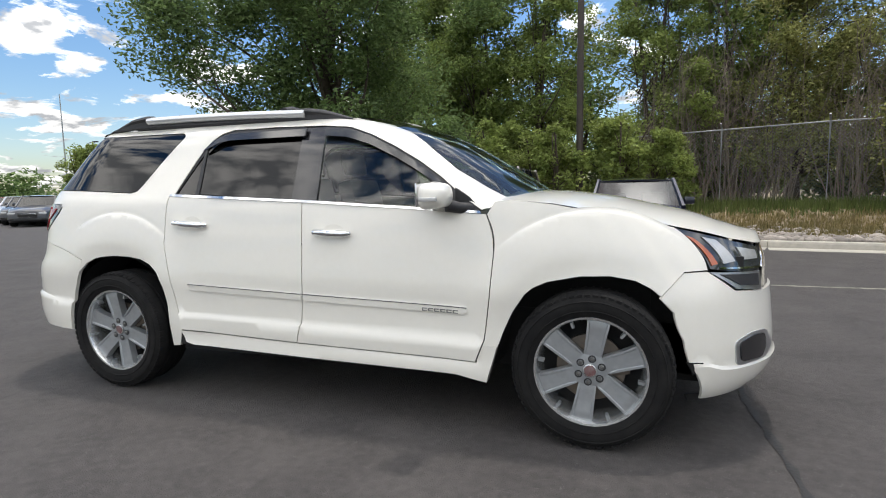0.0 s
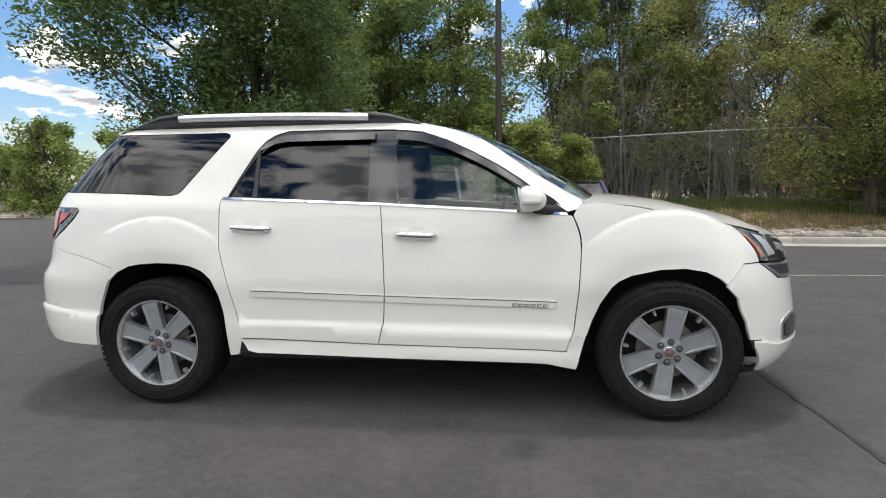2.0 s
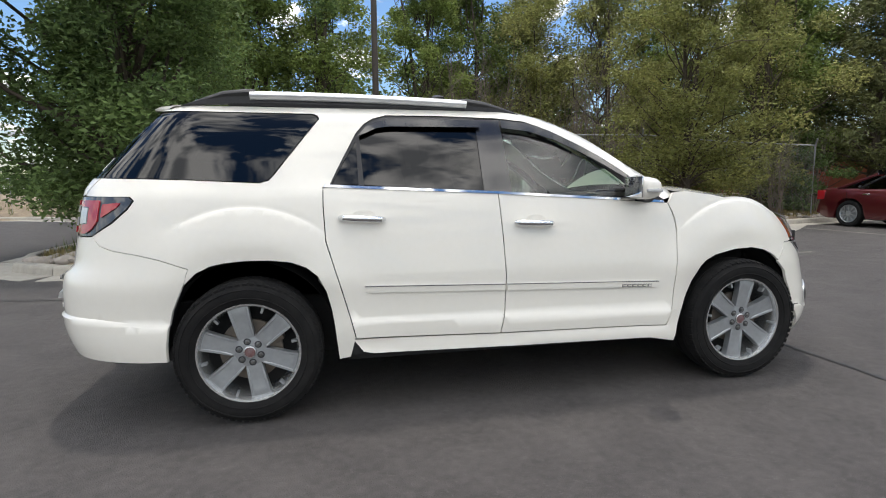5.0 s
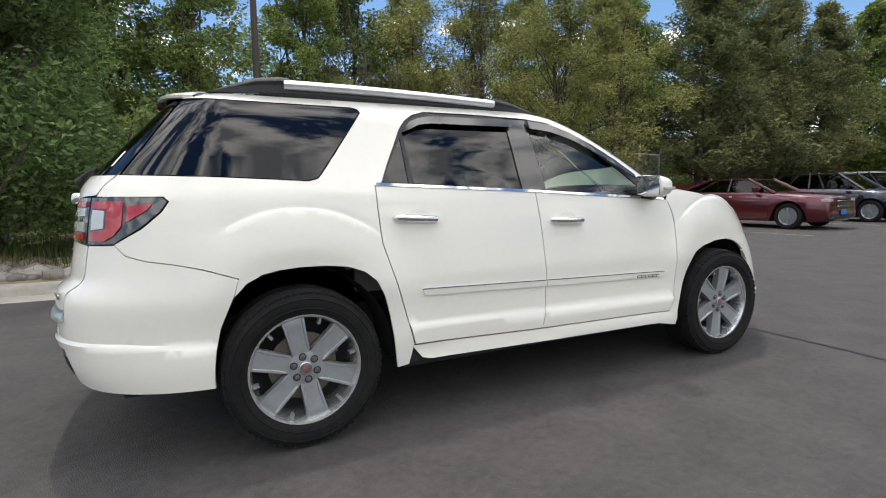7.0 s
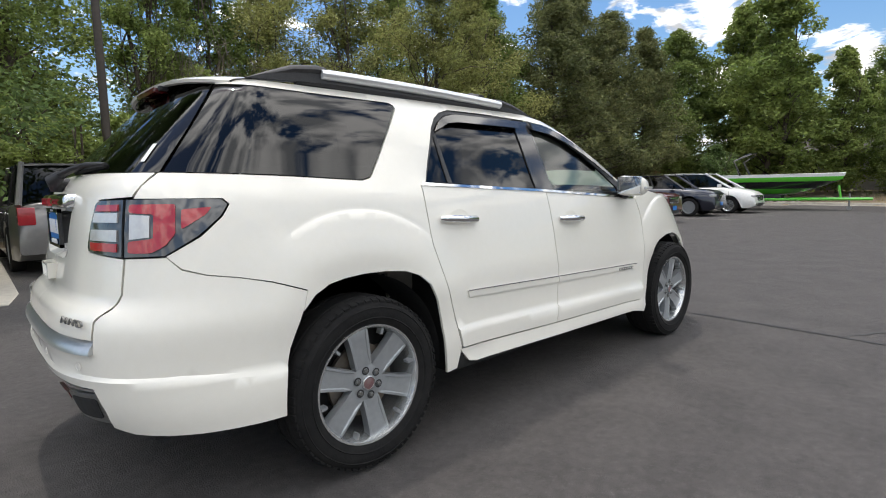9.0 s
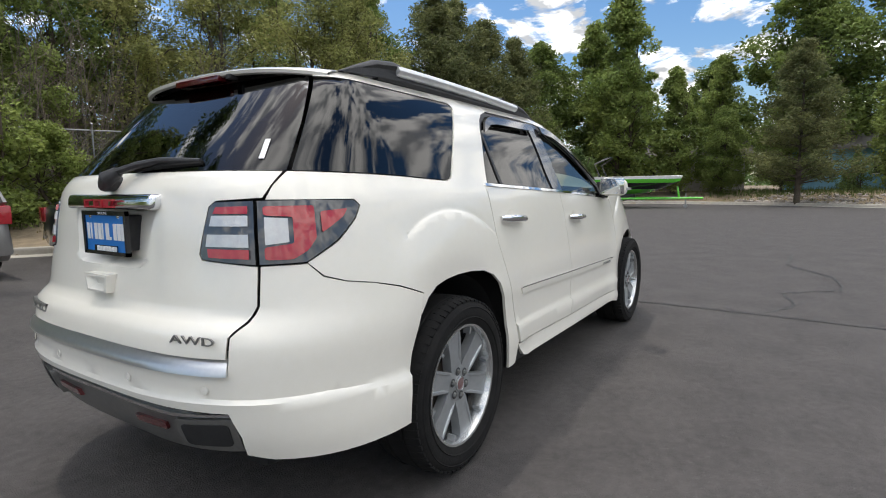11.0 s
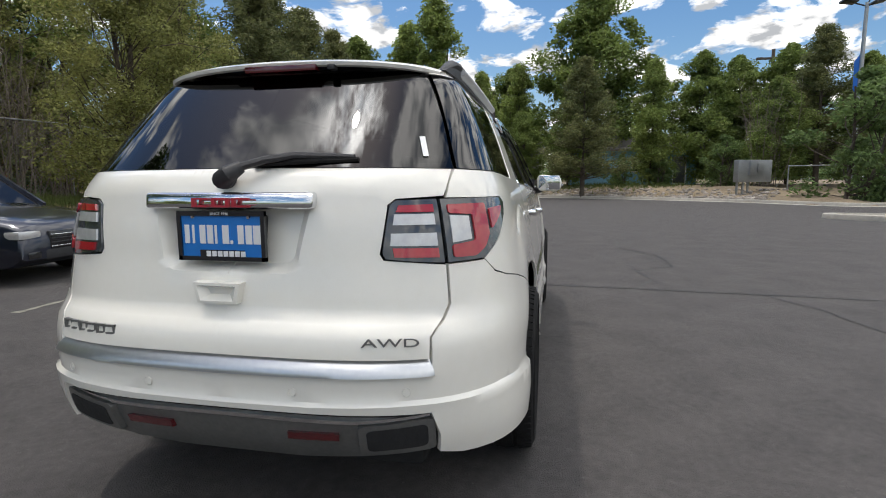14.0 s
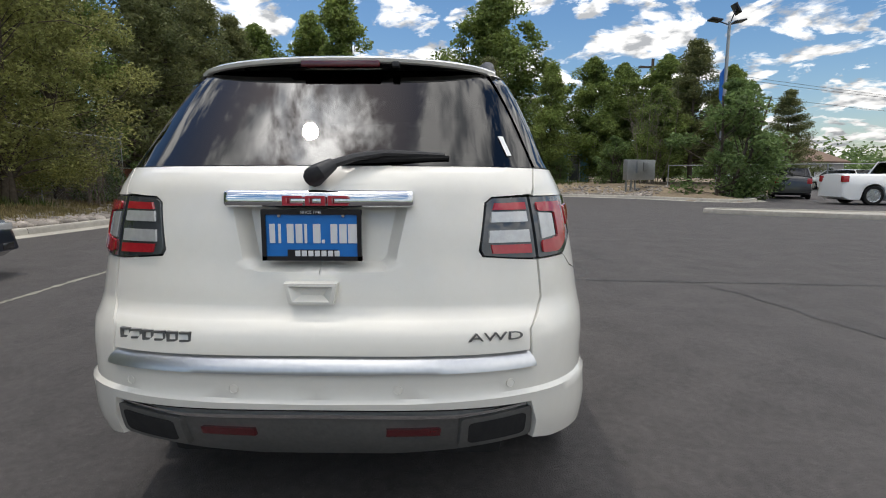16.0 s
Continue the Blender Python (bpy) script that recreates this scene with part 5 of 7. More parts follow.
def vehicle(name, at, label, category, shape, paint, group="", rear_lamps=True, plate_colour=True):
    """A parked vehicle; its nose points to its own -y, its origin lies on the ground under its nose."""
    length, width, wr, axle, base, line, (g0, g1, g2, g3, roof) = SHAPES[shape]
    root = thing(name, at, label, category, group)
    col = PAINTS[paint]
    upper = curve(line)
    hw = width / 2

    def taper(x):
        return 1 - 0.16 * (1 - smooth(0.0, 0.75, x)) - 0.09 * smooth(length - 0.6, length, x)

    # body skin by cross sections; the lower edge rises over the wheels
    xs = sorted(set([0.0, 0.02, 0.06, 0.12, 0.2, 0.35] + [length * k / 44 for k in range(1, 44)] + [length - 0.2, length - 0.08, length - 0.02, length]))
    wheels = (axle, axle + base)
    bm = bmesh.new()
    rings = []
    for x in xs:
        top = upper(x)
        low = 0.22 + 0.10 * (1 - smooth(0, 0.25, x)) + 0.12 * smooth(length - 0.3, length, x)
        for w in wheels:
            d = abs(x - w)
            if d < wr + 0.06:
                low = max(low, wr + math.sqrt((wr + 0.06) ** 2 - d * d))
        low = min(low, top - 0.06)
        b = hw * taper(x)
        mid = max(low + 0.02, 0.62 * top)
        sec = [(0.0, top + 0.035), (b * 0.55, top + 0.025), (b * 0.86, top - 0.01), (b * 0.955, top - 0.07 if top - 0.07 > mid else mid + 0.01), (b, mid), (b * 0.985, low + 0.02), (b * 0.95, low), (b * 0.55, low)]
        rings.append([bm.verts.new((y, x, z)) for y, z in sec] + [bm.verts.new((-y, x, z)) for y, z in sec[1:]][::-1])
    n = len(rings[0])
    for a, b in zip(rings, rings[1:]):
        for k in range(n):
            bm.faces.new((a[k], a[(k + 1) % n], b[(k + 1) % n], b[k]))
    bm.faces.new(rings[0])
    bm.faces.new(rings[-1])
    bmesh.ops.recalc_face_normals(bm, faces=bm.faces[:])
    body = part("body", bm, col, root, sharp=55)
    part("underbody", soft_box(-hw * 0.72, hw * 0.72, 0.3, length - 0.3, 0.2, 0.7, 0.03, 1), UNDER, root)
    # glasshouse: a pane for each side between painted pillars, under a painted roof
    bz = lambda x: upper(x) + 0.0
    bw, tw = hw * 0.93, hw * 0.74
    low_pts = [(g0, bz(g0) - 0.02), (g3, bz(g3) - 0.02)]
    corners = {"fl": (-bw * 0.92, g0, low_pts[0][1]), "fr": (bw * 0.92, g0, low_pts[0][1]), "rl": (-bw * 0.94, g3, low_pts[1][1]), "rr": (bw * 0.94, g3, low_pts[1][1]),
               "tfl": (-tw, g1, roof - 0.04), "tfr": (tw, g1, roof - 0.04), "trl": (-tw, g2, roof - 0.03), "trr": (tw, g2, roof - 0.03)}
    def pane(nm, keys, label=""):
        bm = bmesh.new()
        face = bm.faces.new([bm.verts.new(corners[k]) for k in keys])
        bm.normal_update()
        # the pane must face outwards
        if face.normal.dot(face.calc_center_median() - Vector((0, (g0 + g3) / 2, 1.0))) < 0:
            bmesh.ops.reverse_faces(bm, faces=bm.faces[:])
        return part(nm, bm, CAR_GLASS, root, label)
    pane("windscreen", ("fl", "fr", "tfr", "tfl"))
    pane("rear_window", ("rl", "rr", "trr", "trl"))
    pane("side_window", ("fl", "tfl", "trl", "rl"))
    pane("side_window", ("fr", "tfr", "trr", "rr"))
    bm = bmesh.new()
    grid = []
    for i in range(9):
        f = i / 8
        y = g1 - 0.05 + (g2 - g1 + 0.12) * f
        grid.append([bm.verts.new((tw * 1.03 * s, y, roof - 0.055 + 0.055 * (1 - abs(s) ** 2.5) * math.sin(math.pi * (0.12 + 0.76 * f)) + 0.012 * math.sin(math.pi * f))) for s in (-1, -0.8, -0.4, 0, 0.4, 0.8, 1)])
    for a, b in zip(grid, grid[1:]):
        for k in range(6):
            bm.faces.new((a[k], a[k + 1], b[k + 1], b[k]))
    bmesh.ops.recalc_face_normals(bm, faces=bm.faces[:])
    bmesh.ops.solidify(bm, geom=bm.faces[:], thickness=0.03)
    part("roof", bm, col, root)
    for a, b in (("fl", "tfl"), ("fr", "tfr"), ("rl", "trl"), ("rr", "trr")):
        bm = bmesh.new()
        tube(bm, [corners[a], corners[b]], [0.05, 0.04], 6)
        part("pillar", bm, col, root)
    for s in (-1, 1):
        for f in ((0.36, 0.50, 0.72) if shape in ("crossover", "minivan", "wagon") else (0.46, 0.78)):
            lo, hi = g0 + (g3 - g0) * (f * 1.02), g1 + (g2 - g1) * f
            bm = bmesh.new()
            tube(bm, [(s * bw * 0.935, lo, bz(lo)), (s * tw * 1.0, hi, roof - 0.04)], 0.035, 6)
            part("door_pillar", bm, GLOSS_BLACK, root)
        bm = soft_box(s * (hw + 0.02) - 0.09, s * (hw + 0.02) + 0.09, g0 + 0.42, g0 + 0.56, bz(g0 + 0.5) + 0.0, bz(g0 + 0.5) + 0.14, 0.03)
        part("door_mirror", bm, col, root)
        for f in (0.40, 0.68):
            x = g0 + (g3 - g0) * f
            part("door_handle", soft_box(s * hw * 0.985 - 0.015, s * hw * 0.985 + 0.015, x, x + 0.2, upper(x) - 0.17, upper(x) - 0.14, 0.008, 1), CHROME if paint != "black" else col, root)
        for x in (g0 + 0.12, (g0 + g3) / 2 - 0.05, g3 - 0.35):
            part("door_gap", soft_box(s * hw * 0.999 - 0.004, s * hw * 0.999 + 0.004, x, x + 0.008, 0.34, upper(x) - 0.10, 0.001, 1), UNDER, body)
        # lamps
        bm = soft_box(s * hw * 0.66 - 0.17, s * hw * 0.66 + 0.13, 0.015, 0.26, upper(0.12) - 0.16, upper(0.12) - 0.06, 0.03)
        part("head_lamp", bm, WHITE_LENS, root, "clear head lamp")
        bm = soft_box(s * hw * 0.80 - 0.13, s * hw * 0.80 + 0.10, length - 0.22, length + 0.01, upper(length - 0.2) - 0.34, upper(length - 0.2) - 0.06, 0.03)
        part("tail_lamp", bm, RED_LENS, root, "red tail lamp")
        part("fog_lamp", soft_box(s * hw * 0.66 - 0.09, s * hw * 0.66 + 0.09, -0.01, 0.15, 0.33, 0.42, 0.02), GLOSS_BLACK, root)
        for w in wheels:
            hub = new("wheel")
            hub.parent = root
            hub.matrix_local = pose(s * (hw - 0.11), w, wr, 0, 0, 90 * s)
            bm = bmesh.new()
            lathe(bm, [(wr * 0.68, -0.09), (wr * 0.86, -0.115), (wr * 0.97, -0.10), (wr, -0.07), (wr, 0.07), (wr * 0.97, 0.10), (wr * 0.68, 0.09)], 28)
            part("tyre", bm, RUBBER, hub)
            bm = bmesh.new()
            lathe(bm, [(wr * 0.69, -0.09), (wr * 0.67, -0.10), (wr * 0.62, -0.085), (wr * 0.60, -0.03), (0.02, -0.03)], 28)
            for k in range(10):
                box(bm, -0.018, 0.018, -0.095, -0.05, 0.03, wr * 0.64, Matrix.Rotation(2 * math.pi * k / 10, 4, "Y"))
            lathe(bm, [(0.0, -0.10), (0.05, -0.098), (0.06, -0.06)], 16)
            part("rim", bm, ALLOY if paint != "white" else ALLOY_EDGE, hub)
    part("grille", soft_box(-hw * 0.42, hw * 0.42, -0.012, 0.12, upper(0.1) - 0.30, upper(0.1) - 0.06, 0.03), GLOSS_BLACK, root)
    for k in range(4):
        z = upper(0.1) - 0.27 + k * 0.05
        part("grille_bar", soft_box(-hw * 0.40, hw * 0.40, -0.022, 0.05, z, z + 0.012, 0.003, 1), CHROME if k in (0, 3) else PLASTIC, root)
    part("lower_intake", soft_box(-hw * 0.5, hw * 0.5, -0.005, 0.12, 0.30, 0.44, 0.03), PLASTIC, root)
    if plate_colour:
        part("licence_plate", soft_box(-0.16, 0.16, -0.035, -0.02, 0.42, 0.56, 0.005, 1), BLUE, root, "blue dealer plate")
    # seats seen through the glass
    for s in (-1, 1):
        for f in (0.42, 0.72):
            x = g0 + (g3 - g0) * f
            part("seat", soft_box(s * hw * 0.42 - 0.24, s * hw * 0.42 + 0.24, x, x + 0.16, 0.6, roof - 0.28, 0.06), CABIN, root)
    part("dashboard", soft_box(-bw * 0.85, bw * 0.85, g0 + 0.30, g0 + 0.75, 0.7, bz(g0) + 0.02, 0.05), CABIN, root)
    return root


vehicle("sedan", pose(3.40, 5.25, 0, 0, 0, 1), "dark navy sedan parked nose out by the kerb", "car", "sedan", "navy", plate_colour=False)
GREY_SUV = vehicle("sport_utility_vehicle", pose(0.30, 12.25, 0, 0, 0, 180), "grey older sport utility vehicle with its front door standing open", "car", "wagon", "grey", plate_colour=False)
# its front door, swung out on hinges ahead of the seat
bm = soft_box(0.0, 1.08, -0.07, 0.07, 0.36, 1.10, 0.04)
bmesh.ops.transform(bm, matrix=pose(0.93, 1.55, 0, 0, 0, 12), verts=bm.verts[:])
swung = part("open_door", bm, PAINTS["grey"], GREY_SUV, "open front door")
bm = soft_box(0.04, 1.03, 0.068, 0.10, 0.42, 1.06, 0.02)
bmesh.ops.transform(bm, matrix=pose(0.93, 1.55, 0, 0, 0, 12), verts=bm.verts[:])
part("door_lining", bm, CABIN, swung, "black door lining")
bm = soft_box(0.35, 0.75, 0.10, 0.15, 0.80, 0.86, 0.015)
bmesh.ops.transform(bm, matrix=pose(0.93, 1.55, 0, 0, 0, 12), verts=bm.verts[:])
part("armrest", bm, SATIN, swung)
bm = bmesh.new()
tube(bm, [pose(0.93, 1.55, 0, 0, 0, 12) @ Vector(p) for p in ((0.10, 0, 1.08), (0.38, -0.02, 1.50), (0.55, -0.03, 1.62), (0.98, -0.03, 1.64), (1.04, 0, 1.10))], 0.03, 8)
part("window_frame", bm, GLOSS_BLACK, swung)
vehicle("sedan", pose(16.1, 4.75, 0, 0, 0, 4), "maroon sedan with chrome trim and a blue dealer plate", "car", "limousine", "maroon")
vehicle("crossover", pose(20.9, 5.0, 0, 0, 0, 4), "dark navy crossover with a blue dealer plate", "car", "crossover", "navy")
vehicle("minivan", pose(23.9, 4.5, 0, 0, 0, 4), "white minivan parked beside a boat trailer", "car", "minivan", "white", plate_colour=False)
vehicle("pickup_truck", pose(20.9, -23.2, 0, 0, 0, -6), "white pickup truck with its tailgate towards the lot", "pickup truck", "pickup", "white", plate_colour=False)
vehicle("pickup_truck", pose(38.0, -20.6, 0, 0, 0, 176), "white pickup truck parked far off", "pickup truck", "pickup", "white", plate_colour=False)
vehicle("crossover", pose(30.0, -20.6, 0, 0, 0, 62), "black crossover beside white trucks", "car", "crossover", "black", plate_colour=False)
vehicle("minivan", pose(46.0, -33.0, 0, 0, 0, 100), "white van behind the trucks", "van", "minivan", "white", plate_colour=False)
vehicle("sedan", pose(36.0, -34.5, 0, 0, 0, -20), "silver sedan far off in the lot", "car", "sedan", "silver", plate_colour=False)
for k, (x, y, p, lab) in enumerate(((-22.7, 13.4, "black", "black low coupe in a far row"), (-25.2, 14.6, "black", "black low coupe in a far row"), (-27.7, 15.8, "silver", "silver sedan in a far row"), (-30.2, 17.0, "red", "red sedan in a far row"), (-32.7, 18.2, "grey", "grey sedan in a far row"))):
    vehicle("sedan", pose(x, y, 0, 0, 0, 42), lab, "car", "sedan", p, group="row of far parked cars", plate_colour=False)
vehicle("minivan", pose(-47, 40, 0.4, 0, 0, 80), "white van behind the far fence", "van", "minivan", "white", plate_colour=False)

# boat on its trailer, bow towards the lot
GREEN = mat("lime_green_gelcoat", (0.10, 0.52, 0.03), 0.25, 0.0, (0.12, 0.56, 0.04), 30, coat=1.0)
boat = thing("motor_boat", pose(27.6, 2.6, 0, 0, 0, 6), "white, black and lime green motor boat on a trailer", "boat")


def hull_band(name, z_low, z_high, material, label=""):
    """A strip of the hull between two heights; the bow is at y = 0, rising and narrowing."""
    bm = bmesh.new()
    rows = []
    for k in range(25):
        f = k / 24
        y = 6.4 * f
        w = 1.22 * (1 - (1 - min(1, f / 0.55)) ** 2.2)
        keel = 0.62 + 0.75 * (1 - min(1, f / 0.42)) ** 2.2
        line = []
        for z in (z_low, (z_low + z_high) / 2, z_high):
            zz = max(z, keel)
            g = min(1.0, max(0.0, (zz - keel) / max(0.02, 1.42 - keel))) ** 0.45
            line.append((w * g, y - 0.45 * (zz - 0.9) * (1 - f), zz))
        rows.append([bm.verts.new(p) for p in line] + [bm.verts.new((-p[0], p[1], p[2])) for p in line])
    for a, b in zip(rows, rows[1:]):
        for o in (0, 3):
            for j in (0, 1):
                bm.faces.new((a[o + j], a[o + j + 1], b[o + j + 1], b[o + j]))
    bmesh.ops.remove_doubles(bm, verts=bm.verts[:], dist=1e-4)
    bmesh.ops.recalc_face_normals(bm, faces=bm.faces[:])
    return part(name, bm, material, boat, label)


hull_band("lower_hull", 0.60, 0.98, GREEN, "lime green lower hull")
hull_band("side_band", 0.98, 1.30, GLOSS_BLACK, "black hull band")
hull_band("upper_band", 1.30, 1.50, GREEN, "lime green stripe")
hull_band("gunwale", 1.50, 1.62, WHITE, "white gunwale")
bm = bmesh.new()
prev = None
for k in range(25):
    f = k / 24
    w = 1.22 * (1 - (1 - min(1, f / 0.55)) ** 2.2) + 0.02
    row = [bm.verts.new((s * w, 6.4 * f - 0.32 * (1 - f), 1.63 + 0.03 * (1 - s * s))) for s in (-1, -0.5, 0, 0.5, 1)]
    if prev:
        for j in range(4):
            bm.faces.new((prev[j], prev[j + 1], row[j + 1], row[j]))
    prev = row
bmesh.ops.recalc_face_normals(bm, faces=bm.faces[:])
part("deck", bm, WHITE, boat)
bm = bmesh.new()
for s in (-1, 1):
    tube(bm, [(s * 1.1, 3.6, 1.62), (s * 1.0, 3.9, 2.3), (s * 0.6, 3.3, 2.62), (0, 3.2, 2.66)], 0.05, 8)
part("tower", bm, GLOSS_BLACK, boat, "black tow tower")
bm = bmesh.new()
prism(bm, [(2.4, 1.64), (3.0, 2.05), (3.05, 2.03), (2.5, 1.64)], -0.9, 0.9, pose(0, 0, 0, 0, 0, 90))
part("windshield", bm, CAR_GLASS, boat)
trailer = thing("boat_trailer", pose(27.6, 2.6, 0, 0, 0, 6), "lime green steel boat trailer with a jockey wheel", "trailer")
for s in (-1, 1):
    bm = bmesh.new()
    tube(bm, [(0, -1.3, 0.5), (s * 0.15, -0.6, 0.5), (s * 0.85, 1.6, 0.5), (s * 0.85, 6.2, 0.5)], 0.06, 8)
    part("frame_rail", bm, GREEN, trailer)
    for y in (3.9, 4.75):
        bm = bmesh.new()
        lathe(bm, [(0.0, -0.09), (0.2, -0.1), (0.33, -0.08), (0.33, 0.08), (0.2, 0.1), (0.0, 0.09)], 24, pose(s * 1.0, y, 0.33, 0, 0, 90))
        part("wheel", bm, RUBBER, trailer)
    part("mudguard", soft_box(s * 1.0 - 0.13, s * 1.0 + 0.13, 3.45, 5.2, 0.68, 0.74, 0.02), GREEN, trailer)
    part("bunk", soft_box(s * 0.5 - 0.06, s * 0.5 + 0.06, 2.0, 6.0, 0.52, 0.72, 0.01), PLASTIC, trailer)
bm = bmesh.new()
tube(bm, [(0.1, -0.5, 0.75), (0.1, -0.5, 0.18)], 0.035, 8)
lathe(bm, [(0.0, -0.03), (0.1, -0.03), (0.1, 0.03), (0.0, 0.03)], 16, pose(0.1, -0.5, 0.1, 0, 0, 90))
part("jockey_wheel", bm, GALVANISED, trailer)
bm = bmesh.new()
tube(bm, [(0, -0.2, 0.5), (0, -0.1, 1.1)], 0.05, 8)
part("winch_post", bm, GREEN, trailer)


# ---------------------------------------------------------------- trees and shrubs
def leaf_mesh(name, centres, radii, count, size, material, rng, droop=0.0, slim=0.5):
    """Many small leaves gathered in clumps, denser towards each clump's outside."""
    pick = rng.integers(0, len(centres), count)
    way = rng.normal(size=(count, 3))
    way /= np.linalg.norm(way, axis=1)[:, None]
    dist = rng.random(count) ** 0.45
    pos = centres[pick] + way * (dist * radii[pick])[:, None] * np.array([1.0, 1.0, 0.72])
    pos[:, 2] -= droop * rng.random(count)
    d = rng.normal(size=(count, 3))
    d[:, 2] *= 0.55
    d /= np.linalg.norm(d, axis=1)[:, None]
    e = np.cross(d, rng.normal(size=(count, 3)))
    e /= np.linalg.norm(e, axis=1)[:, None]
    ln = size * (0.6 + 0.8 * rng.random(count))[:, None]
    wd = ln * slim
    bend = np.cross(d, e) * ln * 0.18
    v = np.stack([pos - d * ln * 0.5, pos + e * wd * 0.5 + bend, pos + d * ln * 0.5, pos - e * wd * 0.5 + bend], axis=1).reshape(-1, 3)
    me = bpy.data.meshes.new(name)
    me.vertices.add(count * 4)
    me.vertices.foreach_set("co", v.astype(np.float32).ravel())
    me.loops.add(count * 4)
    me.loops.foreach_set("vertex_index", np.arange(count * 4, dtype=np.int32))
    me.polygons.add(count)
    me.polygons.foreach_set("loop_start", np.arange(0, count * 4, 4, dtype=np.int32))
    me.update(calc_edges=True)
    me.validate()
    me.materials.append(material)
    return me


def branch(bm, a, b, r0, r1, rng, sides=6, bend=0.12):
    a, b = Vector(a), Vector(b)
    pts, rad = [], []
    off = Vector(rng.normal(size=3)) * (b - a).length * bend
    for k in range(5):
        t = k / 4
        pts.append(a.lerp(b, t) + off * math.sin(math.pi * t))
        rad.append(r0 + (r1 - r0) * t)
    tube(bm, pts, rad, sides, cap=False)


def tree(name, at, label, height, radius, base, leaves, size, material, seed, clumps=60, clump=0.8, top=0.35, trunks=1, category="tree", bark=None, slim=0.5, shape=1.0, lean=0.0):
    """A trunk with limbs that end in clumps of leaves; top: how narrow the crown is at its upper end."""
    rng = np.random.default_rng(seed)
    root = thing(name, at, label, category)
    cs, rs = [], []
    while len(cs) < clumps:
        f = rng.random() ** shape
        z = base + (height - base) * f
        prof = math.sin(math.pi * min(1, (f * 0.86 + 0.14))) ** 0.7 * (1 - (1 - top) * f ** 2)
        a, q = rng.random() * 2 * math.pi, rng.random() ** 0.5
        rr = radius * prof * q * (0.85 + 0.3 * math.sin(3 * a + seed))
        cs.append((rr * math.cos(a) + lean * f, rr * math.sin(a), z))
        rs.append(clump * (0.6 + 0.7 * rng.random()) * (1 - 0.35 * f))
    cs, rs = np.array(cs), np.array(rs)
    bm = bmesh.new()
    for k in range(trunks):
        foot = Vector((0.0, 0.0, -0.15)) if trunks == 1 else Vector((rng.normal() * 0.25, rng.normal() * 0.25, -0.15))
        head = Vector((lean * 0.8 + rng.normal() * radius * 0.12 * trunks, rng.normal() * radius * 0.12 * trunks, height * 0.86))
        thick = (0.05 + height * 0.014) / trunks ** 0.5
        branch(bm, foot, head, thick, 0.02, rng, 10, 0.03)
        for i in range(k, len(cs), trunks * (1 if len(cs) < 70 else 2)):
            c = Vector(cs[i])
            t = min(0.95, max(0.12, (c.z - 0.25 * radius) / height * 0.9))
            s = foot.lerp(head, t)
            branch(bm, s, c, max(0.018, thick * 0.42 * (1 - t)), 0.008, rng, 5, 0.10)
    part("trunk", bm, bark or BARK, root)
    crown = new("crown", leaf_mesh("crown", cs, rs, leaves, size, material, rng, droop=0.1, slim=slim))
    crown.parent = root
    return root


def pine(name, at, label, height, radius, leaves, material, seed, needle=0.21):
    rng = np.random.default_rng(seed)
    root = thing(name, at, label, "tree")
    bm = bmesh.new()
    branch(bm, (0, 0, -0.15), (0, 0, height * 0.97), 0.20, 0.02, rng, 10, 0.01)
    cs, rs = [], []
    tiers = int(height * 2.2)
    for k in range(tiers):
        f = (k + rng.random()) / tiers
        z = height * (0.14 + 0.84 * f)
        for j in range(5):
            a = rng.random() * 2 * math.pi
            reach = radius * (1 - f) ** 0.75 * (0.65 + 0.5 * rng.random()) + 0.15
            tip = Vector((reach * math.cos(a), reach * math.sin(a), z + 0.12 * reach))
            branch(bm, (0, 0, z - 0.15 * reach), tip, 0.04 * (1 - f) + 0.01, 0.008, rng, 5, 0.05)
            for q in (0.45, 0.75, 1.0):
                p = Vector((0, 0, z - 0.15 * reach)).lerp(tip, q)
                cs.append(p[:])
                rs.append(0.40 + 0.30 * rng.random())
    part("trunk", bm, BARK, root)
    crown = new("crown", leaf_mesh("crown", np.array(cs), np.array(rs), leaves, needle, material, rng, slim=0.3))
    crown.parent = root
    return root


def put(x, y, turn=0.0, scale=1.0, z=None):
    return pose(x, y, bank_z(x, y) if z is None else z, 0, 0, turn) @ Matrix.Diagonal((scale, scale, scale, 1))


def again(ob, spots, label=""):
    for x, y, turn, scale in spots:
        c = copy_thing(ob, put(x, y, turn, scale))
        if label:
            tagged(c, label)


# the big dark tree on the end of the bank
tree("leafy_tree", put(-3.35, 7.7, 0, 1.12), "large dark green leafy tree with low branches behind the kerb", 9.2, 3.7, 0.9, 120000, 0.098, LEAF_DARK, 3, clumps=190, clump=0.80, top=0.55, slim=0.42)
t1 = tree("poplar_tree", put(0.2, 17.0, 0, 1.0), "tall thin-crowned light green tree behind the fence", 11.5, 2.6, 0.7, 32000, 0.140, LEAF_LIGHT, 5, clumps=130, clump=0.78, trunks=3, top=0.5)
again(t1, [(4.1, 18.2, 130, 0.94), (-7.5, 20.5, 40, 0.9), (14.5, 17.5, 200, 0.92)])
t2 = tree("elm_tree", put(-1.9, 17.6), "broad green elm in a dense tree belt", 10.5, 3.3, 0.5, 40000, 0.150, LEAF_MID, 8, clumps=140, clump=1.0, top=0.5, trunks=2)
again(t2, [(6.6, 20.2, 80, 1.0), (-5.0, 18.6, 190, 1.02), (18.2, 15.0, 20, 0.92)])
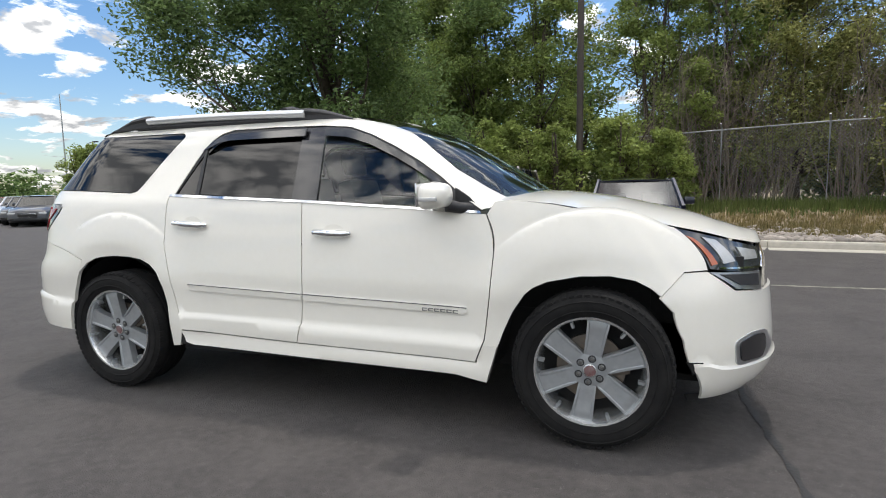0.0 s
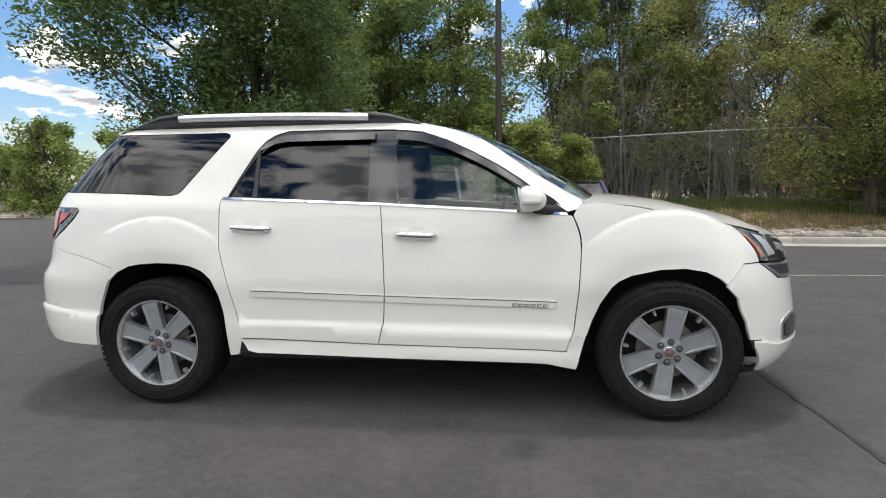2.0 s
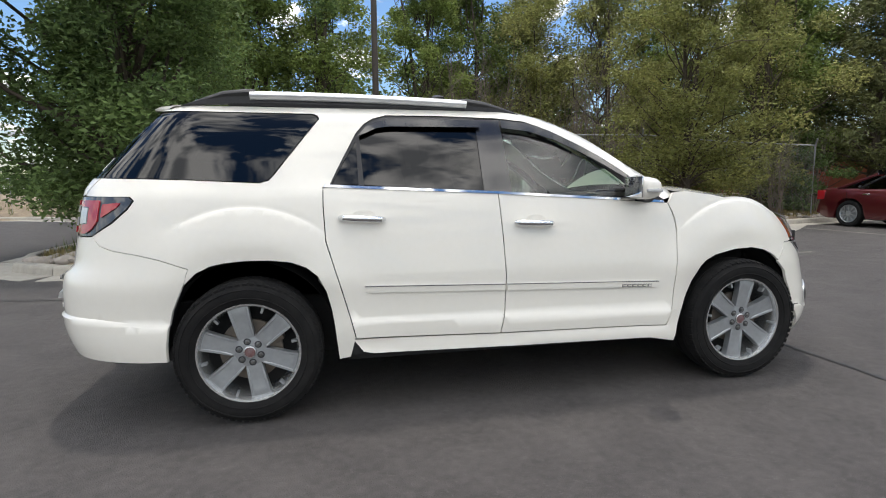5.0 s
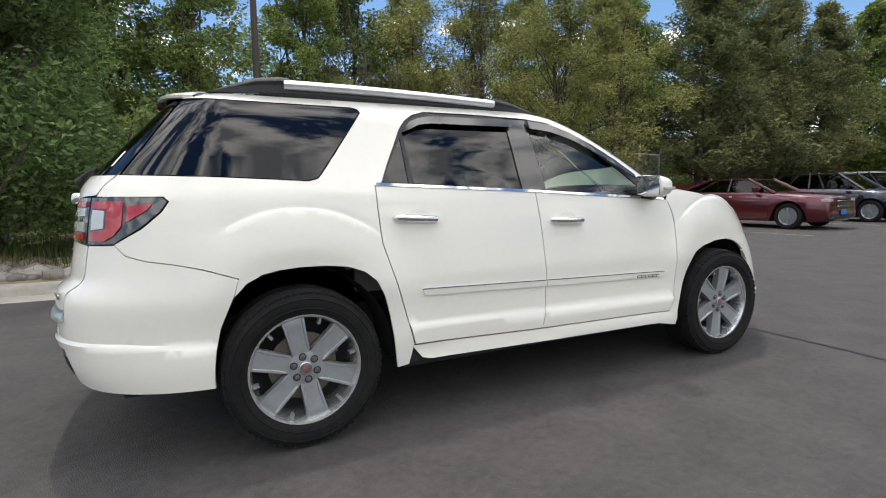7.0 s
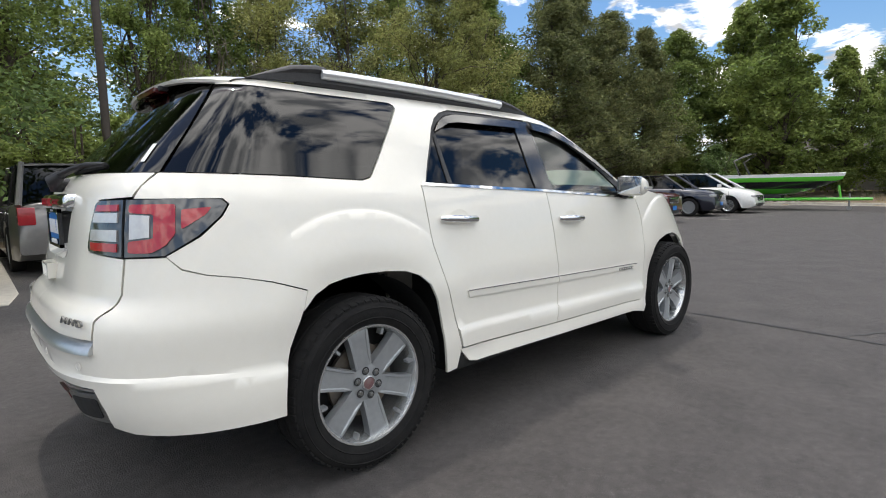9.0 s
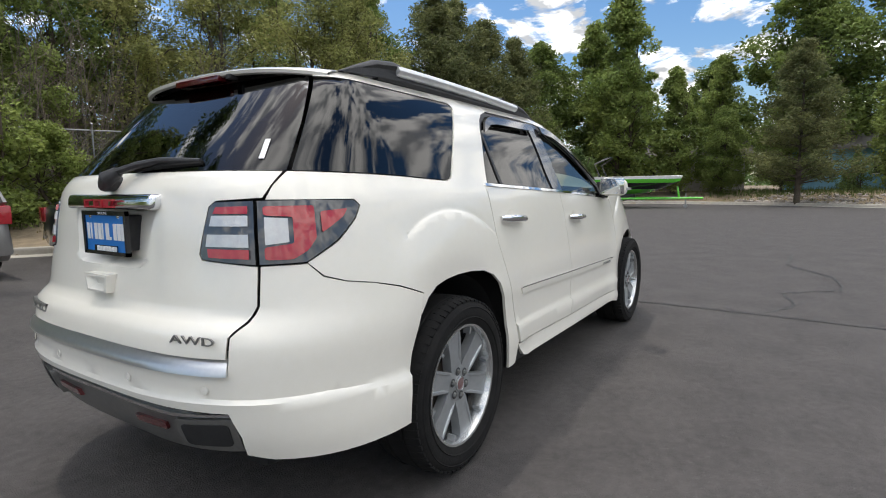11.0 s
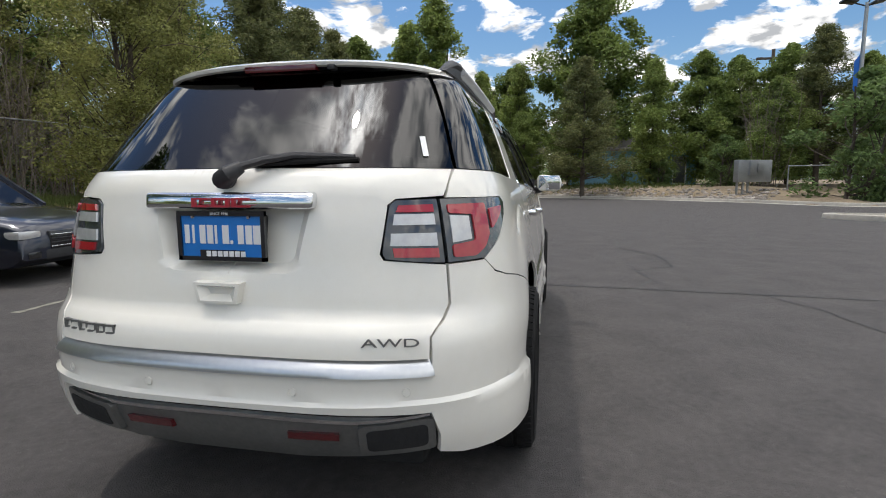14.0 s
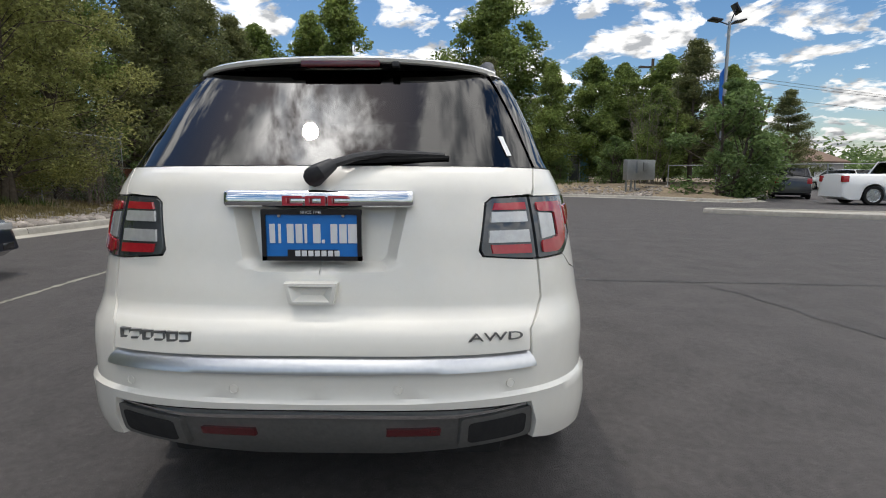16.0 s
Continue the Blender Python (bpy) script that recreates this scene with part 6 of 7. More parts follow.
t3 = tree("olive_tree", put(11.8, 11.6), "olive green bushy tree branching down to the bank", 8.6, 3.1, 0.7, 42000, 0.11, LEAF_OLIVE, 11, clumps=130, clump=0.8, top=0.5, trunks=2, slim=0.4)
again(t3, [(9.2, 18.6, 60, 1.22), (12.4, 17.6, 140, 1.22), (15.6, 13.6, 240, 1.05), (21.5, 18.5, 100, 1.2)])
# the far side of the lot: full crowns down to the bank
t4 = tree("poplar_tree", put(36.7, 7.6, 75), "tall light green tree across the lot", 13.6, 3.0, 0.8, 24000, 0.27, LEAF_LIGHT, 61, clumps=150, clump=1.0, top=0.55, trunks=2)
again(t4, [(39.5, 10.5, 175, 0.92), (38.0, 4.4, 15, 0.62), (42.0, 2.0, 210, 0.70), (37.0, -7.6, 100, 0.62)])
t5 = tree("elm_tree", put(43.5, -4.0, 300), "big round green elm across the lot", 15.6, 5.3, 1.2, 42000, 0.30, LEAF_MID, 62, clumps=230, clump=1.3, top=0.6, trunks=2)
again(t5, [(44.5, 9.0, 80, 0.62), (47.0, 3.0, 200, 0.66), (39.5, -11.2, 130, 0.60), (41.5, -14.2, 20, 0.60), (38.4, -16.4, 260, 0.60), (36.0, -20.0, 40, 0.52), (30.5, 17.0, 310, 0.66), (36.0, 13.5, 150, 0.70), (34.2, -14.2, 77, 0.42), (37.6, -2.0, 180, 0.36), (37.4, 1.4, 20, 0.36)])
p1 = pine("pine_tree", put(20.6, 12.9), "dark pine tree behind the parked cars", 10.4, 3.3, 30000, LEAF_PINE, 14)
again(p1, [(23.6, 13.3, 110, 1.04), (26.4, 13.0, 200, 1.0), (29.3, 12.6, 310, 0.95), (31.8, -2.7, 45, 0.80), (35.0, -17.0, 150, 0.92), (44, -29, 20, 0.8)])
b1 = tree("green_bush", put(1.0, 13.6), "bright green leafy bush by the lamp pole", 3.1, 1.5, 0.2, 9000, 0.12, LEAF_LIGHT, 17, clumps=40, clump=0.55, top=0.7, trunks=3, category="bush")
again(b1, [(2.9, 13.9, 100, 1.05), (4.3, 14.3, 210, 0.85), (-0.9, 13.9, 300, 1.1), (-26.5, 26.5, 10, 2.0), (-20.5, 25.5, 150, 1.7), (-33, 31, 60, 1.6), (-50, 38, 60, 2.2), (-42, 36, 10, 1.7)])
b2 = tree("dark_bush", put(-4.4, 11.8), "dense dark green bush under the trees", 3.4, 1.9, 0.1, 10000, 0.13, LEAF_DARK, 19, clumps=46, clump=0.6, top=0.7, trunks=3, category="bush")
again(b2, [(-2.2, 12.9, 120, 1.0), (26.0, -15.2, 30, 1.75), (36.0, -8.0, 80, 0.6), (36.6, -5.6, 180, 0.62), (33.6, -11.3, 80, 0.9), (17.2, 12.4, 260, 0.8), (30.8, 8.8, 200, 1.0), (6.5, 22.5, 20, 1.9), (-8.5, 23.0, 20, 1.9), (11.5, 22.0, 20, 1.9), (16.5, 21.0, 90, 1.9), (0.5, 23.5, 190, 1.9), (-3.8, 22.5, 250, 1.9)])


def dead_shrub(at, seed, height):
    rng = np.random.default_rng(seed)
    root = thing("dead_shrub", at, "leafless grey shrub of thin upright twigs", "shrub")
    bm = bmesh.new()
    for k in range(26):
        a, lean = rng.random() * 6.28, rng.random() * 0.35
        foot = Vector((rng.normal() * 0.3, rng.normal() * 0.3, -0.1))
        tip = foot + Vector((math.cos(a) * lean * height, math.sin(a) * lean * height, height * (0.6 + 0.5 * rng.random())))
        branch(bm, foot, tip, 0.022, 0.005, rng, 4, 0.05)
        for j in range(8):
            s = foot.lerp(tip, 0.3 + 0.65 * rng.random())
            branch(bm, s, s + Vector((rng.normal() * 0.35, rng.normal() * 0.35, 0.3 + 0.5 * rng.random())), 0.009, 0.003, rng, 3, 0.1)
    part("bare_crown", bm, GREY_BARK, root)
    return root


d1 = dead_shrub(put(5.5, 16.9), 23, 5.0)
again(d1, [(6.6, 17.3, 90, 1.1), (8.0, 16.6, 200, 0.85), (9.6, 15.6, 20, 0.95), (10.9, 15.2, 150, 1.0), (7.3, 18.2, 300, 1.3), (11.9, 14.6, 250, 0.8), (3.9, 16.4, 50, 0.8), (15.4, 11.9, 10, 0.55), (17.0, 12.2, 120, 0.6), (33.5, -13.6, 60, 1.2)])


# ---------------------------------------------------------------- fence, poles, buildings
fence = thing("chain_link_fence", pose(0, 0, 0), "galvanised steel fence posts with a top rail along the bank", "fence")
fx, fy = 2.69 / 2.888, -1.05 / 2.888
rail_pts = []
for k in range(-1, 5):
    x, y = 6.08 + 2.80 * k * fx, 15.55 + 2.80 * k * fy
    z = bank_z(x, y)
    bm = bmesh.new()
    tube(bm, [(x, y, z - 0.2), (x, y, z + 2.38), (x - 0.05, y - 0.12, z + 2.56)], 0.03, 8)
    part("post", bm, GALVANISED, fence)
    rail_pts.append((x, y, z + 2.36))
for a, b in zip(rail_pts, rail_pts[1:]):
    bm = bmesh.new()
    tube(bm, [a, b], 0.022, 8)
    part("rail", bm, GALVANISED, fence)
lot_fence = thing("steel_fence", pose(0, 0, 0), "galvanised fence with a top rail between lots", "fence")
lot_posts = [(31.0, -13.9), (29.0, -15.9), (27.0, -18.0), (25.5, -19.9), (24.2, -22.4), (23.0, -25.0), (21.8, -27.6)]
for x, y in lot_posts:
    bm = bmesh.new()
    tube(bm, [(x, y, -0.2), (x, y, 1.9)], 0.035, 8)
    part("post", bm, GALVANISED, lot_fence)
for (x0, y0), (x1, y1) in zip(lot_posts, lot_posts[1:]):
    bm = bmesh.new()
    tube(bm, [(x0, y0, 1.85), (x1, y1, 1.85)], 0.025, 8)
    part("rail", bm, GALVANISED, lot_fence)
# woven wire, in long diagonals
bm = bmesh.new()
for a, b in zip(rail_pts, rail_pts[1:]):
    a, b = Vector(a), Vector(b)
    span = (b - a).length
    run, low = (b - a) / span, Vector((0, 0, -2.2))
    k = -2.2
    while k < span:
        for flip in (0, 1):
            s0, s1 = max(0, k), min(span, k + 2.2)
            h0, h1 = (s0 - k) / 2.2, (s1 - k) / 2.2
            if flip:
                h0, h1 = 1 - h0, 1 - h1
            p, q = a + run * s0 + low * h0, a + run * s1 + low * h1
            w = Vector((0, 0, 0.0022))
            bm.faces.new([bm.verts.new(v) for v in (p - w, q - w, q + w, p + w)])
        k += 0.10
part("wire_mesh", bm, GALVANISED, fence)

lamp = thing("lamp_pole", put(1.87, 13.35), "dark brown steel lamp pole standing in bushes", "lamp pole")
bm = bmesh.new()
tube(bm, [(0, 0, -0.2), (0, 0, 4.0), (0, 0, 9.0)], [0.105, 0.10, 0.085], 12)
part("pole", bm, POLE, lamp)
bm = bmesh.new()
tube(bm, [(0, 0, -0.2), (0, 0, 0.35)], 0.22, 14)
part("footing", bm, KERB, lamp)
bm = soft_box(-0.25, 0.55, -0.16, 0.16, 8.95, 9.12, 0.03)
part("lamp_head", bm, POLE, lamp)

DARK_LED = mat("dark_lamp_housing", (0.03, 0.03, 0.035), 0.4, 0.3, (0.05, 0.05, 0.055), 20)
BANNER = mat("blue_banner", (0.012, 0.12, 0.48), 0.7, 0.0, (0.02, 0.16, 0.56), 6)
post = thing("light_pole", pose(32.2, -17.6, -1.3), "tall grey light pole with three lamp heads and a banner", "light pole")
bm = bmesh.new()
tube(bm, [(0, 0, -0.2), (0, 0, 5), (0, 0, 12.0)], [0.14, 0.12, 0.09], 12)
part("pole", bm, GALVANISED, post)
for dy, dz, tilt in ((0.9, 0.1, 10), (-0.55, 0.0, -10), (-0.35, 0.75, 60)):
    bm = soft_box(-0.35, 0.35, -0.35, 0.35, -0.05, 0.05, 0.02)
    bmesh.ops.transform(bm, matrix=pose(0, dy, 12.0 + dz, tilt, 0, 0), verts=bm.verts[:])
    part("lamp_head", bm, DARK_LED, post)
    bm = bmesh.new()
    tube(bm, [(0, 0, 11.8), (0, dy, 12.0 + dz)], 0.04, 8)
    part("arm", bm, DARK_LED, post)
bm = bmesh.new()
prism(bm, [(-0.06, 6.7), (0.30, 7.4), (0.34, 8.9), (0.02, 9.4), (-0.04, 8.0)], -0.02, 0.02, pose(0, 0, 0, 0, 0, 70))
part("banner", bm, BANNER, post, "blue vertical banner")

# blue house behind the trees
SIDING = mat("blue_siding", (0.16, 0.36, 0.50), 0.8, 0.0, (0.22, 0.44, 0.58), 5, 0.1)
ROOFING = mat("grey_shingles", (0.11, 0.10, 0.095), 0.9, 0.0, (0.18, 0.165, 0.15), 8, 0.4)
RED_WALL = mat("weathered_red_wall", (0.26, 0.075, 0.05), 0.9, 0.0, (0.36, 0.12, 0.08), 4, 0.2)
GREY_WALL = mat("grey_block_wall", (0.30, 0.29, 0.28), 0.9, 0.0, (0.40, 0.385, 0.37), 4, 0.2)
PANE = mat("dark_window_pane", (0.02, 0.024, 0.03), 0.08, 0.0, (0.04, 0.045, 0.05), 3)


def house(name, at, label, length, depth, height, rise, wall_mat, windows, roof_mat):
    root = thing(name, at, label, "house")
    bm = bmesh.new()
    box(bm, -length / 2, length / 2, -depth / 2, depth / 2, 0, height)
    part("wall", bm, wall_mat, root)
    bm = bmesh.new()
    o = 0.45
    prism(bm, [(-depth / 2 - o, height - 0.12), (0, height + rise), (depth / 2 + o, height - 0.12), (depth / 2 + o, height + 0.03), (0, height + rise + 0.16), (-depth / 2 - o, height + 0.03)], -length / 2 - o, length / 2 + o, pose(0, 0, 0, 0, 0, 90))
    part("roof", bm, roof_mat, root)
    bm = bmesh.new()
    prism(bm, [(-depth / 2, height), (0, height + rise), (depth / 2, height)], -length / 2, length / 2, pose(0, 0, 0, 0, 0, 90))
    part("gable", bm, wall_mat, root)
    for x, w, z, h in windows:
        win = part("window", soft_box(x - w / 2, x + w / 2, -depth / 2 - 0.05, -depth / 2 + 0.02, z, z + h, 0.01, 1), WHITE, root, "white framed window")
        part("pane", soft_box(x - w / 2 + 0.07, x + w / 2 - 0.07, -depth / 2 - 0.06, -depth / 2 - 0.04, z + 0.07, z + h - 0.07, 0.004, 1), PANE, win)
    return root


house("blue_house", pose(42.5, -7.0, 0.65, 0, 0, -100), "low pale blue house behind shrubs", 9.0, 6.0, 2.7, 1.1, SIDING, ((-2.6, 1.4, 1.0, 1.1), (1.2, 2.2, 1.0, 1.1), (3.4, 0.9, 0.1, 2.0)), ROOFING)
house("grey_house", pose(43.5, 5.0, 0.65, 0, 0, -85), "low grey house with a pale fascia", 9.0, 6.0, 2.6, 1.0, GREY_WALL, ((-2, 1.4, 1.0, 1.1), (2, 1.4, 1.0, 1.1)), ROOFING)
house("red_building", pose(30.0, 24.0, 0.6, 0, 0, -20), "weathered red wall of a building behind pines", 26.0, 6.0, 2.9, 0.8, RED_WALL, ((-6, 1.4, 1.0, 1.1), (2, 1.4, 1.0, 1.1)), ROOFING)
house("brown_roofed_house", pose(62, -40, 0, 0, 0, -60), "distant house with a brown roof", 10, 8, 2.8, 1.6, GREY_WALL, ((-2, 1.4, 1.0, 1.1), (2, 1.4, 1.0, 1.1)), mat("brown_shingles", (0.13, 0.08, 0.055), 0.9, 0.0, (0.2, 0.13, 0.09), 6, 0.3))

box_root = thing("electrical_cabinet", put(29.6, -11.6, -70), "grey steel electrical cabinet on legs", "cabinet")
part("cabinet_body", soft_box(-1.0, 1.0, -0.2, 0.2, 0.55, 1.75, 0.02), GALVANISED, box_root)
for x in (-0.9, -0.55, -0.25):
    part("leg", soft_box(x - 0.04, x + 0.04, -0.05, 0.05, -0.3, 0.56, 0.005, 1), GALVANISED, box_root)
for x0, x1, z0, z1 in ((-0.4, 0.0, 0.95, 1.7), (0.05, 0.45, 1.1, 1.6)):
    part("meter_box", soft_box(x0, x1, -0.34, -0.19, z0, z1, 0.015), GALVANISED, box_root)

# utility pole and wires
up_pole = thing("utility_pole", pose(40.5, -16.0, 0), "weathered wooden utility pole with wires", "utility pole")
bm = bmesh.new()
tube(bm, [(0, 0, -0.2), (0, 0, 10.2)], [0.16, 0.11], 10)
part("pole", bm, BARK, up_pole)
part("crossarm", soft_box(-0.06, 0.06, -1.1, 1.1, 9.5, 9.65, 0.01, 1), BARK, up_pole)
for dy, dz in ((-1.0, 9.7), (1.0, 9.7), (0.0, 8.4)):
    bm = bmesh.new()
    tube(bm, [(30 * k / 12 - 0.0, dy - 90 * k / 12, dz - 1.6 * math.sin(math.pi * k / 12)) for k in range(13)], 0.016, 4)
    part("wire", bm, DARK_LED, up_pole)
flag = thing("flag_pole", pose(-70, 50, 0), "thin pale flag pole far off", "pole")
bm = bmesh.new()
tube(bm, [(0, 0, 0), (0, 0, 15.5)], [0.12, 0.06], 8)
part("pole", bm, GALVANISED, flag)
for x, y in ((-58, 44), (-82, 47)):
    sl = thing("street_lamp", pose(x, y, 0), "grey street lamp far off", "street lamp", group="far street lamps")
    bm = bmesh.new()
    tube(bm, [(0, 0, 0), (0, 0, 7.4), (0.4, 0, 7.9), (1.3, 0, 8.0)], [0.09, 0.07, 0.05, 0.05], 8)
    part("pole", bm, GALVANISED, sl)
    part("lamp_head", soft_box(1.1, 1.8, -0.14, 0.14, 7.92, 8.06, 0.02, 1), DARK_LED, sl)
far_fence = thing("far_fence", pose(0, 0, 0), "low wire fence with posts across the lot", "fence")
ff = [(-62, 42.5), (-42, 32.5), (-28, 28), (-14, 24)]
for (x, y) in dense(ff, 3.0):
    z = bank_z(x, y)
    bm = bmesh.new()
    tube(bm, [(x, y, z - 0.2), (x, y, z + 1.6)], 0.010, 6)
    part("post", bm, GALVANISED, far_fence)
bm = bmesh.new()
tube(bm, [(x, y, bank_z(x, y) + 1.58) for x, y in dense(ff, 3.0)], 0.022, 6)
part("rail", bm, GALVANISED, far_fence)

# far woods close the horizon
def far_woods():
    rng = np.random.default_rng(31)
    cs, rs = [], []
    for k in range(460):
        a = rng.random() * 2 * math.pi
        d = 95 + 60 * rng.random()
        hgt = 2.5 + 4 * rng.random() ** 2
        for j in range(3):
            cs.append((d * math.cos(a) + rng.normal() * 2, d * math.sin(a) + rng.normal() * 2, hgt * (0.25 + 0.3 * j)))
            rs.append(2.2 + 1.4 * rng.random())
    me = leaf_mesh("far_woods", np.array(cs), np.array(rs), 110000, 0.8, LEAF_DARK, rng)
    return tagged(new("far_woods", me), "distant belt of dark green trees", "trees", kind="stuff")


far_woods()

# raised concrete island
def island():
    k = len(ISLAND)
    bm = bmesh.new()
    cx, cy = sum(p[0] for p in ISLAND) / k, sum(p[1] for p in ISLAND) / k
    pts = [(cx + (x - cx) * 1.0, cy + (y - cy) * 1.0) for x, y in rounded(ISLAND, 0.6)]
    levels = [[bm.verts.new((cx + (x - cx) * s, cy + (y - cy) * s, z)) for x, y in pts] for s, z in ((1.0, 0.0), (0.995, 0.11), (0.985, 0.14), (0.88, 0.14), (0.875, 0.10))]
    for a, b in zip(levels, levels[1:]):
        for i in range(len(a)):
            bm.faces.new((a[i], a[(i + 1) % len(a)], b[(i + 1) % len(a)], b[i]))
    bm.faces.new(levels[-1])
    bmesh.ops.recalc_face_normals(bm, faces=bm.faces[:])
    ob = part("concrete_island", bm, KERB)
    return tagged(ob, "low raised concrete island in the lot", "kerb", kind="structure")


island()

# tar-filled joints and cracks, and worn paint lines
def crack(name, pts, width, material, label, wob=0.03, seed=1):
    rng = np.random.default_rng(seed)
    run = dense(pts, 0.05)
    left, right = [], []
    ns = normals(run)
    drift = 0.0
    for (x, y), (nx, ny) in zip(run, ns):
        drift = drift * 0.9 + rng.normal() * wob
        w = width * (0.35 + 0.9 * rng.random()) / 2
        left.append((x + nx * (drift + w), y + ny * (drift + w), 0.005))
        right.append((x + nx * (drift - w), y + ny * (drift - w), 0.005))
    k = len(run)
    vs = left + right
    fs = [(i, i + 1, k + i + 1, k + i) for i in range(k - 1)]
    return tagged(mesh_ob(name, vs, fs, material), label, "ground", kind="structure")


crack("asphalt_joint", [(3.78, 4.0), (3.86, 0.1), (3.90, -1.2), (3.82, -2.4), (3.70, -4.0), (3.55, -6.0), (3.4, -12)], 0.042, PATCH, "dark tar-filled joint across the asphalt", 0.003, 2)
crack("asphalt_crack", [(3.72, -3.3), (3.1, -3.6), (2.3, -3.75), (1.4, -3.9), (0.2, -4.4)], 0.022, PATCH, "thin dark crack in the asphalt", 0.008, 3)
crack("asphalt_crack", [(3.9, -2.0), (4.5, -2.25), (5.1, -2.15), (5.6, -2.7), (6.6, -2.75), (7.6, -2.2), (9.0, -2.3)], 0.028, PATCH, "thin dark crack in the asphalt", 0.010, 4)
crack("asphalt_crack", [(7.0, -7.0), (8.2, -5.2), (9.0, -4.9), (11, -5.6)], 0.025, PATCH, "thin dark crack in the asphalt", 0.010, 5)
crack("asphalt_crack", [(-30, 3.5), (-14, 3.1), (-6, 3.3), (-2.5, 2.9)], 0.03, PATCH, "thin dark crack in the asphalt", 0.010, 6)
crack("asphalt_crack", [(12, -1.0), (17, 0.5), (22, 0.2)], 0.03, PATCH, "thin dark crack in the asphalt", 0.010, 7)
crack("paint_line", [(1.6, 4.14), (3.9, 4.15), (9.0, 4.2)], 0.09, LINE_PAINT, "worn pale parking line", 0.004, 8)
crack("paint_line", [(13.4, 4.0), (13.3, 9.0)], 0.10, LINE_PAINT, "worn pale parking line", 0.004, 9)
crack("paint_line", [(18.6, 3.6), (18.4, 9.5)], 0.10, LINE_PAINT, "worn pale parking line", 0.004, 10)
crack("paint_line", [(21.9, 3.4), (21.7, 9.5)], 0.10, LINE_PAINT, "worn pale parking line", 0.004, 11)


# ---------------------------------------------------------------- stones and grass on the bank
def stone_mesh(seed):
    rng = np.random.default_rng(seed)
    bm = bmesh.new()
    bmesh.ops.create_icosphere(bm, subdivisions=1 if seed % 3 else 2, radius=1.0)
    for v in bm.verts:
        n = 1 + 0.22 * noise.noise(v.co * 1.3 + Vector((seed * 7.1, 0, 0)))
        v.co = Vector((v.co.x * n * 1.25, v.co.y * n, max(v.co.z * n * 0.62, -0.35)))
    me = bpy.data.meshes.new("stone")
    bm.to_mesh(me)
    bm.free()
    me.shade_smooth()
    me.materials.append(STONE)
    return me


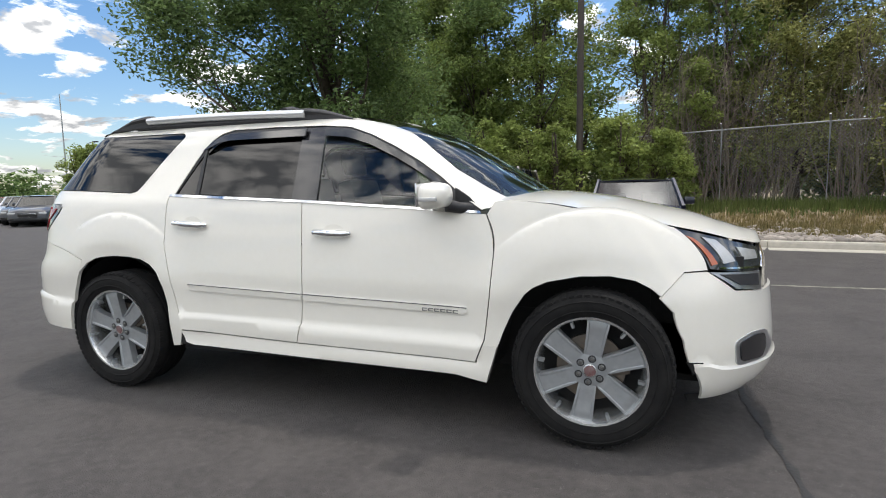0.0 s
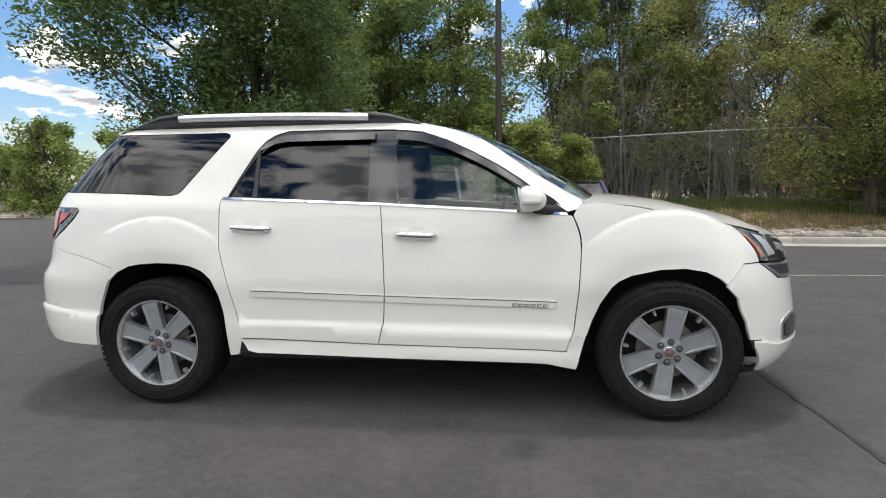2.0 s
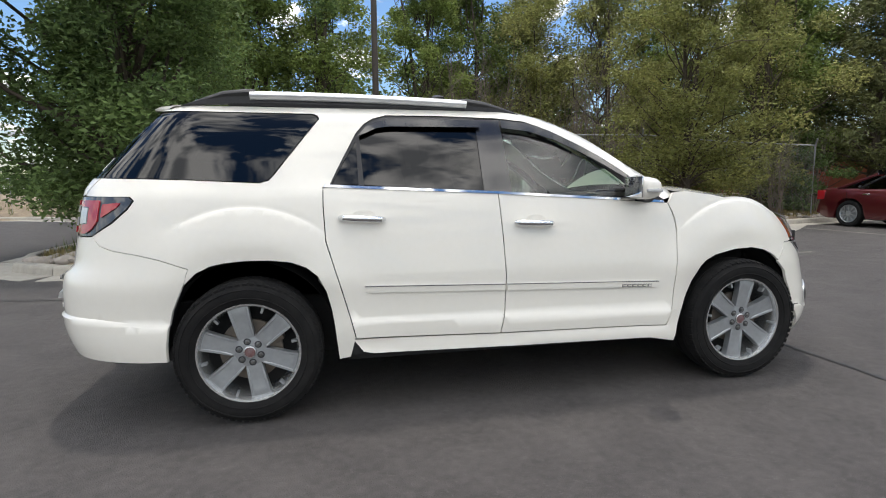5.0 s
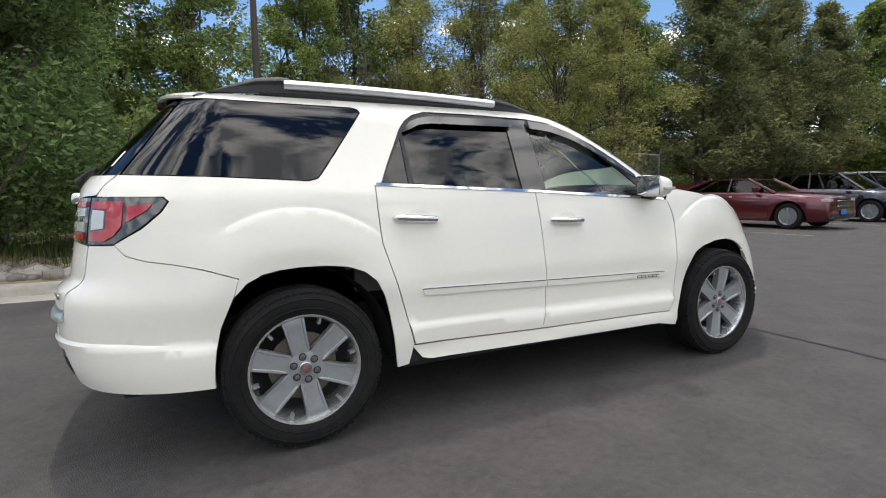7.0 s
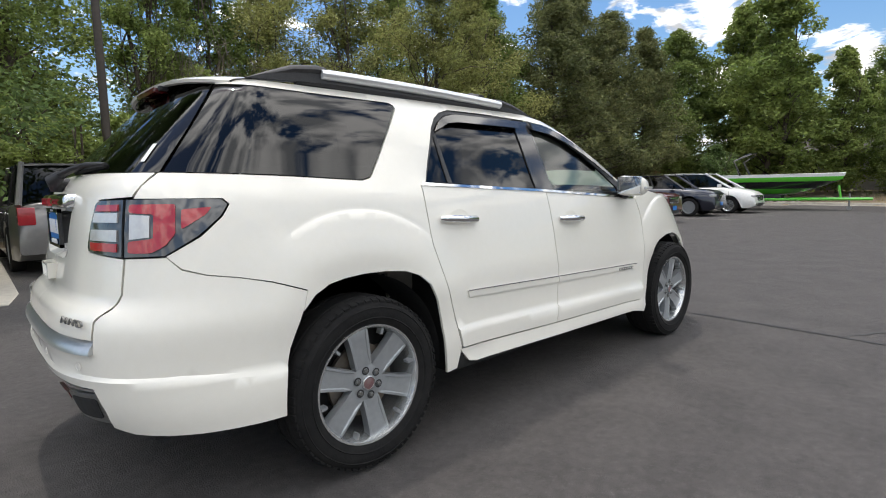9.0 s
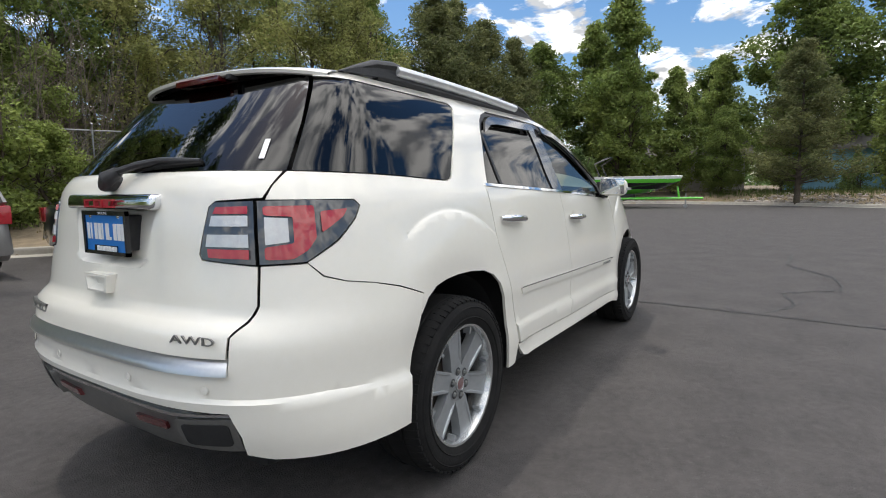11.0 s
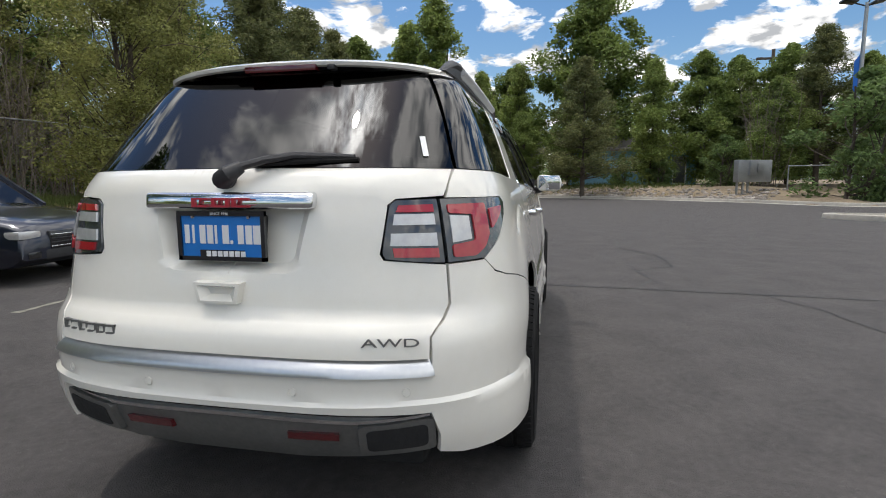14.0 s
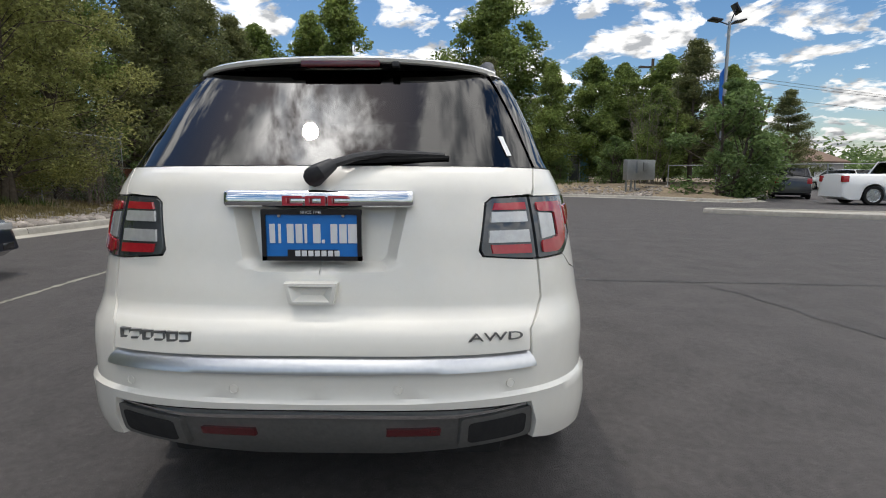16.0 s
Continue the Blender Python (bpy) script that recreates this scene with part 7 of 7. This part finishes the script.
def scatter_stones():
    rng = np.random.default_rng(41)
    kinds = [stone_mesh(k) for k in range(6)]
    near, far = [], []
    stretches = (((5.6, 9.1), (12.2, 8.2), 700, 1.7), ((-4.4, 5.3), (-1.4, 5.1), 420, 3.0), ((12.2, 8.2), (18, 10.9), 160, 1.6), ((26, -11), (33.5, 0.5), 700, 4.0), ((31.5, 9.5), (34, 5), 90, 2.5), ((33.6, 4.0), (33, 0.0), 120, 3.0))
    for si, ((x0, y0), (x1, y1), count, deep) in enumerate(stretches):
        d = math.hypot(x1 - x0, y1 - y0)
        nx, ny = -(y1 - y0) / d, (x1 - x0) / d
        if si == 3 or si == 5:
            nx, ny = abs(ny), -abs(nx) if False else (x1 - x0) / d * -1
            nx = (y1 - y0) / d
        for k in range(count):
            t, o = rng.random(), 0.25 + deep * rng.random() ** 1.4
            x, y = x0 + (x1 - x0) * t + nx * o, y0 + (y1 - y0) * t + ny * o
            s = (0.06 + 0.09 * rng.random() ** 1.6) * (1.15 if o < 0.9 else 0.8) * (1.25 if si > 2 else 1.0)
            dist = float(kerb_distance(np.array([x]), np.array([y]))[0])
            if dist < 0.22:
                continue
            z = bank_height(x, y, dist) + s * 0.15
            (near if si < 2 and o < 1.5 and len(near) < 290 else far).append((x, y, z, s, rng.random() * 360, int(rng.integers(0, 6))))
    for x, y, z, s, a, k in near:
        ob = new("stone", kinds[k])
        ob.parent = BANK
        ob.matrix_local = pose(x, y, z, 0, 0, a) @ Matrix.Diagonal((s, s, s, 1))
    vs, fs = [], []
    for x, y, z, s, a, k in far:
        me = kinds[(k % 2) + 1 if k % 3 == 0 else k]
        m = pose(x, y, z, 0, 0, a) @ Matrix.Diagonal((s, s, s, 1))
        b = len(vs)
        vs += [(m @ v.co)[:] for v in me.vertices]
        fs += [tuple(b + i for i in p.vertices) for p in me.polygons]
    ob = mesh_ob("loose_stones", vs, fs, STONE, BANK, "rounded river stones", smooth_it=True)
    tagged(ob, kind="stuff")


scatter_stones()


def grass(name, spots, material, label, seed, count, tall):
    """Tufts of thin blades."""
    rng = np.random.default_rng(seed)
    vs, fs = [], []
    for (x0, y0, x1, y1, spread, share) in spots:
        for k in range(int(count * share)):
            t = rng.random()
            x, y = x0 + (x1 - x0) * t + rng.normal() * spread, y0 + (y1 - y0) * t + rng.normal() * spread
            dist = float(kerb_distance(np.array([x]), np.array([y]))[0])
            if dist < 0.3:
                continue
            z = bank_height(x, y, dist) - 0.02
            for j in range(7):
                a = rng.random() * 6.28
                px, py = x + rng.normal() * 0.07, y + rng.normal() * 0.07
                hgt, w, ln = tall * (0.5 + rng.random()), 0.008 + 0.008 * rng.random(), 0.35 * rng.random()
                b = len(vs)
                vs += [(px - w * math.sin(a), py + w * math.cos(a), z), (px + w * math.sin(a), py - w * math.cos(a), z), (px + ln * hgt * math.cos(a), py + ln * hgt * math.sin(a), z + hgt)]
                fs.append((b, b + 1, b + 2))
    return tagged(mesh_ob(name, vs, fs, material), label, "grass", kind="stuff")


grass("dry_grass", ((5.0, 12.0, 12.5, 10.6, 0.9, 1.0), (5.6, 10.6, 12.0, 9.8, 0.5, 0.8), (-4.2, 6.6, -1.6, 6.4, 0.5, 0.25), (14, 11.5, 18, 12.4, 0.5, 0.25), (29, -8, 35, 2, 1.5, 0.3)), GRASS, "dry straw-coloured grass", 51, 1300, 0.12)
grass("green_grass", ((2.0, 15.0, 13.0, 12.4, 0.6, 1.0), (-4.4, 8.4, -1.6, 8.4, 0.8, 0.4), (35, -9, 37.5, 2, 1.0, 0.5), (-58, 41, -14, 24.5, 1.2, 0.5)), GREEN_GRASS, "rough green grass along the fence", 52, 1500, 0.24)
